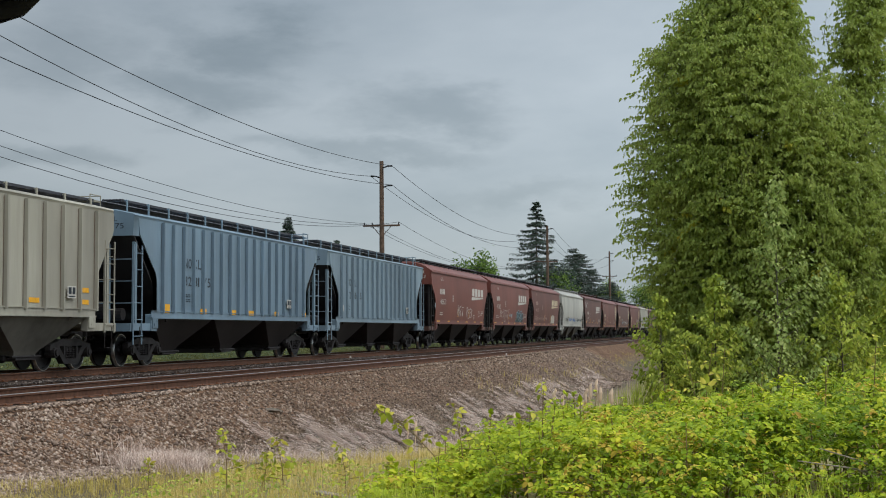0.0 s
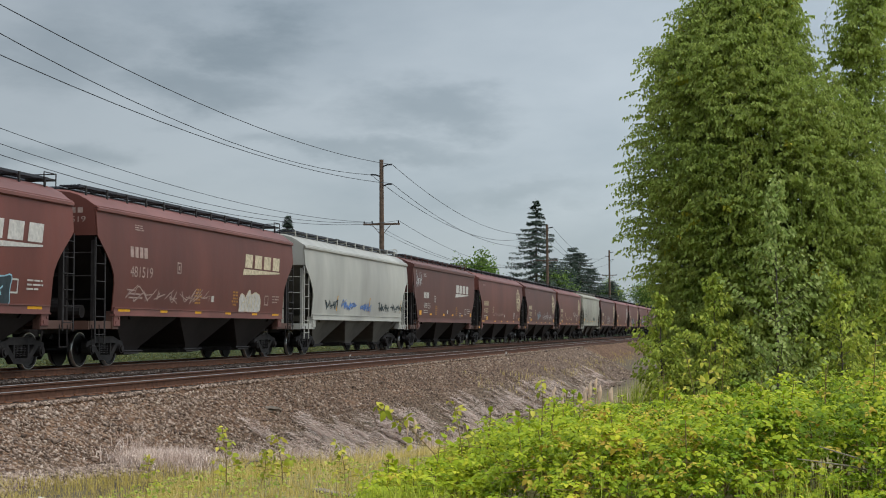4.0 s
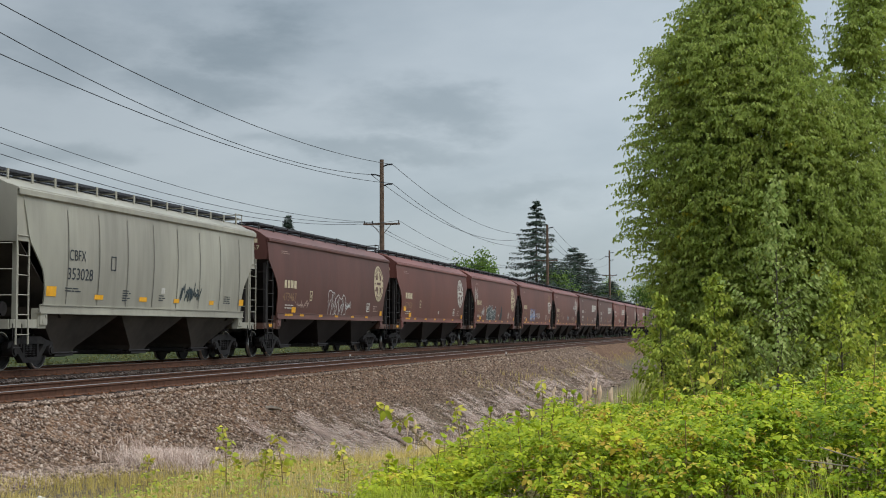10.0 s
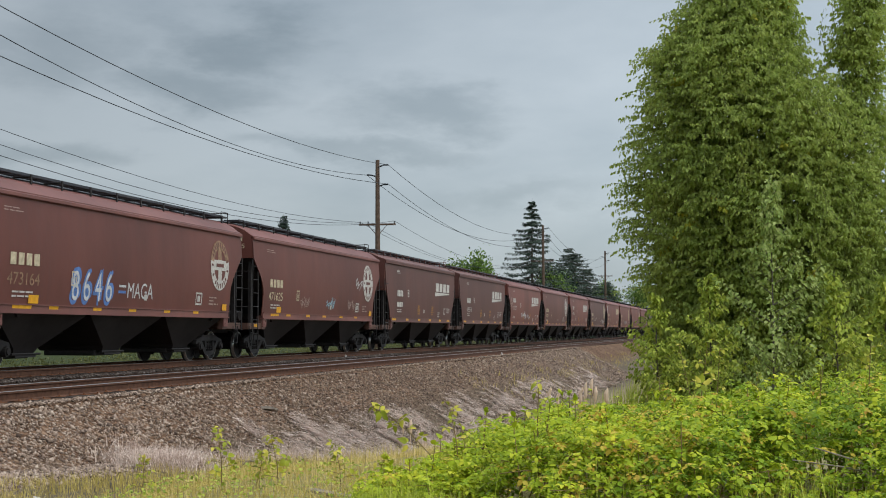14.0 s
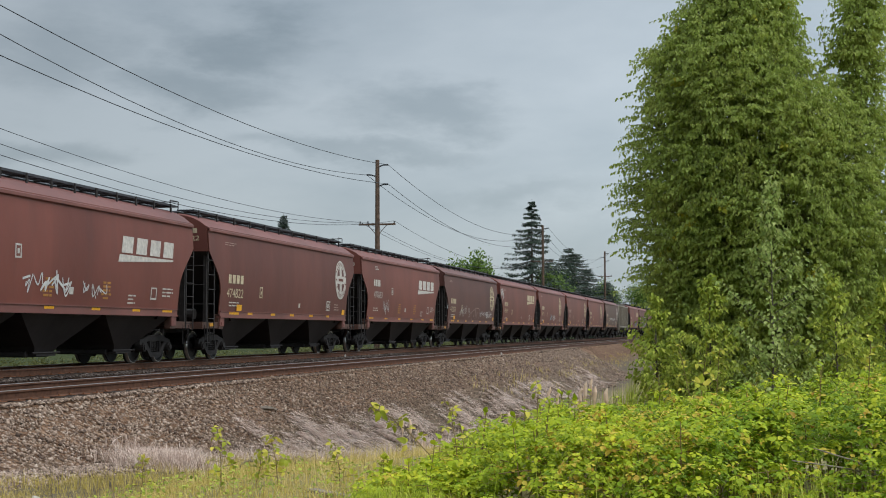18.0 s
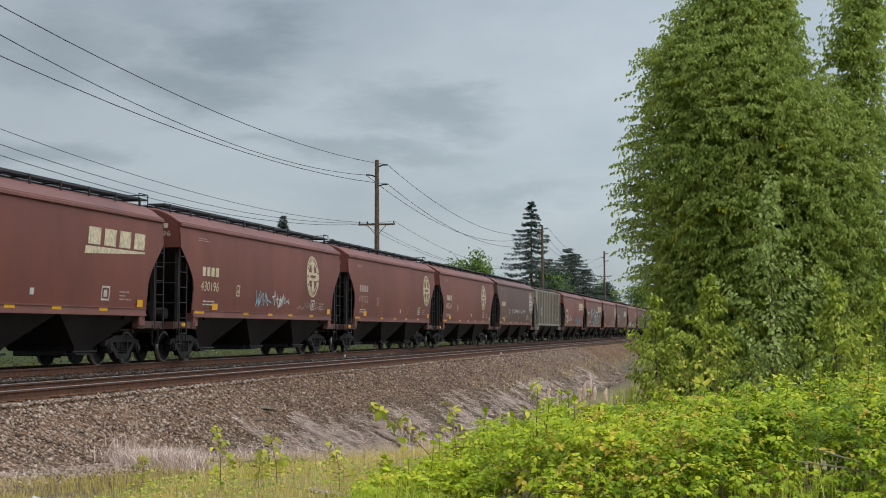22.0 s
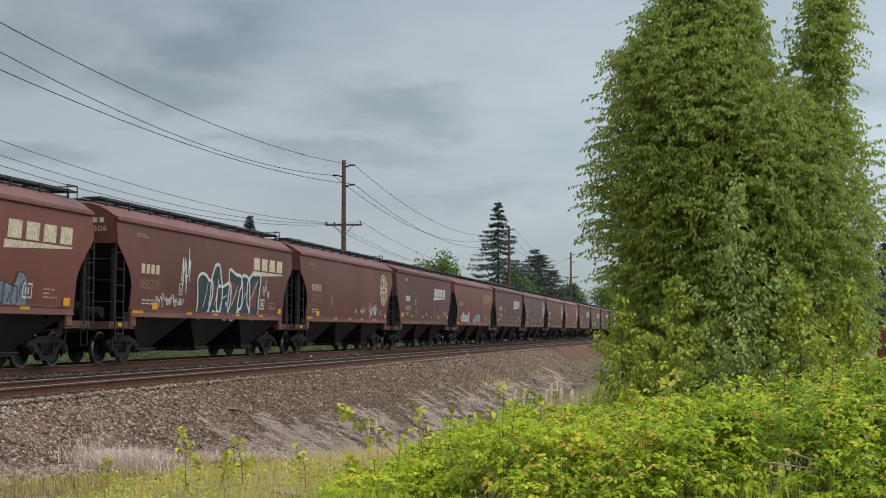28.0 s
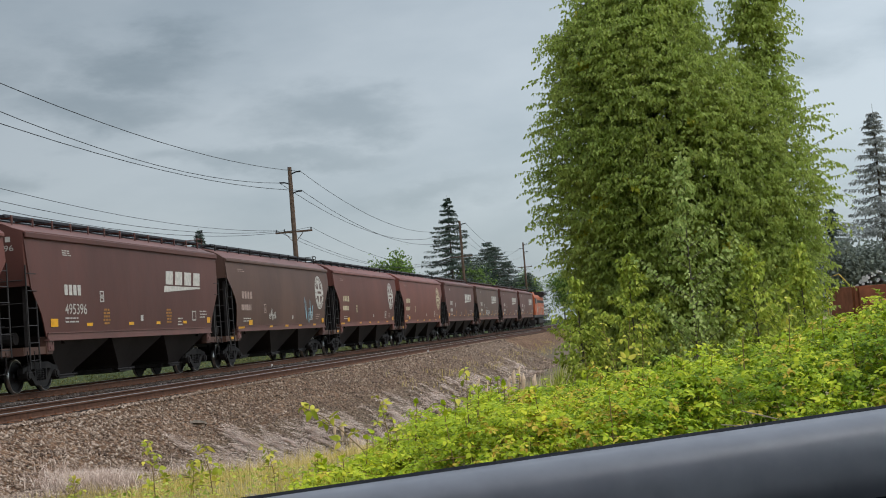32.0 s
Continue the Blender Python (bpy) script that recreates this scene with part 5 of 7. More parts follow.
    scrawl(c, "round", -h + 2.8, 1.62, 2.4, 0.5, SPRAY_WHITE, 65, 8, 0.06)
    scrawl(c, "round", -h + 4.9, 1.95, 0.8, 1.75, SPRAY_WHITE, 66, 4, 0.07)
    scrawl(c, "round", -h + 13.2, 2.0, 0.7, 0.9, SPRAY_WHITE, 76, 3, 0.06)
    c, h = place(red_round(30, O, RED, "475752", True, LETTER_FADED), 30)
    scrawl(c, "round", -h + 10.2, 1.6, 0.8, 0.5, LETTER, 67, 4, 0.05)
    scrawl(c, "round", -h + 11.8, 1.5, 1.5, 0.9, SPRAY_WHITE, 68, 5, 0.06)
    for a in (1.3, 4.4, 7.2, 9.4):
        decal("yellow_stripe", [rect(-h + a, 1.7, 0.06, 0.36, 0.1)], "round", AMBER_FADED, c)
    place(red_new(31, N, BROWN, "499107"), 31)
    c, h = place(red_round(32, 17.9, RED_PALE, "481715", False, LETTER_FADED, LETTER_TAN), 32)
    bubble(c, "round", -h + 2.6, 1.38, 3.1, 0.95, SPRAY_WHITE, SPRAY_GREY, 69, 6)
    bubble(c, "round", -h + 7.3, 1.38, 3.2, 0.5, LETTER, SPRAY_GREY, 70, 6)
    bubble(c, "round", -h + 8.0, 1.55, 2.5, 0.7, SPRAY_CYAN, SPRAY_DARK, 75, 5)
    place(red_new(33, N, BROWN, "495396"), 33)
    c, h = place(red_round(34, 17.7, DARK_BROWN, "", True, LETTER_FADED, badge_ink=LETTER), 34)
    scrawl(c, "round", -h + 5.5, 1.7, 1.0, 0.7, LETTER, 71, 4, 0.05)
    scrawl(c, "round", -h + 11.4, 1.5, 1.4, 1.2, SPRAY_CYAN, 72, 4, 0.06)
    place(red_round(35, 17.8, RED, "", badge_ink=LETTER), 35)
    place(red_round(36, 17.8, RED_PALE, "", badge_ink=LETTER_GOLD), 36)
    place(red_new(37, N, BROWN, ""), 37)
    c, h = place(red_new(38, N, DARK_BROWN, ""), 38)
    scrawl(c, "slant", -h + 5.5, 1.5, 2.5, 1.0, SPRAY_WHITE, 73, 5, 0.08)
    place(red_new(39, N, BROWN, ""), 39)
    place(red_new(40, N, BROWN, ""), 40)


def locomotive():
    """Orange and black six-axle diesel, pushing at the rear of the train."""
    loco = empty("locomotive", pose(TRACK_TRAIN, BOUNDS[-1] + 11.3, 0))
    tagged(loco, "orange diesel locomotive with a black roof pushing the train", "locomotive")
    part("frame", Shape().box(-1.5, 1.5, -10.6, 10.6, 1.25, 1.6, 0.04), BLACK, loco)
    part("fuel_tank", Shape().box(-1.35, 1.35, -3.2, 3.2, 0.45, 1.25, 0.12), BLACK, loco)
    part("hood", Shape().loft([[(-0.95, y, 1.6), (0.95, y, 1.6), (0.95, y, 3.9), (0.7, y, 4.25), (-0.7, y, 4.25), (-0.95, y, 3.9)] for y in (-6.6, 10.0)], True, True), ORANGE, loco)
    part("hood_stripe", Shape().box(0.952, 0.97, -6.4, 9.8, 3.2, 3.55), BLACK, loco, "black stripe")
    part("radiator", Shape().loft([[(-1.0, y, 4.0), (1.0, y, 4.0), (1.5, y, 4.45), (1.4, y, 4.7), (-1.4, y, 4.7), (-1.5, y, 4.45)] for y in (5.4, 9.4)], True, True), BLACK, loco)
    cab = part("cab", Shape().loft([[(-1.5, y, 1.6), (1.5, y, 1.6), (1.5, y, 3.7), (1.2, y, 4.5), (-1.2, y, 4.5), (-1.5, y, 3.7)] for y in (-9.0, -6.6)], True, True), ORANGE, loco)
    for y in (-8.7, -7.7):
        part("window", Shape().box(1.49, 1.52, y, y + 0.8, 3.0, 3.7), LETTER_DARK, cab)
    for x in (-1.1, 0.15):
        part("windscreen", Shape().box(x, x + 0.95, -9.03, -8.98, 3.2, 3.9), LETTER_DARK, cab)
    part("nose", Shape().loft([[(-1.1, y, 1.6), (1.1, y, 1.6), (1.1, y, z), (0.8, y, z + 0.2), (-0.8, y, z + 0.2), (-1.1, y, z)] for y, z in ((-10.3, 2.8), (-9.0, 3.0))], True, True), ORANGE, loco)
    for x in (-0.3, 0.15):
        part("headlight", Shape().tube([(x + 0.08, -10.36, 2.5), (x + 0.08, -10.28, 2.5)], 0.09, 10), LETTER, loco)
    part("pilot", Shape().box(-1.5, 1.5, -10.75, -10.5, 0.25, 1.3, 0.05), BLACK, loco, "black snow plough")
    part("coupler", Shape().box(-0.15, 0.15, -11.35, -10.7, 0.75, 1.0, 0.04), CAST, loco)
    part("windshield_fan", Shape().box(1.5, 1.53, -6.5, -6.2, 2.0, 3.6), LETTER, loco, "pale louvre panel")
    for k in range(9):
        part("handrail_post", Shape().box(1.44, 1.48, -6 + k * 1.95, -5.96 + k * 1.95, 1.6, 2.6), LETTER, loco)
    part("handrail", Shape().tube([(1.46, -6, 2.6), (1.46, 9.7, 2.6)], 0.025, 6), LETTER, loco)
    for e in (-1, 1):
        t = part("truck", Shape().box(-1.15, 1.15, e * 6.9 - 2.6, e * 6.9 + 2.6, 0.55, 0.95, 0.08), CAST, loco)
        for a in (-1.85, 0, 1.85):
            child("wheelset", cached("ws", wheelset_mesh), t, (0, e * 6.9 + a, 0.457))
    CARS.append((loco, BOUNDS[-1] + 11.3))


build_train()
locomotive()

# ---- utility poles and wires ----
POLE_X = -23.6
POLES = [(14.9, 14.6), (90.75, 12.05), (168.3, 13.3), (243.7, 14.3)]


def utility_pole(y, top):
    pole = empty("utility_pole", pose(POLE_X, y, -0.67))
    tagged(pole, "tall weathered wooden utility pole with a crossarm", "utility pole", group="utility poles behind the track")
    h = top + 0.67
    part("shaft", Shape().tube([(0, 0, -0.1), (0.03, 0, h * 0.5), (0.0, 0, h)], [0.2, 0.17, 0.135], 12), POLE_WOOD, pole, smooth=True)
    arm = h - 4.22
    a = part("crossarm", Shape().box(-1.23, 1.23, -0.06, 0.06, arm - 0.06, arm + 0.06, 0.015), POLE_WOOD, pole)
    for s in (-1, 1):
        part("brace", Shape().tube([(s * 0.62, 0.05, arm - 0.05), (s * 0.12, 0.05, arm - 0.62)], 0.022, 6), POLE_WOOD, pole)
    for x in (-1.15, -0.62, 1.15):
        part("insulator", Shape().tube([(x, 0, arm + 0.05), (x, 0, arm + 0.1), (x, 0, arm + 0.13), (x, 0, arm + 0.2)], [0.02, 0.05, 0.035, 0.05], 8), WIRE, a)
    for s, dz in ((1, -0.34), (-1, -0.98), (1, -1.62)):
        part("bracket", Shape().tube([(s * 0.1, 0, h + dz - 0.1), (s * 0.4, 0, h + dz), (s * 0.72, 0, h + dz + 0.02)], [0.05, 0.045, 0.06], 8), WIRE, pole, "grey line-post insulator")
    part("ground_wire", Shape().tube([(0.17, -0.12, 0), (0.14, -0.1, h * 0.5), (0.1, -0.1, h - 0.4)], 0.012, 4), WIRE, pole)
    return pole


def wire(p0, p1, sag, r=0.014):
    p0, p1 = Vector(p0), Vector(p1)
    pts = [p0.lerp(p1, k / 20) - Vector((0, 0, sag * 4 * (k / 20) * (1 - k / 20))) for k in range(21)]
    ob = new("overhead_wire", Shape().tube(pts, r, 5).mesh("overhead_wire", WIRE))
    return tagged(ob, "thin dark overhead wire hung between utility poles", "wire", group="overhead wires")


for y, top in POLES:
    utility_pole(y, top)
for i, (x, dz, start, sag) in enumerate(((0.72, -0.33, 13.47, 1.94), (-0.72, -0.97, 14.45, 2.55), (0.72, -1.58, 11.42, 1.72), (-1.15, -4.06, 10.27, 1.71), (-0.62, -4.1, 9.59, 2.0), (1.15, -4.0, 8.42, 2.23))):
    for k in range(3):
        (ya, ta), (yb, tb) = POLES[k], POLES[k + 1]
        za = start if k == 0 else ta + dz
        wire((POLE_X + x, ya, za), (POLE_X + x, yb, tb + dz), sag if k == 0 else 2.28 if i < 3 else 1.85, 0.017 if i < 3 else 0.012)

# ---- plants ----


def leaf_field(points, ways, ups, lengths, widths, curl=0.25):
    """Arrays of ovate curled leaves: six vertices and four triangles each."""
    n = len(points)
    ways = ways / np.linalg.norm(ways, axis=1, keepdims=True)
    side = np.cross(ways, ups)
    side /= np.maximum(np.linalg.norm(side, axis=1, keepdims=True), 1e-6)
    up = np.cross(side, ways)
    L, W = lengths[:, None], widths[:, None]
    low, high = points + ways * L * 0.28 + up * L * 0.03, points + ways * L * 0.66 - up * L * curl * 0.35
    tip = points + ways * L - up * L * curl
    verts = np.stack([points, low + side * W * 0.44, high + side * W * 0.42 + up * W * 0.08, tip, high - side * W * 0.42, low - side * W * 0.44 + up * W * 0.08], 1).reshape(-1, 3)
    k = np.arange(n)[:, None] * 6
    tris = np.stack([k + [0, 1, 5], k + [1, 2, 4], k + [1, 4, 5], k + [2, 3, 4]], 1).reshape(-1, 3)
    return verts, tris


def unit(v):
    return v / np.maximum(np.linalg.norm(v, axis=-1, keepdims=True), 1e-9)


def fold_leaves(points, ways, ups, lengths, widths, fold=0.3, curl=0.15):
    """Arrays of small leaves creased along the midrib: five vertices and four triangles each."""
    n = len(points)
    ways = unit(ways)
    side = unit(np.cross(ways, ups))
    up = np.cross(side, ways)
    L, W = lengths[:, None], widths[:, None]
    mid, rim = points + ways * L * 0.42, points + ways * L * 0.36 + up * W * fold
    verts = np.stack([points, rim + side * W * 0.5, mid, points + ways * L - up * L * curl, rim - side * W * 0.5], 1).reshape(-1, 3)
    k = np.arange(n)[:, None] * 5
    return verts, np.stack([k + [0, 1, 2], k + [0, 2, 4], k + [2, 1, 3], k + [2, 3, 4]], 1).reshape(-1, 3)


def broad_leaves(points, ways, ups, lengths, widths, fold=0.16, curl=0.22):
    """Arrays of ovate leaflets creased along the midrib, with a drooping tip: eight vertices each."""
    n = len(points)
    ways = unit(ways)
    side = unit(np.cross(ways, ups))
    up = np.cross(side, ways)
    L, W = lengths[:, None], widths[:, None]
    m1, m2 = points + ways * L * 0.34, points + ways * L * 0.7 - up * L * curl * 0.4
    tip = points + ways * L - up * L * curl
    r1, r2 = points + ways * L * 0.27 + up * W * fold, points + ways * L * 0.62 + up * (W * fold - L * curl * 0.35)
    verts = np.stack([points, m1, m2, tip, r1 + side * W * 0.45, r2 + side * W * 0.42, r1 - side * W * 0.45, r2 - side * W * 0.42], 1).reshape(-1, 3)
    k = np.arange(n)[:, None] * 8
    return verts, np.stack([k + a for a in ([0, 4, 1], [0, 1, 6], [1, 4, 5], [1, 5, 2], [1, 2, 7], [1, 7, 6], [2, 5, 3], [2, 3, 7])], 1).reshape(-1, 3)


def roadside_tree():
    """Broad poplar: ascending limbs, twigs that arch over, and leaves hanging along each twig; a second leader stands apart at the top."""
    rng = np.random.default_rng(11)
    tree = empty("roadside_tree", pose(0.07, 30.8, -0.7))
    tagged(tree, "tall leafy green poplar with some yellowing sprays", "tree")
    zs = np.array([0.0, 0.8, 1.6, 3.1, 4.3, 4.9, 6.4, 7.15, 7.7, 8.4, 9.6, 10.6])
    left = np.array([1.7, 1.85, 1.95, 2.2, 2.35, 2.35, 2.2, 2.0, 1.65, 1.2, 0.65, 0.1])
    right = np.array([2.65, 2.8, 3.0, 3.25, 3.25, 3.05, 2.3, 1.2, 1.0, 0.85, 0.65, 0.1])

    def leader(z):
        return np.array([0.55 + 0.33 * min(z, 5.0) + 0.02 * max(0.0, z - 5.0), 0.15, z])
    limbs = Shape()
    limbs.tube([(0, 0, -0.1), (0.05, 0, 2.5), (-0.05, 0.1, 5.5), (0.0, 0, 10.2)], [0.15, 0.11, 0.06, 0.012], 10)
    limbs.tube([(0.1, 0, 0.1), leader(2.5), leader(5.0), leader(9.2)], [0.11, 0.08, 0.05, 0.01], 8)
    limbs.tube([(-0.1, 0, 0.1), (-0.7, -0.2, 2.5), (-1.1, -0.3, 5.0), (-1.3, -0.3, 7.2)], [0.09, 0.07, 0.04, 0.01], 8)
    twigs, P, Wy, ends = Shape(), [], [], []

    def spray(a0, way, ln, leaves, droop=0.3, thick=0.006):
        """A twig with leaves hanging from it, alternately to each side."""
        q = np.linspace(0.08, 1, leaves)[:, None]
        bend = np.array([0, 0, droop]) * ln
        line = a0 + way * ln * q - bend * q ** 2
        twigs.tube([a0, a0 + way * ln * 0.5 - bend * 0.25, a0 + way * ln - bend], [thick, thick * 0.7, 0.002], 3, False)
        flat = unit(np.cross(way, [0, 0, 1.0]))
        hand = np.where(np.arange(leaves) % 2, 1.0, -1.0)[:, None]
        w = way * 0.4 + flat * hand * 0.45 + np.array([0, 0, -1.05]) + rng.normal(0, 0.36, (leaves, 3))
        P.append(line + flat * hand * 0.025 + rng.normal(0, 0.012, (leaves, 3)))
        Wy.append(w)

    for k in range(3600):
        lobe = rng.random()
        ang = rng.uniform(0, math.tau) if rng.random() < 0.5 else rng.normal(-math.pi / 2, 1.0)
        if lobe < 0.97:
            z = rng.uniform(0.1, 10.2) if rng.random() > 0.25 else rng.uniform(0.1, 2.8)
            lo, hi = float(np.interp(z, zs, left)), float(np.interp(z, zs, right))
            wide, deep = (lo + hi) / 2, lo * 0.95
            if rng.random() > 0.3 + wide / 4.2:
                continue
            c = np.array([(hi - lo) / 2, 0, z])
        else:
            z = rng.uniform(5.8, 9.0)
            wide = deep = 0.58 * max(0.3, min(1.0, (9.6 - z) / 1.5))
            c = leader(z)
        bulge = 1 + 0.045 * math.sin(3 * ang + z * 1.9) + 0.04 * math.sin(5 * ang - z * 3.7) + max(-0.06, min(0.05, rng.normal(0, 0.04)))
        bulge = min(bulge, 1.03)
        q = rng.uniform(0.08, 1.0) ** 0.2
        tip = c + np.array([math.cos(ang) * wide, math.sin(ang) * deep, 0]) * (bulge * q - 0.04)
        reach = float(np.linalg.norm(tip - c))
        root = np.array([c[0] * 0.6, c[1], z - min(z - 0.02, 0.3 + 0.55 * reach)]) if lobe < 0.97 else leader(z - 0.3 - 0.55 * reach)
        mid = root + (tip - root) * 0.55 + np.array([0, 0, -0.08 * reach])
        twigs.tube([root, mid, tip], [0.008 + 0.004 * reach, 0.007, 0.003], 4, False)
        way = unit(tip - mid)
        ends.append((tip, way))
        for j in range(6):
            u = 1.0 if j == 0 else rng.uniform(0.55, 1.0)
            a0 = root * (1 - u) ** 2 + 2 * u * (1 - u) * mid + tip * u ** 2
            d = unit(way * [0.6, 0.6, 0.4] + rng.normal(0, 0.8, 3) + [0, 0, 0.15])
            spray(a0, d, rng.uniform(0.28, 0.62), 15, rng.uniform(0.15, 0.5))
    # an even outer layer of short sprays over the face
    for k in range(3400):
        z = 0.2 + 9.4 * ((k * 0.6180339) % 1.0)
        lo, hi = float(np.interp(z, zs, left)), float(np.interp(z, zs, right))
        if k % 17 > 17 * (lo + hi) / 6.4:
            continue
        ang = math.pi * (1.02 + 0.96 * rng.random())
        q = rng.uniform(0.8, 0.97)
        a0 = np.array([(hi - lo) / 2 + math.cos(ang) * (lo + hi) / 2 * q, math.sin(ang) * lo * 0.95 * q, z])
        spray(a0, unit(np.array([math.cos(ang), math.sin(ang), 0.3]) * 0.6 + rng.normal(0, 0.6, 3)), rng.uniform(0.28, 0.5), 12, rng.uniform(0.2, 0.5), 0.005)
    # long loose sprays on the open side, and slim upright shoots between the leaders
    for k in range(13):
        z = rng.uniform(3.6, 6.1)
        a0 = np.array([2.8 - 0.4 * max(0.0, z - 5.0), rng.uniform(-0.5, 0.5), z - 0.3])
        spray(a0, unit(np.array([1.0, rng.normal(0, 0.25), rng.uniform(0.25, 0.75)])), rng.uniform(0.75, 1.3), 26, rng.uniform(0.1, 0.35), 0.009)
    for k in range(68):
        z, s = 0.6 + 8.6 * rng.random(), (-1 if k < 44 else 1)
        if s > 0 and z > 6.6:
            continue
        wide = float(np.interp(z, zs, left if s < 0 else right))
        deep = rng.uniform(-0.7, 0.5)
        for j in range(5):
            a0 = np.array([s * (wide - 0.2), deep, z]) + rng.normal(0, 0.13, 3)
            spray(a0, unit(np.array([s, rng.normal(0, 0.4), rng.uniform(0.1, 0.9)])), rng.uniform(0.45, 0.85), 15, rng.uniform(0.3, 0.6), 0.007)
    for k in range(20):
        spray(np.array([rng.uniform(0.9, 2.6), rng.uniform(-0.3, 0.3), rng.uniform(6.6, 7.8)]), unit(np.array([rng.normal(0, 0.2), rng.normal(0, 0.15), 1.0])), rng.uniform(0.6, 1.1), 9, 0.0, 0.008)
    part("trunk", limbs, BARK, tree, smooth=True)
    tagged(part("spray_growth", twigs, GREEN_TWIG, tree), kind="stuff")
    P, Wy = np.concatenate(P), np.concatenate(Wy)
    keep = P[:, 2] > 0.05
    P, Wy = P[keep], Wy[keep]
    n = len(P)
    low = np.clip(1.2 - P[:, 2:] / 6.0, 0.3, 1.2)
    up = unit(rng.normal(0, 0.7, (n, 3)) + [0, -0.6, 0.15] + low * [0, 0, 0.9])
    ln = rng.uniform(0.062, 0.112, n)
    v, f = fold_leaves(P, Wy, up, ln, ln * rng.uniform(0.5, 0.68, n))
    child("crown", fast_mesh("crown", v, f, TREE_LEAF), tree, label="crown of hanging green leaves")
    P, Wy = [], []
    front = [e for e in ends if e[0][1] < -0.4]
    for k in rng.choice(len(front), 34, replace=False):
        tip, way = front[k]
        for j in range(4):
            spray(tip - way * rng.uniform(0, 0.25), unit(way + rng.normal(0, 0.45, 3)), rng.uniform(0.25, 0.5), 11, 0.35)
    P, Wy = np.concatenate(P), np.concatenate(Wy)
    n = len(P)
    ln = rng.uniform(0.08, 0.125, n)
    v, f = fold_leaves(P, Wy, unit(rng.normal(0, 0.6, (n, 3)) + [0, -0.3, 0.6]), ln, ln * 0.7)
    yel = foliage("yellowing_leaf", (0.26, 0.31, 0.04), (0.42, 0.43, 0.05), (0.55, 0.47, 0.06), 0.4)
    child("yellow_foliage", fast_mesh("yellow_foliage", v, f, yel), tree, label="yellowing leaf sprays")
    return tree


def sapling(name, x, y, tall, wide, seed, mat, label, category):
    """Slender young growth: a thin stem, ascending side twigs and large hanging leaves; tall and wide scale it."""
    rng = np.random.default_rng(seed)
    tree = empty(name, pose(x, y, float(ground_z(x, y)) - 0.03))
    tagged(tree, label, category)
    grow = np.array([wide, wide, tall])
    st = Shape().tube([(0, 0, -0.05), (0.02 * wide, 0, 1.5 * tall), (-0.02 * wide, 0, 4.25 * tall)], [0.022, 0.014, 0.005], 7)
    twigs = Shape()
    P, Wy = [], []
    for k in range(76):
        z = rng.uniform(0.3, 4.2)
        r = np.interp(z, [0.3, 1.5, 2.6, 3.0, 4.3], [1.0, 0.95, 0.75, 0.3, 0.1]) * rng.uniform(0.4, 1.15)
        a = rng.uniform(0, math.tau)
        tip = np.array([math.cos(a) * r, math.sin(a) * r, z + 0.25 * r])
        base = np.array([0, 0, max(0.05, z - 0.6 * r)])
        twigs.tube([base * grow, (base + (tip - base) * [0.6, 0.6, 0.45]) * grow, tip * grow], [0.008, 0.005, 0.003], 4, False)
        per = 15 + int(22 * r)
        t = np.linspace(0.2, 1.05, per)[:, None]
        P.append(base + (tip - base) * t + rng.normal(0, 0.05, (per, 3)))
        Wy.append(unit((tip - base) + rng.normal(0, 0.45, (per, 3))) * 0.7 + np.array([0, 0, -0.8]))
    P, Wy = np.concatenate(P), np.concatenate(Wy)
    n = len(P)
    ln = rng.uniform(0.07, 0.125, n)
    v, f = fold_leaves(P * grow, Wy, unit(rng.normal(0, 0.55, (n, 3)) + [0, -0.6, 0.6]), ln, ln * 0.58)
    part("stem", st, BARK, tree)
    tagged(part("side_growth", twigs, BARK, tree), kind="stuff")
    child("foliage", fast_mesh("foliage", v, f, mat), tree)


BUSH_X = np.array([-3.3, -2.85, -2.45, -2.0, -1.53, -0.93, -0.6, 0.1, 0.7, 1.3, 1.9, 3.0, 5.0])
BUSH_TOP = np.array([-0.5, -0.3, -0.09, 0.06, 0.09, 0.16, 0.22, 0.3, 0.36, 0.5, 0.7, 0.86, 0.86])


def trifoliate(rng, C, N, size):
    """Leaflets in threes and fives about each centre C with the leaf facing N."""
    P, Wy, Up, Ln = [], [], [], []
    n = len(C)
    ref = unit(np.cross(N, rng.normal(0, 1, (n, 3))))
    oth = np.cross(N, ref)
    for ang in (-1.25, 0.0, 1.25, 2.6, -2.6):
        use = np.ones(n, bool) if abs(ang) < 1.3 else rng.random(n) < 0.45
        w = ref * math.cos(ang) + oth * math.sin(ang)
        w = w + rng.normal(0, 0.12, (n, 3)) - N * 0.12
        P.append((C + w * 0.01)[use])
        Wy.append(w[use])
        Up.append(N[use])
        Ln.append((size * (1.1 if ang == 0 else 0.9) * rng.uniform(0.75, 1.2, n))[use])
    return np.concatenate(P), np.concatenate(Wy), np.concatenate(Up), np.concatenate(Ln)


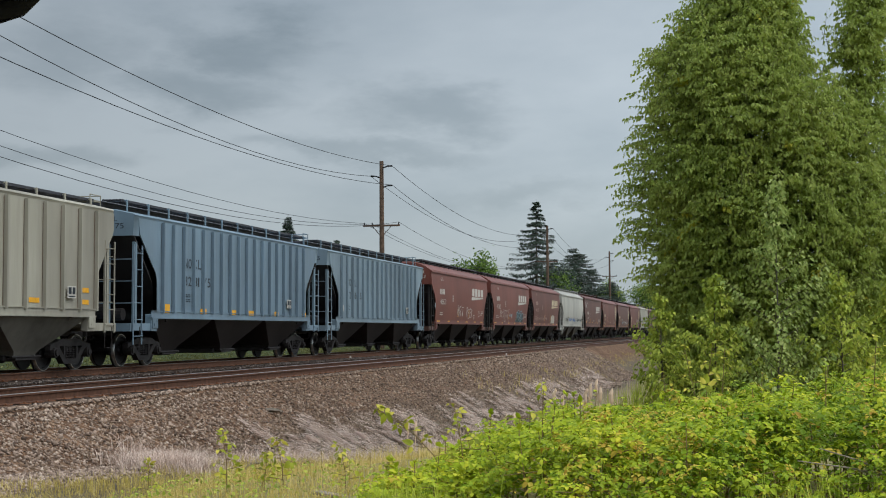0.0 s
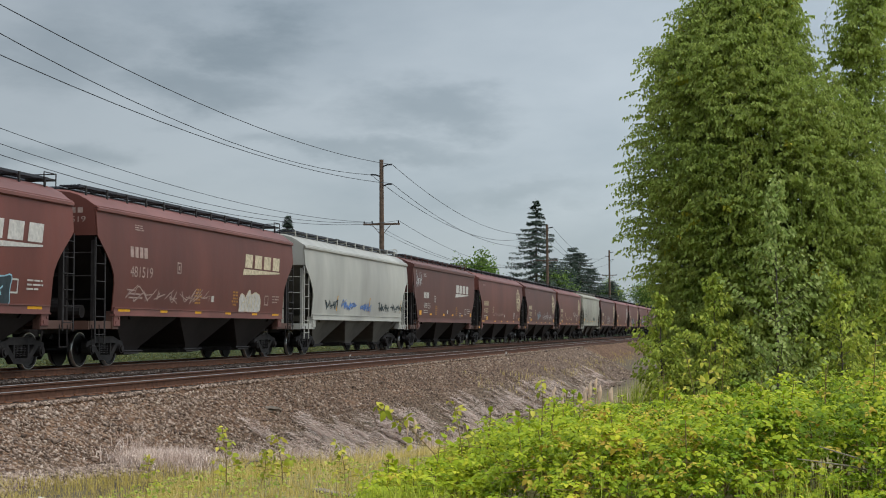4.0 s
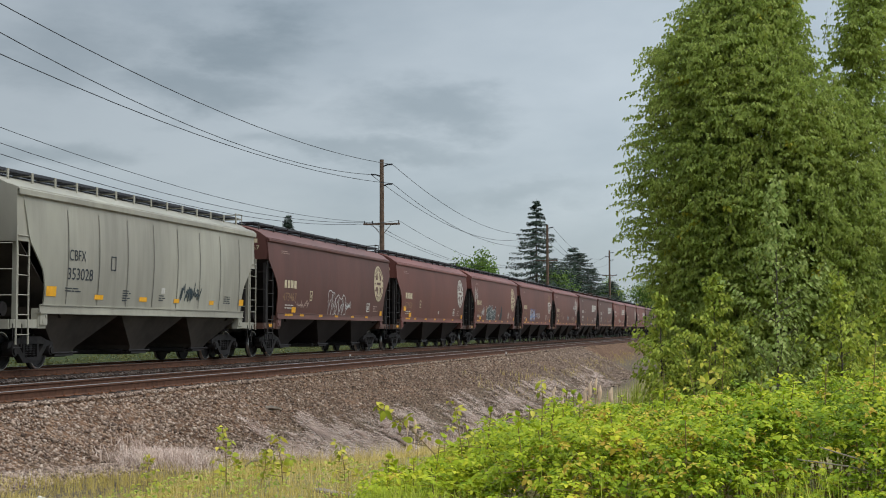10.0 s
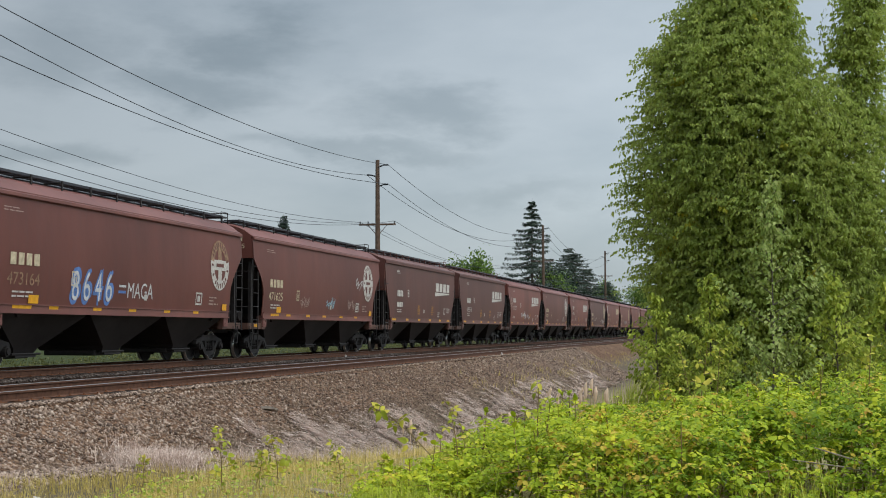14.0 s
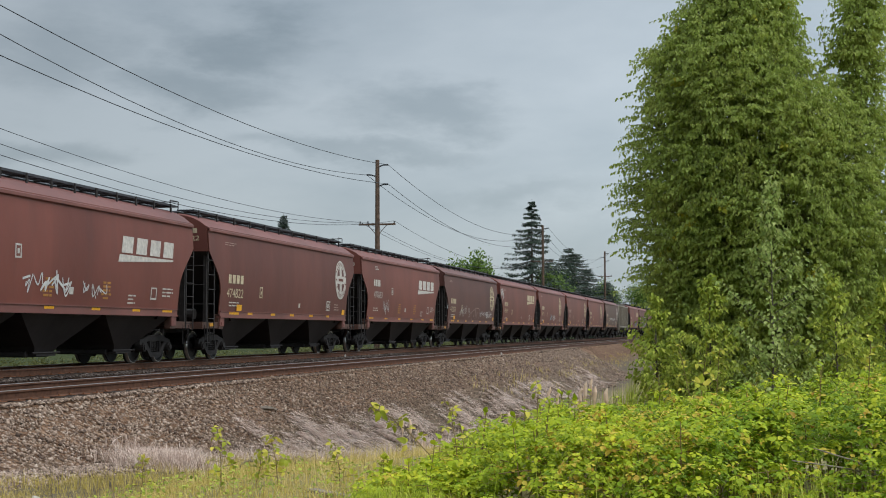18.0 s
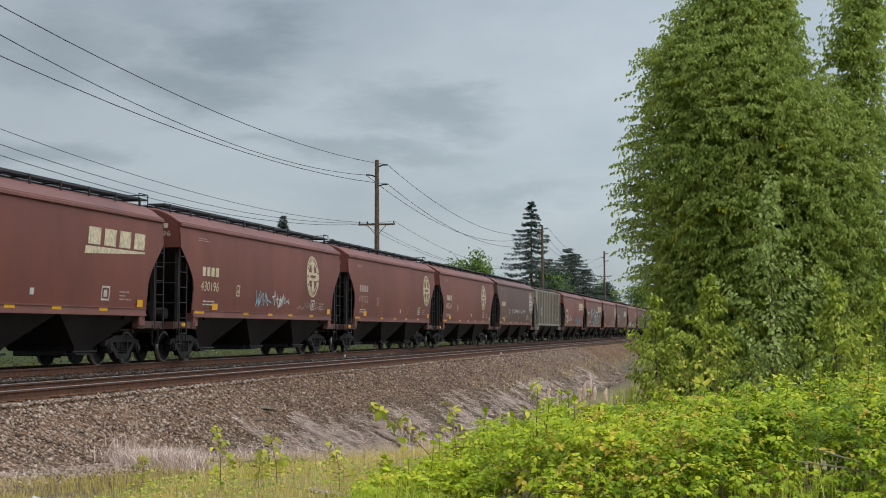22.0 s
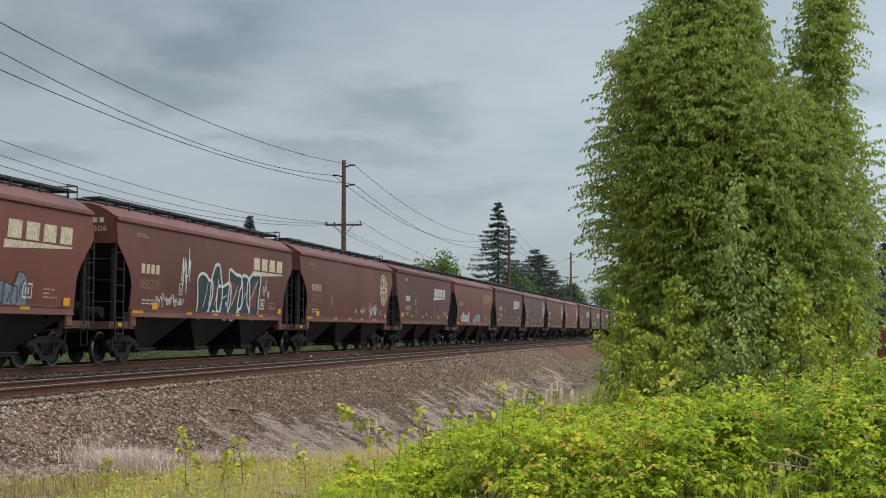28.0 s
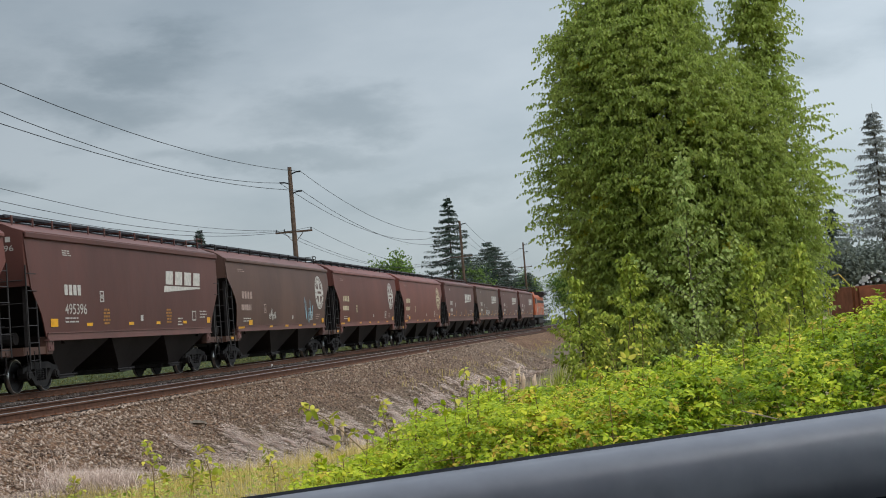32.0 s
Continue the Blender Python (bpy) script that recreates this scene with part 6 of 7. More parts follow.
def bramble_thicket():
    """Arching canes that carry leaves of three to five leaflets in tiers, dark and hollow below."""
    rng = np.random.default_rng(21)
    bush = empty("bramble_thicket", pose(0, 12, -0.6))
    tagged(bush, "dense bright green bramble thicket on the verge", "bush")
    off = np.array([0, 12, -0.6])
    C, N, S, old, red = [], [], [], [], []
    stems, tips = Shape(), []
    for k in range(3000):
        x, y = rng.uniform(-3.25, 4.6), 10.25 + 5.5 * rng.random() ** 1.35
        fall = float(np.clip((y - (10.3 + 0.3 * np.sin(x * 2.1) + 0.2 * np.sin(x * 5.3))) / 0.9, 0, 1)) ** 0.55
        g = float(ground_z(x, y))
        hump = 0.07 * math.sin(x * 3.7 + y * 2.2) + 0.05 * math.sin(x * 8.1 - y * 3.1)
        top = g + (float(np.interp(x, BUSH_X, BUSH_TOP)) + hump + rng.normal(0, 0.05) - g) * max(0.34, fall)
        H = (top - g) * (1.0 if rng.random() < 0.6 else rng.uniform(0.45, 0.95))
        if H < 0.12:
            continue
        a = rng.normal(-math.pi / 2, 1.2) if rng.random() < 0.6 else rng.uniform(0, math.tau)
        lean = rng.uniform(0.12, 0.55) * min(1.0, H / 0.5)
        d = np.array([math.cos(a), math.sin(a), 0]) * lean
        p0, p1, p2 = np.array([x, y, g]) - d * 0.5, np.array([x, y, g + H * 1.25]) - d * 0.35, np.array([x, y, g + H * rng.uniform(0.72, 1.0)]) + d * 0.6
        if k % 5 == 0:
            stems.tube([p0 - off, (p0 + 2 * p1 + p2) / 4 - off, p2 - off], [0.007, 0.005, 0.003], 4, False)
        tips.append(p2)
        m = int(6 + 9 * H)
        q = np.linspace(0.3, 1.0, m)[:, None] + rng.normal(0, 0.02, (m, 1))
        line = p0 * (1 - q) ** 2 + 2 * q * (1 - q) * p1 + p2 * q ** 2
        turn = a + np.where(np.arange(m) % 2, 1.2, -1.2) + rng.normal(0, 0.5, m)
        outw = np.stack([np.cos(turn), np.sin(turn), np.full(m, 0.25)], 1)
        C.append(line + outw * rng.uniform(0.03, 0.1, (m, 1)))
        N.append(unit(outw * 0.4 + rng.normal(0, 0.24, (m, 3)) + [0, -0.2, 1.1]))
        S.append(rng.uniform(0.04, 0.068, m) * np.interp(q[:, 0], [0.3, 0.8, 1.0], [1.0, 0.95, 0.6]))
        # Older leaves to the right; lower ones too, the thicket's shade in their colour.
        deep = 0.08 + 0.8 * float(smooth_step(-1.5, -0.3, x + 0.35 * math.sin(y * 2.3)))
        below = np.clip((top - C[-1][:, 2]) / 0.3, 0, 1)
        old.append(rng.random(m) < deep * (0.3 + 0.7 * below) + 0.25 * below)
        red.append(rng.random(m) < (0.32 if rng.random() < 0.16 + 0.3 * float(smooth_step(1.1, 0.2, abs(x + 0.9))) else 0.0))
    C, N, S, old, red = (np.concatenate(v) for v in (C, N, S, old, red))
    above = C[:, 2] > ground_z(C[:, 0], C[:, 1]) + 0.03
    C, N, S, old, red = C[above], N[above], S[above], old[above], red[above]
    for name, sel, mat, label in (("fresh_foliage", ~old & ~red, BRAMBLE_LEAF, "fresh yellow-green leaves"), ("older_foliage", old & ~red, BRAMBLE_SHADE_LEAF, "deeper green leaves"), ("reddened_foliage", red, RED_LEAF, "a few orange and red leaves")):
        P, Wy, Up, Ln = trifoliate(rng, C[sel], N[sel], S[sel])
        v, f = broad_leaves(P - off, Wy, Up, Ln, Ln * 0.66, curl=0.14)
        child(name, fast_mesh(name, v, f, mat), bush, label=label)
    tagged(part("undergrowth", stems, CANE, bush), kind="stuff")
    dry = Shape()
    for a, b in (((1.0, 10.9, -0.1), (0.45, 10.7, 0.12)), ((1.05, 10.9, -0.12), (0.3, 10.8, 0.02)), ((1.6, 10.7, 0.0), (1.0, 10.85, -0.13)), ((-0.55, 10.3, -0.35), (-0.35, 10.4, -0.12)), ((-0.36, 10.4, -0.42), (-0.35, 10.4, -0.1))):
        a, b = np.array(a) - off, np.array(b) - off
        dry.tube([a, (a + b) / 2 + [0, 0, 0.02], b], [0.009, 0.007, 0.004], 5)
    tagged(part("dead_brushwood", dry, BLEACHED, bush, "bare dead twigs"), kind="stuff")
    # upright shoot tips on top, each with a small pale rosette
    shoot, P, Wy = Shape(), [], []
    tops = np.array([c for c in tips if c[2] > np.interp(c[0], BUSH_X, BUSH_TOP) - 0.1])
    for c in tops[rng.choice(len(tops), 150, replace=False)]:
        h = rng.uniform(0.06, 0.2)
        e = c + np.array([rng.normal(0, 0.03), rng.normal(0, 0.03), h])
        shoot.tube([c - off - [0, 0, 0.25], e - off], [0.006, 0.003], 4, False)
        for t in (0.2, 0.5, 0.8, 1.0, 1.0, 1.0):
            P.append(c + (e - c) * t - off)
            Wy.append(unit(rng.normal(0, 1, 3) * [1, 1, 0.2] + [0, 0, 0.3 + 0.5 * t]))
    P, Wy = np.array(P), np.array(Wy)
    ln = rng.uniform(0.04, 0.085, len(P))
    v, f = broad_leaves(P, Wy, unit(rng.normal(0, 0.2, (len(P), 3)) + [0, -0.2, 1.0]), ln, ln * 0.6)
    tagged(part("shoot_growth", shoot, CANE, bush), kind="stuff")
    child("shoot_foliage", fast_mesh("shoot_foliage", v, f, BRAMBLE_LEAF), bush)


def bramble_shoot(pts, seed, size=0.095, leaves=12):
    rng = np.random.default_rng(seed)
    pts = np.array(pts, float)
    ob = empty("bramble_shoot", pose(*pts[0]))
    tagged(ob, "single young bramble cane with broad yellow-green leaves", "plant", group="young bramble canes on the verge")
    rel = pts - pts[0]
    part("cane", Shape().tube(rel, list(np.linspace(0.006, 0.003, len(rel))), 5), CANE, ob)
    seg = np.linspace(0.25, 1.0, leaves)
    P = np.stack([np.interp(seg, np.linspace(0, 1, len(rel)), rel[:, i]) for i in range(3)], 1)
    a = np.arange(leaves) * 2.4 + seed
    outw = np.stack([np.cos(a), np.sin(a), np.full(leaves, 0.15)], 1)
    C = P + outw * np.linspace(0.14, 0.03, leaves)[:, None]
    N = unit(rng.normal(0, 0.5, (leaves, 3)) + [0, -0.3, 0.8])
    pp, ww, uu, ll = trifoliate(rng, C, N, size * rng.uniform(0.7, 1.15, leaves))
    v, f = broad_leaves(pp, ww, uu, ll, ll * 0.62, 0.16, 0.3)
    child("foliage", fast_mesh("foliage", v, f, SHOOT_LEAF), ob)
    stalk = Shape()
    for p, c in zip(P, C):
        stalk.tube([p, c], 0.003, 4, False)
    tagged(part("stalk_growth", stalk, CANE, ob), kind="stuff")


def blades(name, label, category, rng, x, y, h, w, mat, lean=0.25, flat=None, base=None):
    """Grass: tapered bent blades of five vertices."""
    n = len(x)
    z = ground_z(x, y) if base is None else base
    a = rng.uniform(0, math.tau, n)
    d = np.stack([np.cos(a), np.sin(a), np.zeros(n)], 1) if flat is None else flat
    bend = rng.normal(0, lean, n)[:, None] if flat is None else rng.uniform(0.7, 1.2, n)[:, None]
    p = np.stack([x, y, z - 0.02], 1)
    s = np.stack([-d[:, 1], d[:, 0], np.zeros(n)], 1)
    s = unit(s + rng.normal(0, 0.2, (n, 3)) * [1, 1, 0]) * w[:, None] * 0.5
    H = h[:, None]
    upv = np.array([0, 0, 1.0]) if flat is None else np.array([0, 0, 0.28])
    m = p + upv * H * 0.55 + d * H * bend * 0.35
    t = p + upv * H + d * H * bend
    v = np.stack([p - s, p + s, m + s * 0.8, m - s * 0.8, t], 1).reshape(-1, 3)
    k = np.arange(n)[:, None] * 5
    f = np.stack([k + [0, 1, 2], k + [0, 2, 3], k + [3, 2, 4]], 1).reshape(-1, 3)
    ob = new(name, fast_mesh(name, v, f, mat))
    return tagged(ob, label, category, kind="stuff")


def plants():
    rng = np.random.default_rng(31)
    roadside_tree()
    sapling("sapling", 0.42, 26.5, 1.0, 1.0, 12, PALE_LEAF, "slender pale green poplar sapling before the taller tree", "tree")
    for x, y, tall, wide, seed in ((-1.75, 28.2, 0.55, 0.75, 14), (-0.7, 27.2, 0.6, 0.9, 15), (1.55, 27.0, 0.62, 0.95, 16), (2.5, 28.0, 0.6, 0.8, 17)):
        sapling("young_shrub", x, y, tall, wide, seed, SHRUB_LEAF, "bright green leafy shrub at the foot of the tree", "shrub")
    bramble_thicket()
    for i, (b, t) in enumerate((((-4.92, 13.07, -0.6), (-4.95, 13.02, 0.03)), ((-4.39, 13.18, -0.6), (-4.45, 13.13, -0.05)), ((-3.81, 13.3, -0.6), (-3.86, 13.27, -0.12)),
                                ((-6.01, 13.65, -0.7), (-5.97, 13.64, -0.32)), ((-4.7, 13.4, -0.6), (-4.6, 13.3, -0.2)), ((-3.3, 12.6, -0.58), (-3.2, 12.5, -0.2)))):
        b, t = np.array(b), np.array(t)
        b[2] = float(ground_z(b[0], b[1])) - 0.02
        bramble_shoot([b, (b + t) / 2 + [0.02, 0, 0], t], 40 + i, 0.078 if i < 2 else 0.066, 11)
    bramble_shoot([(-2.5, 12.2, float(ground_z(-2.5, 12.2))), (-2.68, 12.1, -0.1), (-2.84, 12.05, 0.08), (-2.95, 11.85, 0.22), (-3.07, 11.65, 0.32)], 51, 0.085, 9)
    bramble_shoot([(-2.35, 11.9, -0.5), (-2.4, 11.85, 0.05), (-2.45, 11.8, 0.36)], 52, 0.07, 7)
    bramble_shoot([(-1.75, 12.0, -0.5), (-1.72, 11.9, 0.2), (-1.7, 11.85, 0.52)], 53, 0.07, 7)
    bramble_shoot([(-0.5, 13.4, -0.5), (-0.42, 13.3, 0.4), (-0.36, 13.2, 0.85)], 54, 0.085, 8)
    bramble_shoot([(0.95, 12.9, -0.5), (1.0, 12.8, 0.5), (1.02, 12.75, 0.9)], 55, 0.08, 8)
    for i in range(5):
        x, y = -1.05 + 0.36 * i + rng.uniform(-0.08, 0.08), rng.uniform(15.6, 17.5)
        g, top = float(ground_z(x, y)), 0.42 + 0.4 * math.sin(0.5 + i * 0.75) ** 2
        bramble_shoot([(x, y, g), (x + 0.05, y, (g + top) / 2), (x + rng.uniform(-0.1, 0.1), y, top)], 70 + i, 0.058, 13)
    # verge grass
    n = 50000
    x, y = rng.uniform(-10.2, -2.6, n), rng.uniform(9.5, 21.5, n)
    keep = (x + 0.5 * np.sin(y * 1.3) + rng.normal(0, 0.35, n)) > -9.3 + 1.3 * smooth_step(16, 20, y)
    x, y = x[keep], y[keep]
    tall = 0.1 + 0.16 * (0.5 + 0.5 * np.sin(x * 2.1 + np.sin(y * 1.7) * 2)) * (0.5 + 0.5 * np.sin(y * 2.7))
    blades("verge_grass", "thin yellow-green grass on the verge", "grass", rng, x, y, tall * rng.uniform(0.4, 1.3, len(x)), rng.uniform(0.003, 0.007, len(x)), GRASS, 0.55)
    n = 22000
    x, y = rng.uniform(-3.4, 3.5, n), 10.7 - 4.5 * rng.random(n) ** 1.6
    blades("lush_grass", "lush green grass along the foot of the thicket", "grass", rng, x, y, rng.uniform(0.12, 0.42, n) * (0.6 + 0.5 * np.sin(x * 2.3 + 1) ** 2), rng.uniform(0.004, 0.009, n), LUSH_GRASS, 0.4)
    n = 260
    x, y = rng.normal(0.1, 0.9, n), rng.uniform(10.2, 10.7, n)
    blades("tall_grass", "tall thin grass blades before the thicket", "grass", rng, x, y, rng.uniform(0.35, 0.75, n), rng.uniform(0.004, 0.007, n), LUSH_GRASS, 0.3)
    # low broad-leaved weeds in the verge
    n = 1500
    c = np.stack([rng.uniform(-7.0, -3.2, 260), rng.uniform(10.6, 15.0, 260)], 1)
    P = c[rng.integers(260, size=n)] + rng.normal(0, 0.1, (n, 2))
    P = np.stack([P[:, 0], P[:, 1], ground_z(P[:, 0], P[:, 1]) + rng.uniform(0.02, 0.2, n)], 1)
    ln = rng.uniform(0.025, 0.055, n)
    v, f = leaf_field(P, rng.normal(0, 1, (n, 3)) * [1, 1, 0.3], unit(rng.normal(0, 0.4, (n, 3)) + [0, -0.2, 1]), ln, ln * 0.6)
    tagged(new("verge_weeds", fast_mesh("verge_weeds", v, f, SHRUB_LEAF)), "low broad-leaved green weeds in the verge grass", "weeds", kind="stuff")
    # tousled dry tufts at the foot of the bank
    n = 20000
    k = rng.integers(130, size=n)
    near = np.arange(130) < 60
    along = rng.random(130)
    cy = np.where(near, 22.6 - 3.3 * along + rng.normal(0, 0.25, 130), 24 + 16 * rng.random(130))
    cx = np.where(near, -10.0 + 2.1 * along + rng.normal(0, 0.25, 130), -11.55 + 2 * (0.66 + 1.1 * smooth_step(17, 36, cy)) + rng.uniform(-0.2, 0.9, 130))
    x, y = cx[k] + rng.normal(0, 0.15, n), cy[k] + rng.normal(0, 0.2, n)
    blades("dry_tufts", "tousled pale dry grass tufts at the bank's foot", "grass", rng, x, y, rng.uniform(0.06, 0.28, n), rng.uniform(0.005, 0.011, n), DRY_GRASS, 1.1)
    # stems with seed heads
    n = 140
    x, y = rng.uniform(-8.4, -3.0, n), rng.uniform(10, 17, n)
    blades("dry_stalks", "thin dry reddish stalks standing in the grass", "grass", rng, x, y, rng.uniform(0.2, 0.42, n), rng.uniform(0.004, 0.006, n), CANE, 0.2)
    # matted dry grass on the bank, combed down the slope
    X, Y = [], []
    for k in range(210):
        cy = 28 + 57 * rng.random() ** 1.3
        toe = -11.55 + 2 * (0.66 + 1.1 * float(smooth_step(17, 36, cy)))
        cx = toe - rng.uniform(-0.2, 1.5) * (0.6 if cy < 26 else 1.0)
        m = int(rng.uniform(40, 260))
        ln = rng.uniform(0.12, 0.6)
        q = rng.uniform(-1, 1, m)
        X.append(cx + q * ln)
        Y.append(cy + rng.normal(0, rng.uniform(0.02, 0.09) + 0.0016 * cy, m) - q * rng.uniform(0.05, 0.4))
    for cx, cy, m in ((-8.6, 26.2, 220), (-9.3, 27.7, 260), (-9.1, 30.0, 300), (-8.8, 33.0, 500), (-9.5, 35.5, 350), (-9.5, 38, 300)):
        X.append(rng.normal(cx, 0.3, m))
        Y.append(rng.normal(cy, 0.7, m))
    X.append(rng.uniform(-7.2, -3.2, 2500))
    Y.append(26 + 40 * rng.random(2500) ** 1.4)
    X, Y = np.concatenate(X), np.concatenate(Y)
    ok = X > -11.2
    X, Y = X[ok], Y[ok]
    n = len(X)
    fall = (ground_z(X + 0.1, Y) - ground_z(X, Y)) / 0.1
    d = unit(np.stack([rng.normal(1, 0.25, n), rng.normal(-0.1, 0.35, n), fall], 1))
    blades("matted_dry_grass", "matted pale dry grass lying down the bank", "grass", rng, X, Y, rng.uniform(0.16, 0.42, n), rng.uniform(0.012, 0.028, n), DRY_GRASS, flat=d, base=ground_z(X, Y) + 0.05)
    # reeds at the ditch
    n = 900
    x, y = rng.normal(-4.0, 0.8, n), rng.uniform(26, 33, n)
    blades("dry_reeds", "dry pinkish reeds standing in the ditch", "grass", rng, x, y, rng.uniform(0.3, 0.95, n), rng.uniform(0.008, 0.014, n), CATTAIL, 0.2)
    n = 700
    x, y = rng.normal(-2.5, 0.4, n), rng.uniform(29, 35, n)
    blades("ditch_reeds", "dark green reeds growing in the ditch", "grass", rng, x, y, rng.uniform(0.3, 0.9, n), rng.uniform(0.01, 0.016, n), LUSH_GRASS, 0.2)
    n = 900
    y = 52 + 70 * rng.random(n)
    x = -9.6 + 0.8 * np.sin(y * 0.9) * np.sin(y * 0.23 + 1) + rng.normal(0, 0.35, n)
    blades("bank_grass", "tufts of green grass at the foot of the bank", "grass", rng, x, y, rng.uniform(0.1, 0.3, n), rng.uniform(0.012, 0.02, n), GRASS)
    # weeds on the far side of the train
    c = np.stack([rng.uniform(-24.8, -21.8, 330), 14 + 110 * rng.random(330) ** 1.25], 1)
    tall = rng.uniform(0.65, 1.2, 330) * (0.7 + 0.5 * np.sin(c[:, 1] * 0.45) * np.sin(c[:, 1] * 0.17 + 2))
    n = 34000
    k = rng.integers(330, size=n)
    d = rng.normal(0, 1, (n, 3))
    x, y = c[k, 0] + d[:, 0] * 0.28, c[k, 1] + d[:, 1] * 0.38
    P = np.stack([x, y, ground_z(x, y) + tall[k] * rng.uniform(0.05, 1.0, n) ** 0.7 + d[:, 2] * 0.05], 1)
    ln = rng.uniform(0.05, 0.12, n)
    v, f = fold_leaves(P, rng.normal(0, 0.8, (n, 3)) + [0, 0, 0.25], unit(rng.normal(0, 0.6, (n, 3)) + [0.4, 0, 0.7]), ln, ln * 0.5)
    tagged(new("far_side_weeds", fast_mesh("far_side_weeds", v, f, WEED)), "lumpy olive weeds beyond the train track", "weeds", kind="stuff")
    n = 6000
    x, y = rng.uniform(-22.6, -21.4, n), 14 + 105 * rng.random(n) ** 1.3
    blades("far_side_grass", "thin green grass beyond the train track", "grass", rng, x, y, rng.uniform(0.3, 0.62, n), rng.uniform(0.015, 0.03, n), WEED_GRASS, 0.45)
    # cattails
    heads = [(-3.69, -0.2), (-3.53, -0.27), (-2.9, -0.03), (-3.1, -0.2), (-2.62, -0.2), (-4.0, -0.66), (-4.46, -0.66), (-6.52, -0.8), (-6.37, -0.82), (-3.46, -0.54), (-3.01, -0.1), (-2.84, -0.17)]
    for k in range(24):
        x, top = heads[k % 12]
        x, y, top = (x, 27.0, top) if k < 12 else (x + rng.normal(0, 0.22), 27.0 + rng.uniform(0.1, 1.2), top - rng.uniform(0.05, 0.4))
        g = float(ground_z(x, y))
        ob = empty("cattail", pose(x, y, g))
        tagged(ob, "old cattail with a pale fluffy seed head", "cattail", group="cattails in the ditch")
        h = max(top - g, 0.3)
        r = rng.uniform(0.026, 0.042) * (1.0 if k < 12 else 0.8)
        part("stalk", Shape().tube([(0, 0, -0.02), (0.02, 0, h)], 0.007, 5), CATTAIL, ob)
        part("seed_head", Shape().tube([(0.02, 0, h - 0.22), (0.02, 0, h - 0.16), (0.025 + rng.uniform(-0.02, 0.02), rng.uniform(-0.02, 0.02), h - 0.02), (0.027 + rng.uniform(-0.02, 0.02), 0, h + 0.04), (0.04, 0.01, h + 0.09)], [0.008, r * 0.9, r, r * rng.uniform(0.6, 0.95), 0.008], 8), CATTAIL, ob)


def fir(x, y, top, spread, seed, lean=0.0, base=-0.6, mat=FIR_LEAF, blunt=1.0):
    """Tall conifer: tiers of boughs that droop and lift at the tip, hung with needle sprays, sky between them."""
    rng = np.random.default_rng(seed)
    tree = empty("fir_tree", pose(x, y, base))
    tagged(tree, "tall dark fir with drooping ragged boughs", "tree", group="distant conifers")
    h = top - base
    limbs = Shape().tube([(0, 0, 0), (0, 0, h * 0.5), (lean, 0, h)], [0.013 * h, 0.008 * h, 0.01], 7)
    P, Wy = [], []
    z = h * 0.1
    while z < h * 0.985:
        f = (1 - z / h) ** blunt
        turn = rng.uniform(0, math.tau)
        count = rng.integers(5, 8)
        for k in range(count):
            a, z0 = turn + math.tau * k / count + rng.normal(0, 0.25), z + rng.normal(0, 0.006 * h)
            L = spread * f * rng.uniform(0.62, 1.08) + 0.12
            t = np.linspace(0.1, 1.0, int(12 + 13 * L))
            drop = -0.34 * L * t + 0.26 * L * t ** 2.4
            line = np.stack([np.cos(a) * L * t, np.sin(a) * L * t, z0 + drop], 1)
            limbs.tube([(0, 0, z0), line[len(t) // 2], line[-1]], [0.02 + 0.008 * L, 0.02, 0.006], 3, False)
            for j in range(2):
                w = (0.15 * L * np.sin(math.pi * np.clip(t, 0, 0.92)) + 0.04)[:, None]
                P.append(line + rng.normal(0, 1, (len(t), 3)) * w * [0.8, 0.8, 0.16])
                Wy.append(np.stack([np.cos(a) * np.ones(len(t)), np.sin(a) * np.ones(len(t)), np.full(len(t), -0.55)], 1) + rng.normal(0, 0.4, (len(t), 3)))
        z += h * 0.043 * rng.uniform(0.75, 1.3) * (0.45 + 0.55 * min(1, f * 1.6))
    part("trunk", limbs, BARK, tree)
    P, Wy = np.concatenate(P), np.concatenate(Wy)
    n = len(P)
    ln = rng.uniform(0.2, 0.42, n) * (0.45 + h / 34)
    v, f = fold_leaves(P, Wy, unit(rng.normal(0, 0.35, (n, 3)) + [0, 0, 1]), ln, ln * 0.36, 0.2, 0.3)
    child("crown", fast_mesh("crown", v, f, mat), tree)


def round_tree(x, y, top, width, seed, mat, label, base=-0.6):
    rng = np.random.default_rng(seed)
    tree = empty("broadleaf_tree", pose(x, y, base))
    tagged(tree, label, "tree", group="distant broadleaf trees")
    h = top - base
    st = Shape().tube([(0, 0, 0), (0, 0, h * 0.4), (0.1, 0, h * 0.8)], [0.16, 0.12, 0.03], 8)
    P = []
    for k in range(60):
        d = unit(rng.normal(0, 1, 3))
        c = np.array([0, 0, h * 0.62]) + d * [width * 0.42, width * 0.42, h * 0.33] * rng.uniform(0.4, 1.0)
        st.tube([(0, 0, h * 0.4), c], [0.05, 0.01], 4, False)
        P.append(c + rng.normal(0, 0.1 * width, (120, 3)))
    P = np.concatenate(P)
    n = len(P)
    ln = rng.uniform(0.16, 0.34, n)
    v, f = leaf_field(P, rng.normal(0, 1, (n, 3)) + [0, 0, -0.3], unit(rng.normal(0, 0.6, (n, 3)) + [0, 0, 1]), ln, ln * 0.8)
    part("trunk", st, BARK, tree)
    child("crown", fast_mesh("crown", v, f, mat), tree)


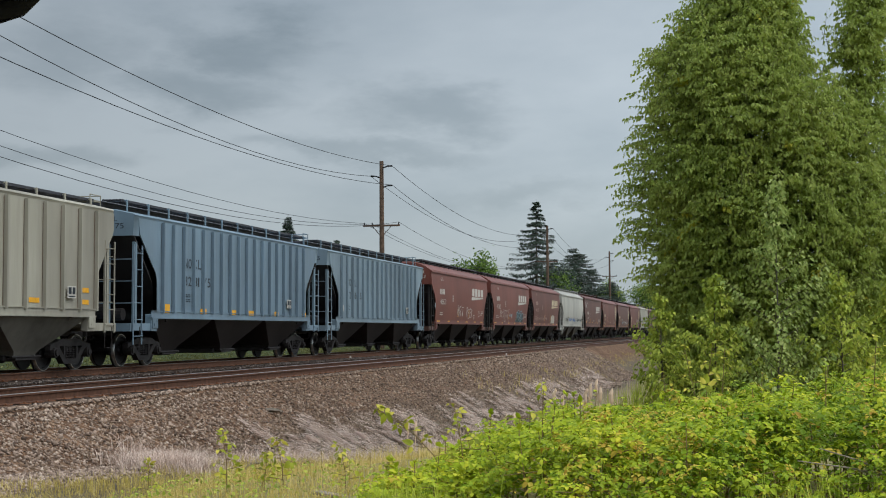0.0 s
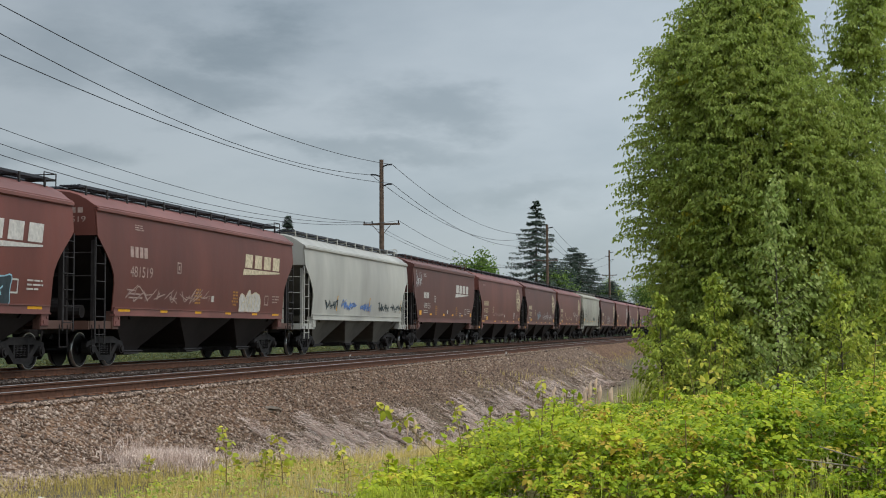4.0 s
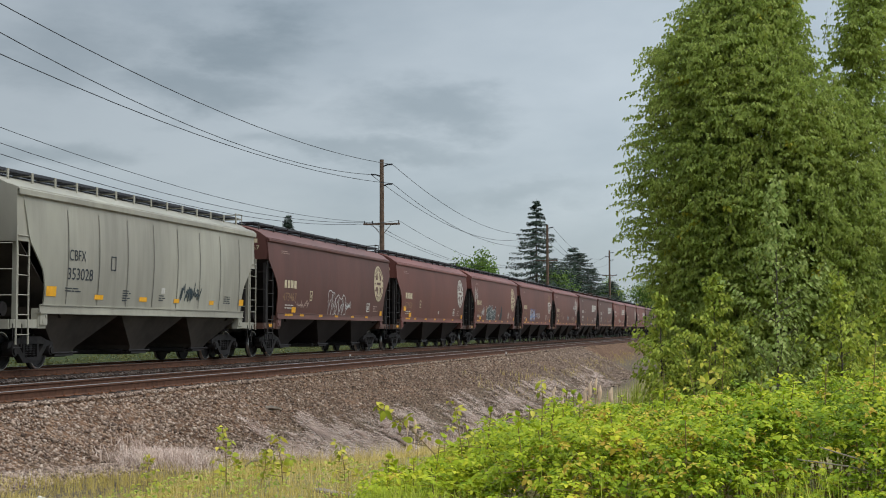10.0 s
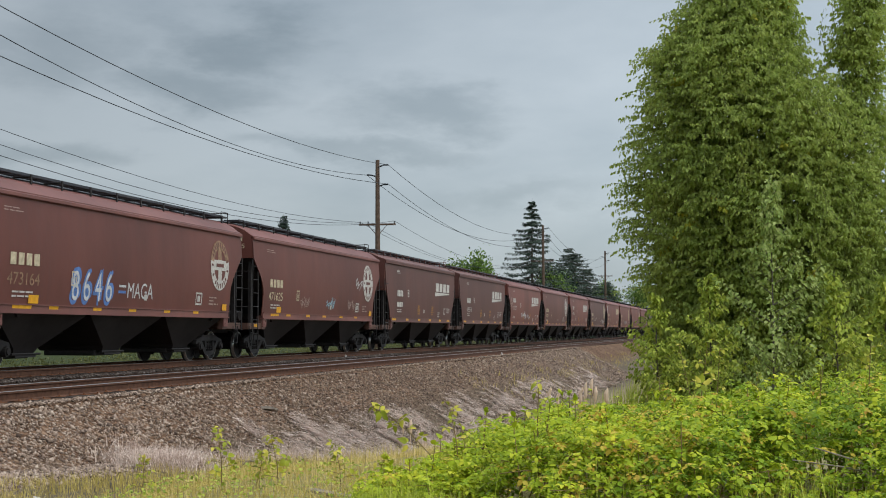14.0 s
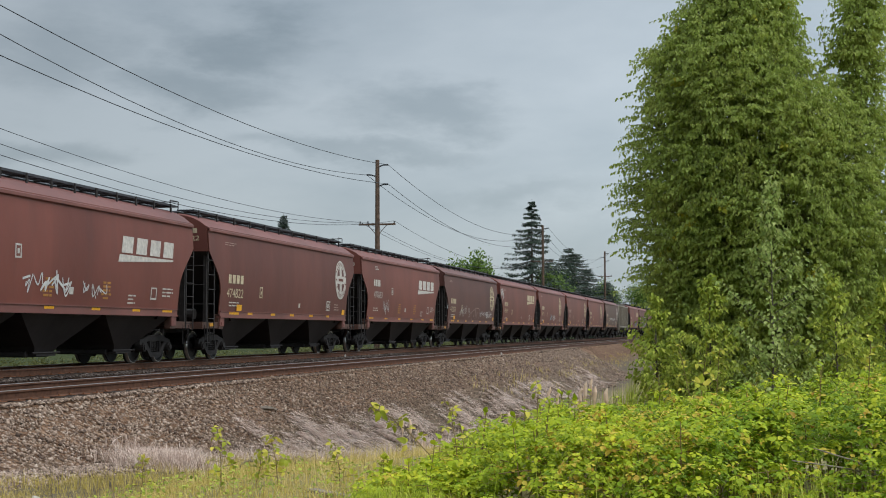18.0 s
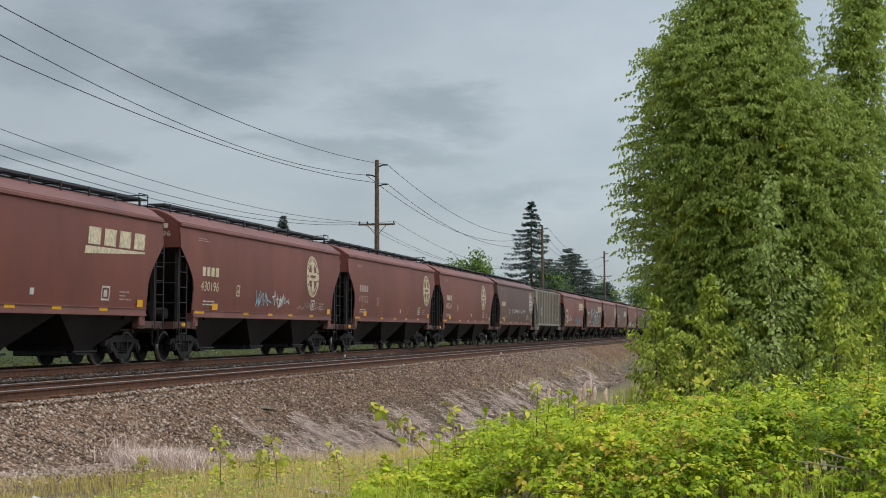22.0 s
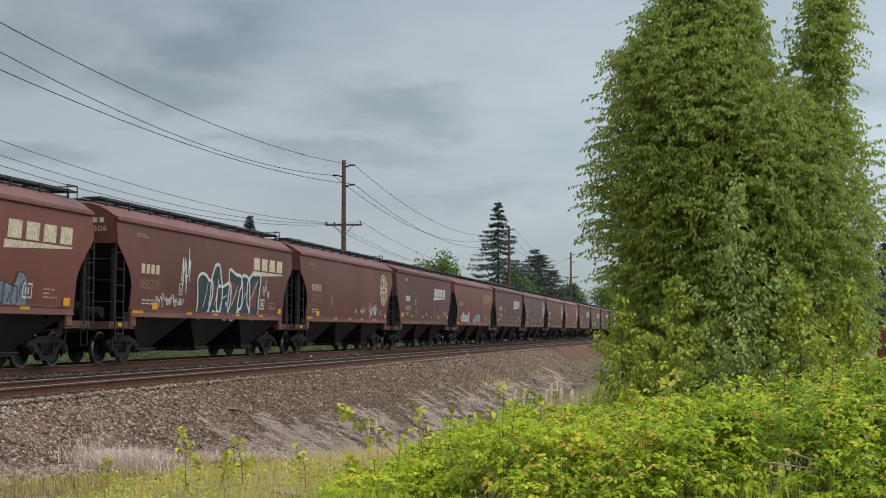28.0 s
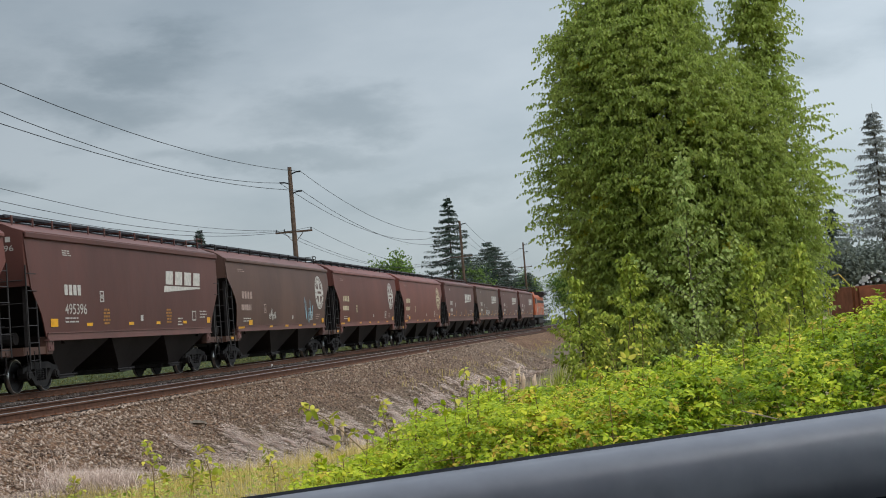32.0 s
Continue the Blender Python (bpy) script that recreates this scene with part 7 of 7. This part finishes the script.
def far_trees():
    fir(-27.8, 188, 18.3, 9.0, 1)
    fir(-27.0, 229.5, 13.6, 6.5, 2, blunt=0.55)
    fir(-28.8, 236, 14.6, 6.5, 21, blunt=0.6)
    fir(-31.0, 228, 12.0, 6.5, 3, blunt=0.6)
    fir(-24.0, 252, 9.5, 6.0, 4, blunt=0.6)
    fir(-25.6, 234, 11.0, 6.5, 25, blunt=0.55)
    fir(-50.5, 152.8, 13.9, 5.0, 5)
    fir(-44.0, 150, 10.9, 2.6, 6)
    round_tree(-28, 147, 9.7, 5.2, 7, FAR_LEAF, "distant round green broadleaf tree")
    round_tree(-25.6, 192, 9.0, 6.0, 8, FAR_LEAF, "distant bright green broadleaf tree")
    round_tree(-28.0, 215, 11.2, 7.0, 9, FAR_LEAF_DARK, "distant dark broadleaf tree")
    round_tree(-25.5, 262, 10.0, 6.0, 10, FAR_LEAF, "distant green broadleaf tree")
    round_tree(-21.5, 300, 11.0, 8.0, 13, FAR_LEAF, "distant green broadleaf tree")
    round_tree(-15.0, 318, 6.0, 9.0, 23, FAR_LEAF_DARK, "distant dark broadleaf tree")
    round_tree(-9.0, 330, 7.0, 10.0, 24, FAR_LEAF_DARK, "distant dark broadleaf tree")
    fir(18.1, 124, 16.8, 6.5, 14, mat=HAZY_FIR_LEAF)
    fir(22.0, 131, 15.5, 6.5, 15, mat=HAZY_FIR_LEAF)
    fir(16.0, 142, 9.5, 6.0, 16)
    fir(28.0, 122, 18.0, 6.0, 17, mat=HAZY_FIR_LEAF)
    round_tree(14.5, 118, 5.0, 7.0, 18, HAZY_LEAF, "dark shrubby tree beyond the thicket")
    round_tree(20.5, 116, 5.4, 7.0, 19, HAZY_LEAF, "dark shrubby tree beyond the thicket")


plants()
far_trees()


# ---- ballast stones ----


def ballast_stones():
    """Broken stone down the bank, on the shoulder and between the tracks."""
    rng = np.random.default_rng(61)
    n = 84000
    y = 15.5 + 85 * rng.random(n) ** 1.9
    x = rng.uniform(-11.98, -6.6, n)
    toe = -11.55 + 2 * (0.66 + 1.1 * smooth_step(17, 36, y))
    keep = x + rng.normal(0, 0.25, n) + 0.35 * np.sin(y * 0.9) * np.sin(y * 0.37 + 1) < toe + 0.3 + 1.2 * (1 - smooth_step(21, 28, y))
    x, y = x[keep], y[keep]
    # darker brown stones grow more frequent farther along the bank
    browner = rng.random(len(x)) < 0.15 + 0.75 * smooth_step(24, 40, y)
    scatter_stones("ballast_stones", "loose grey-brown ballast stones on the bank", rng, x[~browner], y[~browner], STONE)
    scatter_stones("dusty_stones", "darker brown ballast stones farther along the bank", rng, x[browner], y[browner], BROWN_STONE)
    scatter_stones("track_stones", "ballast stones darkened by oil and painted shade between the two tracks", rng, rng.uniform(-16.4, -14.9, 5500), 22 + 45 * rng.random(5500) ** 1.5, OILY_SHADED_STONE)


def scatter_stones(name, label, rng, x, y, mat):
    n = len(x)
    s = rng.uniform(0.017, 0.038, n) * (1 + np.maximum(0, y - 40) / 70) * (1 + 0.6 * (rng.random(n) < 0.1))
    base = np.array([[1, 0, 0], [-1, 0, 0], [0, 1, 0], [0, -1, 0], [0, 0, 1], [0, 0, -1]], float)
    v = base[None] * s[:, None, None] * rng.uniform(0.6, 1.3, (n, 6, 1)) + rng.normal(0, 0.25, (n, 6, 3)) * s[:, None, None]
    a = rng.uniform(0, math.tau, n)
    c, q = np.cos(a)[:, None], np.sin(a)[:, None]
    vx, vy = v[:, :, 0] * c - v[:, :, 1] * q, v[:, :, 0] * q + v[:, :, 1] * c
    v = np.stack([vx + x[:, None], vy + y[:, None], v[:, :, 2] * 0.8 + (ground_z(x, y) + rng.uniform(0.0, 0.022, n))[:, None]], -1).reshape(-1, 3)
    f = np.array([[0, 2, 4], [2, 1, 4], [1, 3, 4], [3, 0, 4], [2, 0, 5], [1, 2, 5], [3, 1, 5], [0, 3, 5]])
    faces = (np.arange(n)[:, None, None] * 6 + f[None]).reshape(-1, 3)
    tagged(new(name, fast_mesh(name, v, faces, mat)), label, "gravel", kind="stuff")


ballast_stones()

# ---- small things on the bank ----


def small_things():
    z = float(ground_z(-10.44, 30.64))
    wood = empty("driftwood_chunk", pose(-10.44, 30.64, z + 0.07, 0, 22, 62))
    tagged(wood, "dark weathered broken timber lying on the ballast", "timber")
    part("plank", Shape().loft([[(-0.05, -0.22, 0), (0.05, -0.22, 0.0), (0.04, -0.22, 0.05), (-0.04, -0.22, 0.04)], [(-0.08, 0, 0), (0.08, 0, 0.0), (0.07, 0, 0.08), (-0.06, 0, 0.07)], [(-0.04, 0.34, 0), (0.05, 0.34, 0), (0.03, 0.34, 0.06), (-0.03, 0.34, 0.05)]], True, True), BLEACHED, wood)
    part("splinter", Shape().tube([(0.05, -0.2, 0.03), (0.3, 0.1, 0.04)], [0.03, 0.01], 5), TIE, wood)
    for x, y in ((-16.4, 57.9), (-12.3, 72.5)):
        ob = empty("marker_stone", pose(x, y, float(ground_z(x, y))))
        tagged(ob, "small white painted marker beside the rail", "marker")
        part("post", Shape().box(-0.03, 0.03, -0.04, 0.04, -0.05, 0.12, 0.02), CONCRETE, ob)
    ob = empty("litter", pose(-8.0, 15.2, float(ground_z(-8.0, 15.2))))
    tagged(ob, "crumpled scrap of white litter in the grass", "litter")
    part("scrap", Shape().tube([(0, 0, 0.01), (0.02, 0.03, 0.06), (0.07, 0.02, 0.05), (0.1, 0.05, 0.01)], [0.02, 0.04, 0.035, 0.015], 6), CONCRETE, ob)
    hose = empty("old_hoop", pose(-7.13, 20.2, float(ground_z(-7.13, 20.2)) - 0.02))
    tagged(hose, "grey hoop of old pipe half sunk in the grass", "pipe")
    part("hoop", Shape().tube([(0.2 * math.cos(a), 0, 0.17 * math.sin(a)) for a in (math.pi * k / 12 for k in range(13))], 0.02, 6), BLEACHED, hose)
    board = empty("old_board", pose(-3.54, 12.48, float(ground_z(-3.54, 12.48)) + 0.03, 6, 3, 77))
    tagged(board, "grey weathered board lying in the grass", "board")
    part("plank", Shape().box(-0.08, 0.08, -0.36, 0.36, 0, 0.03, 0.006), BLEACHED, board)


small_things()


def scrap_skip():
    """Open rust-red steel skip loaded with pipes, seen beyond the thicket."""
    g = float(ground_z(6.0, 37.0))
    skip = empty("scrap_skip", pose(6.85, 37.4, g, 0, 0, 8))
    tagged(skip, "rust-red steel skip heaped with pipes and timber", "skip")
    h = 1.12 - g
    for s in (-1, 1):
        part("long_wall", Shape().box(-2.6, 2.6, s * 1.1 - 0.04, s * 1.1 + 0.04, 0.0, h, 0.01), RUST_BOX, skip)
        part("end_wall", Shape().box(s * 2.6 - 0.04, s * 2.6 + 0.04, -1.06, 1.06, 0.0, h, 0.01), RUST_BOX, skip)
    part("floor", Shape().box(-2.55, 2.55, -1.05, 1.05, 0.02, 0.1), RUST_BOX, skip)
    for k in range(7):
        part("stiffener", Shape().box(-2.5 + k * 0.82, -2.42 + k * 0.82, -1.2, -1.14, 0.02, h), RUST_BOX, skip)
    rng = random.Random(8)
    pipes = empty("pipe_bundle", pose(5.95, 37.4, g + h - 0.1, 0, 0, -10))
    tagged(pipes, "heap of grey pipes with open ends in the skip", "pipes")
    for k in range(90):
        a = rng.uniform(-1, 1)
        z = 0.1 + rng.uniform(0, 0.36 * (1 - a ** 4))
        x = a * 1.25
        ring = Shape()
        r = rng.uniform(0.045, 0.065)
        ring.tube([(x, -1.2, z), (x + rng.uniform(-0.05, 0.05), 0.9, z)], r * 0.8, 8)
        pipe = part("pipe", ring, BLACK if k % 6 else PIPE_GREY, pipes)
        part("pipe_end", Shape().tube([(x, -1.225, z), (x, -1.2, z)], r * 0.6, 8), PIPE_GREY, pipe, "pale open pipe end")
    rail = empty("yellow_frame", pose(4.2, 36.9, g))
    tagged(rail, "bent yellow pipe frame standing beside the skip", "frame")
    part("bar", Shape().tube([(-0.32, 0, 0), (-0.3, 0, h + 0.26), (0.02, 0, h + 0.34), (0.25, 0, h + 0.05), (0.25, 0, 0)], 0.017, 8), YELLOW_PIPE, rail)
    beam = empty("black_pipe", pose(6.8, 35.3, g))
    tagged(beam, "long black pipe propped on trestles before the skip", "pipe")
    part("tube", Shape().tube([(-2.2, 0, h - 0.66), (2.4, 0, h - 0.5)], 0.11, 12), RUBBER, beam)
    part("plank", Shape().loft([[(-2.1, -0.06, h - 0.42), (-2.1, 0.06, h - 0.42), (-2.1, 0.06, h - 0.36), (-2.1, -0.06, h - 0.36)], [(2.2, -0.06, h - 0.3), (2.2, 0.06, h - 0.3), (2.2, 0.06, h - 0.24), (2.2, -0.06, h - 0.24)]], True, True), ORANGE_TIMBER, beam, "pale orange timber")
    for x in (-1.7, 1.8):
        part("trestle", Shape().box(x - 0.06, x + 0.06, -0.25, 0.25, -0.03, h - 0.4 + 0.03 * x, 0.01), RUST_BOX, beam)


scrap_skip()

# ---- the car door at the open window ----


def parked_car():
    """The car from whose side window the camera looks out: door sill, window frame, dark cabin."""
    a, b = Vector((-0.1915, 0.5229, 0.8259)), Vector((0.084, 0.6127, 0.8402))
    d = (b - a).normalized()
    n = Vector((d.y, -d.x, 0)).normalized()
    foot = float(ground_z(0, 0.6))
    car = empty("parked_car", pose(0, 0.57, foot))
    tagged(car, "parked car with a dark grey door sill below its open window", "car")
    o = Vector((0, 0.57, foot))

    def run(prof, s0, s1):
        sh = Shape()
        rings = []
        for s in np.linspace(s0, s1, 9):
            c = a + d * float(s) - o
            rings.append([c + n * u + Vector((0, 0, w)) for u, w in prof])
        return sh.loft(rings, True, True)
    door = part("door", run([(0.0, -0.1), (0.03, -0.1), (0.06, -0.3), (0.09, -(a.z - foot) + 0.02), (0.0, -(a.z - foot) + 0.02)], -0.6, 0.75), RUBBER, car, "black door trim")
    bow = [(0.002, -0.002), (0.006, -0.0012), (0.012, -0.003), (0.017, -0.006), (0.021, -0.0105), (0.0238, -0.016), (0.0255, -0.023), (0.0258, -0.029), (0.024, -0.033), (0.002, -0.033)]
    part("sill", run(bow, -0.6, 0.75), CAR_PAINT, door, "rounded grey window sill", True)
    # Black strip added for the shade the sill falls into below its curve.
    part("inner_trim", run([(0.002, -0.0335), (0.0235, -0.0335), (0.0245, -0.04), (0.026, -0.06), (0.026, -0.098), (0.002, -0.098)], -0.6, 0.75), RUBBER, door, "black strip standing in for shade below the sill", True)
    part("seal", run([(-0.002, -0.02), (-0.002, -0.002), (0.0, -0.0005), (0.003, -0.0015), (0.003, -0.02)], -0.6, 0.75), RUBBER, door, "black rubber window seal", True)
    top = Vector((-0.2385, 0.433, 1.0785)) - o
    way = Vector((0.0077, 0.0024, 0.0073)).normalized()
    off = Vector((-0.0153, 0.0, 0.0133))
    post = a + d * -0.16 - o
    part("window_frame", Shape().tube([post + Vector((-0.06, -0.02, -0.05)), top - way * 0.09 + off, top + off, top + way * 0.3 + off + Vector((0, 0, 0.03))], 0.0235, 12), RUBBER, door, "dark window frame", True)
    # the rest of the body, along d (s), inwards (u) and above the ground (w)

    def at(s, u, w):
        return a + d * s + n * u - o + Vector((0, 0, w * 1.29 - a.z + foot))

    def block(stations, mat, name, label="", parent=car):
        """Loft across the car: (s, low, high, tuck) from the tail to the nose."""
        rings = [[at(s, 0.0 + k, lo), at(s, 1.72 - k, lo), at(s, 1.74 - k, (lo + hi) / 2), at(s, 1.66 - k, hi - 0.05), at(s, 1.5 - k, hi), at(s, 0.24 + k, hi), at(s, 0.08 + k, hi - 0.05), at(s, -0.01 + k, (lo + hi) / 2)] for s, lo, hi, k in stations]
        return part(name, Shape().loft(rings, True, True), mat, parent, label, True)
    block([(0.76, 0.3, 1.06, 0.0), (1.3, 0.3, 1.04, 0.0), (1.9, 0.3, 0.98, 0.02), (2.25, 0.34, 0.86, 0.08), (2.36, 0.4, 0.7, 0.16)], CAR_PAINT, "bonnet", "grey bonnet and front wings")
    block([(-2.02, 0.45, 0.8, 0.14), (-1.95, 0.36, 0.98, 0.06), (-1.6, 0.3, 1.07, 0.0), (-0.62, 0.3, 1.07, 0.0)], CAR_PAINT, "rear_body", "grey rear quarter")
    block([(-1.75, 1.5, 1.53, 0.28), (-1.2, 1.5, 1.6, 0.2), (-0.2, 1.5, 1.63, 0.18), (0.35, 1.5, 1.6, 0.2), (0.5, 1.49, 1.53, 0.24)], CAR_PAINT, "roof", "grey roof")
    for u0, u1 in ((0.03, 0.2), (1.69, 1.52)):
        for s0, s1 in ((0.95, 0.47), (-0.58, -0.66), (-1.85, -1.6)):
            part("pillar", Shape().tube([at(s0, u0, 1.03), at(s1, u1, 1.53)], 0.035, 8), RUBBER, car)
    part("windscreen", Shape().add([at(0.98, 0.1, 1.05), at(0.98, 1.62, 1.05), at(0.5, 1.5, 1.51), at(0.5, 0.22, 1.51), at(0.99, 0.1, 1.06), at(0.99, 1.62, 1.06), at(0.51, 1.5, 1.52), at(0.51, 0.22, 1.52)], [(0, 1, 2, 3), (7, 6, 5, 4), (0, 4, 5, 1), (1, 5, 6, 2), (2, 6, 7, 3), (3, 7, 4, 0)]), CAR_GLASS, car, "tinted windscreen")
    part("rear_window", Shape().add([at(-1.88, 0.12, 1.05), at(-1.88, 1.6, 1.05), at(-1.66, 1.48, 1.51), at(-1.66, 0.24, 1.51), at(-1.89, 0.12, 1.06), at(-1.89, 1.6, 1.06), at(-1.67, 1.48, 1.52), at(-1.67, 0.24, 1.52)], [(0, 1, 2, 3), (7, 6, 5, 4), (0, 4, 5, 1), (1, 5, 6, 2), (2, 6, 7, 3), (3, 7, 4, 0)]), CAR_GLASS, car, "tinted rear window")
    part("far_door", run([(1.68, -0.02), (1.71, -0.02), (1.74, -0.3), (1.72, -(a.z - foot) + 0.3), (1.66, -(a.z - foot) + 0.3)], -0.6, 0.75), CAR_PAINT, car, "grey door")
    part("floor_pan", Shape().loft([[at(s, 0.05, 0.28), at(s, 1.68, 0.28), at(s, 1.68, 0.34), at(s, 0.05, 0.34)] for s in (-0.62, 0.76)], True, True), RUBBER, car)
    for u in (0.25, 0.98):
        seat = part("seat", Shape().loft([[at(s, u, 0.34), at(s, u + 0.5, 0.34), at(s, u + 0.5, w), at(s, u, w)] for s, w in ((-0.45, 0.56), (0.0, 0.58), (0.08, 0.52))], True, True), RUBBER, car, "dark seat cushion")
        part("backrest", Shape().loft([[at(s, u + k, w), at(s, u + 0.5 - k, w), at(s - 0.1, u + 0.5 - k, w), at(s - 0.1, u + k, w)] for s, w, k in ((-0.4, 0.5, 0.0), (-0.52, 0.95, 0.02), (-0.56, 1.14, 0.1))], True, True), RUBBER, seat, "dark seat back")
    for s in (-1.3, 1.5):
        for u in (0.08, 1.64):
            c, ax = at(s, u, 0.34), n * 0.11
            ring = Shape().tube([c - ax, c - ax * 0.7, c + ax * 0.7, c + ax], [0.39, 0.438, 0.438, 0.39], 22)
            wheel = part("wheel", ring, RUBBER, car, "black tyre", True)
            part("rim", Shape().tube([c - ax * 1.04, c + ax * 1.04], 0.27, 16), PIPE_GREY, wheel, "grey wheel rim")


parked_car()


# ---- movement ----


def motions():
    times = [0, 2, 4, 6, 8, 10, 12, 14, 16, 18, 20, 22, 24, 26, 28, 30, 32]
    for car, y in CARS:
        walk(car, [(t, pose(TRACK_TRAIN, y - travelled(t), 0)) for t in times])
    spin = [(k / 30, math.degrees(travelled(k / 30) / 0.457)) for k in range(961)]
    shared = {}
    for a, w in WHEELSETS:
        if a not in shared:
            walk(w, [(t, pose(0, a * WHEEL_Y, 0.457, r % 360)) for t, r in spin])
            shared[a] = w.animation_data
        else:
            w.rotation_mode = "QUATERNION"
            keys = w.animation_data_create()
            keys.action = shared[a].action
            keys.action_slot = shared[a].action_slot


motions()
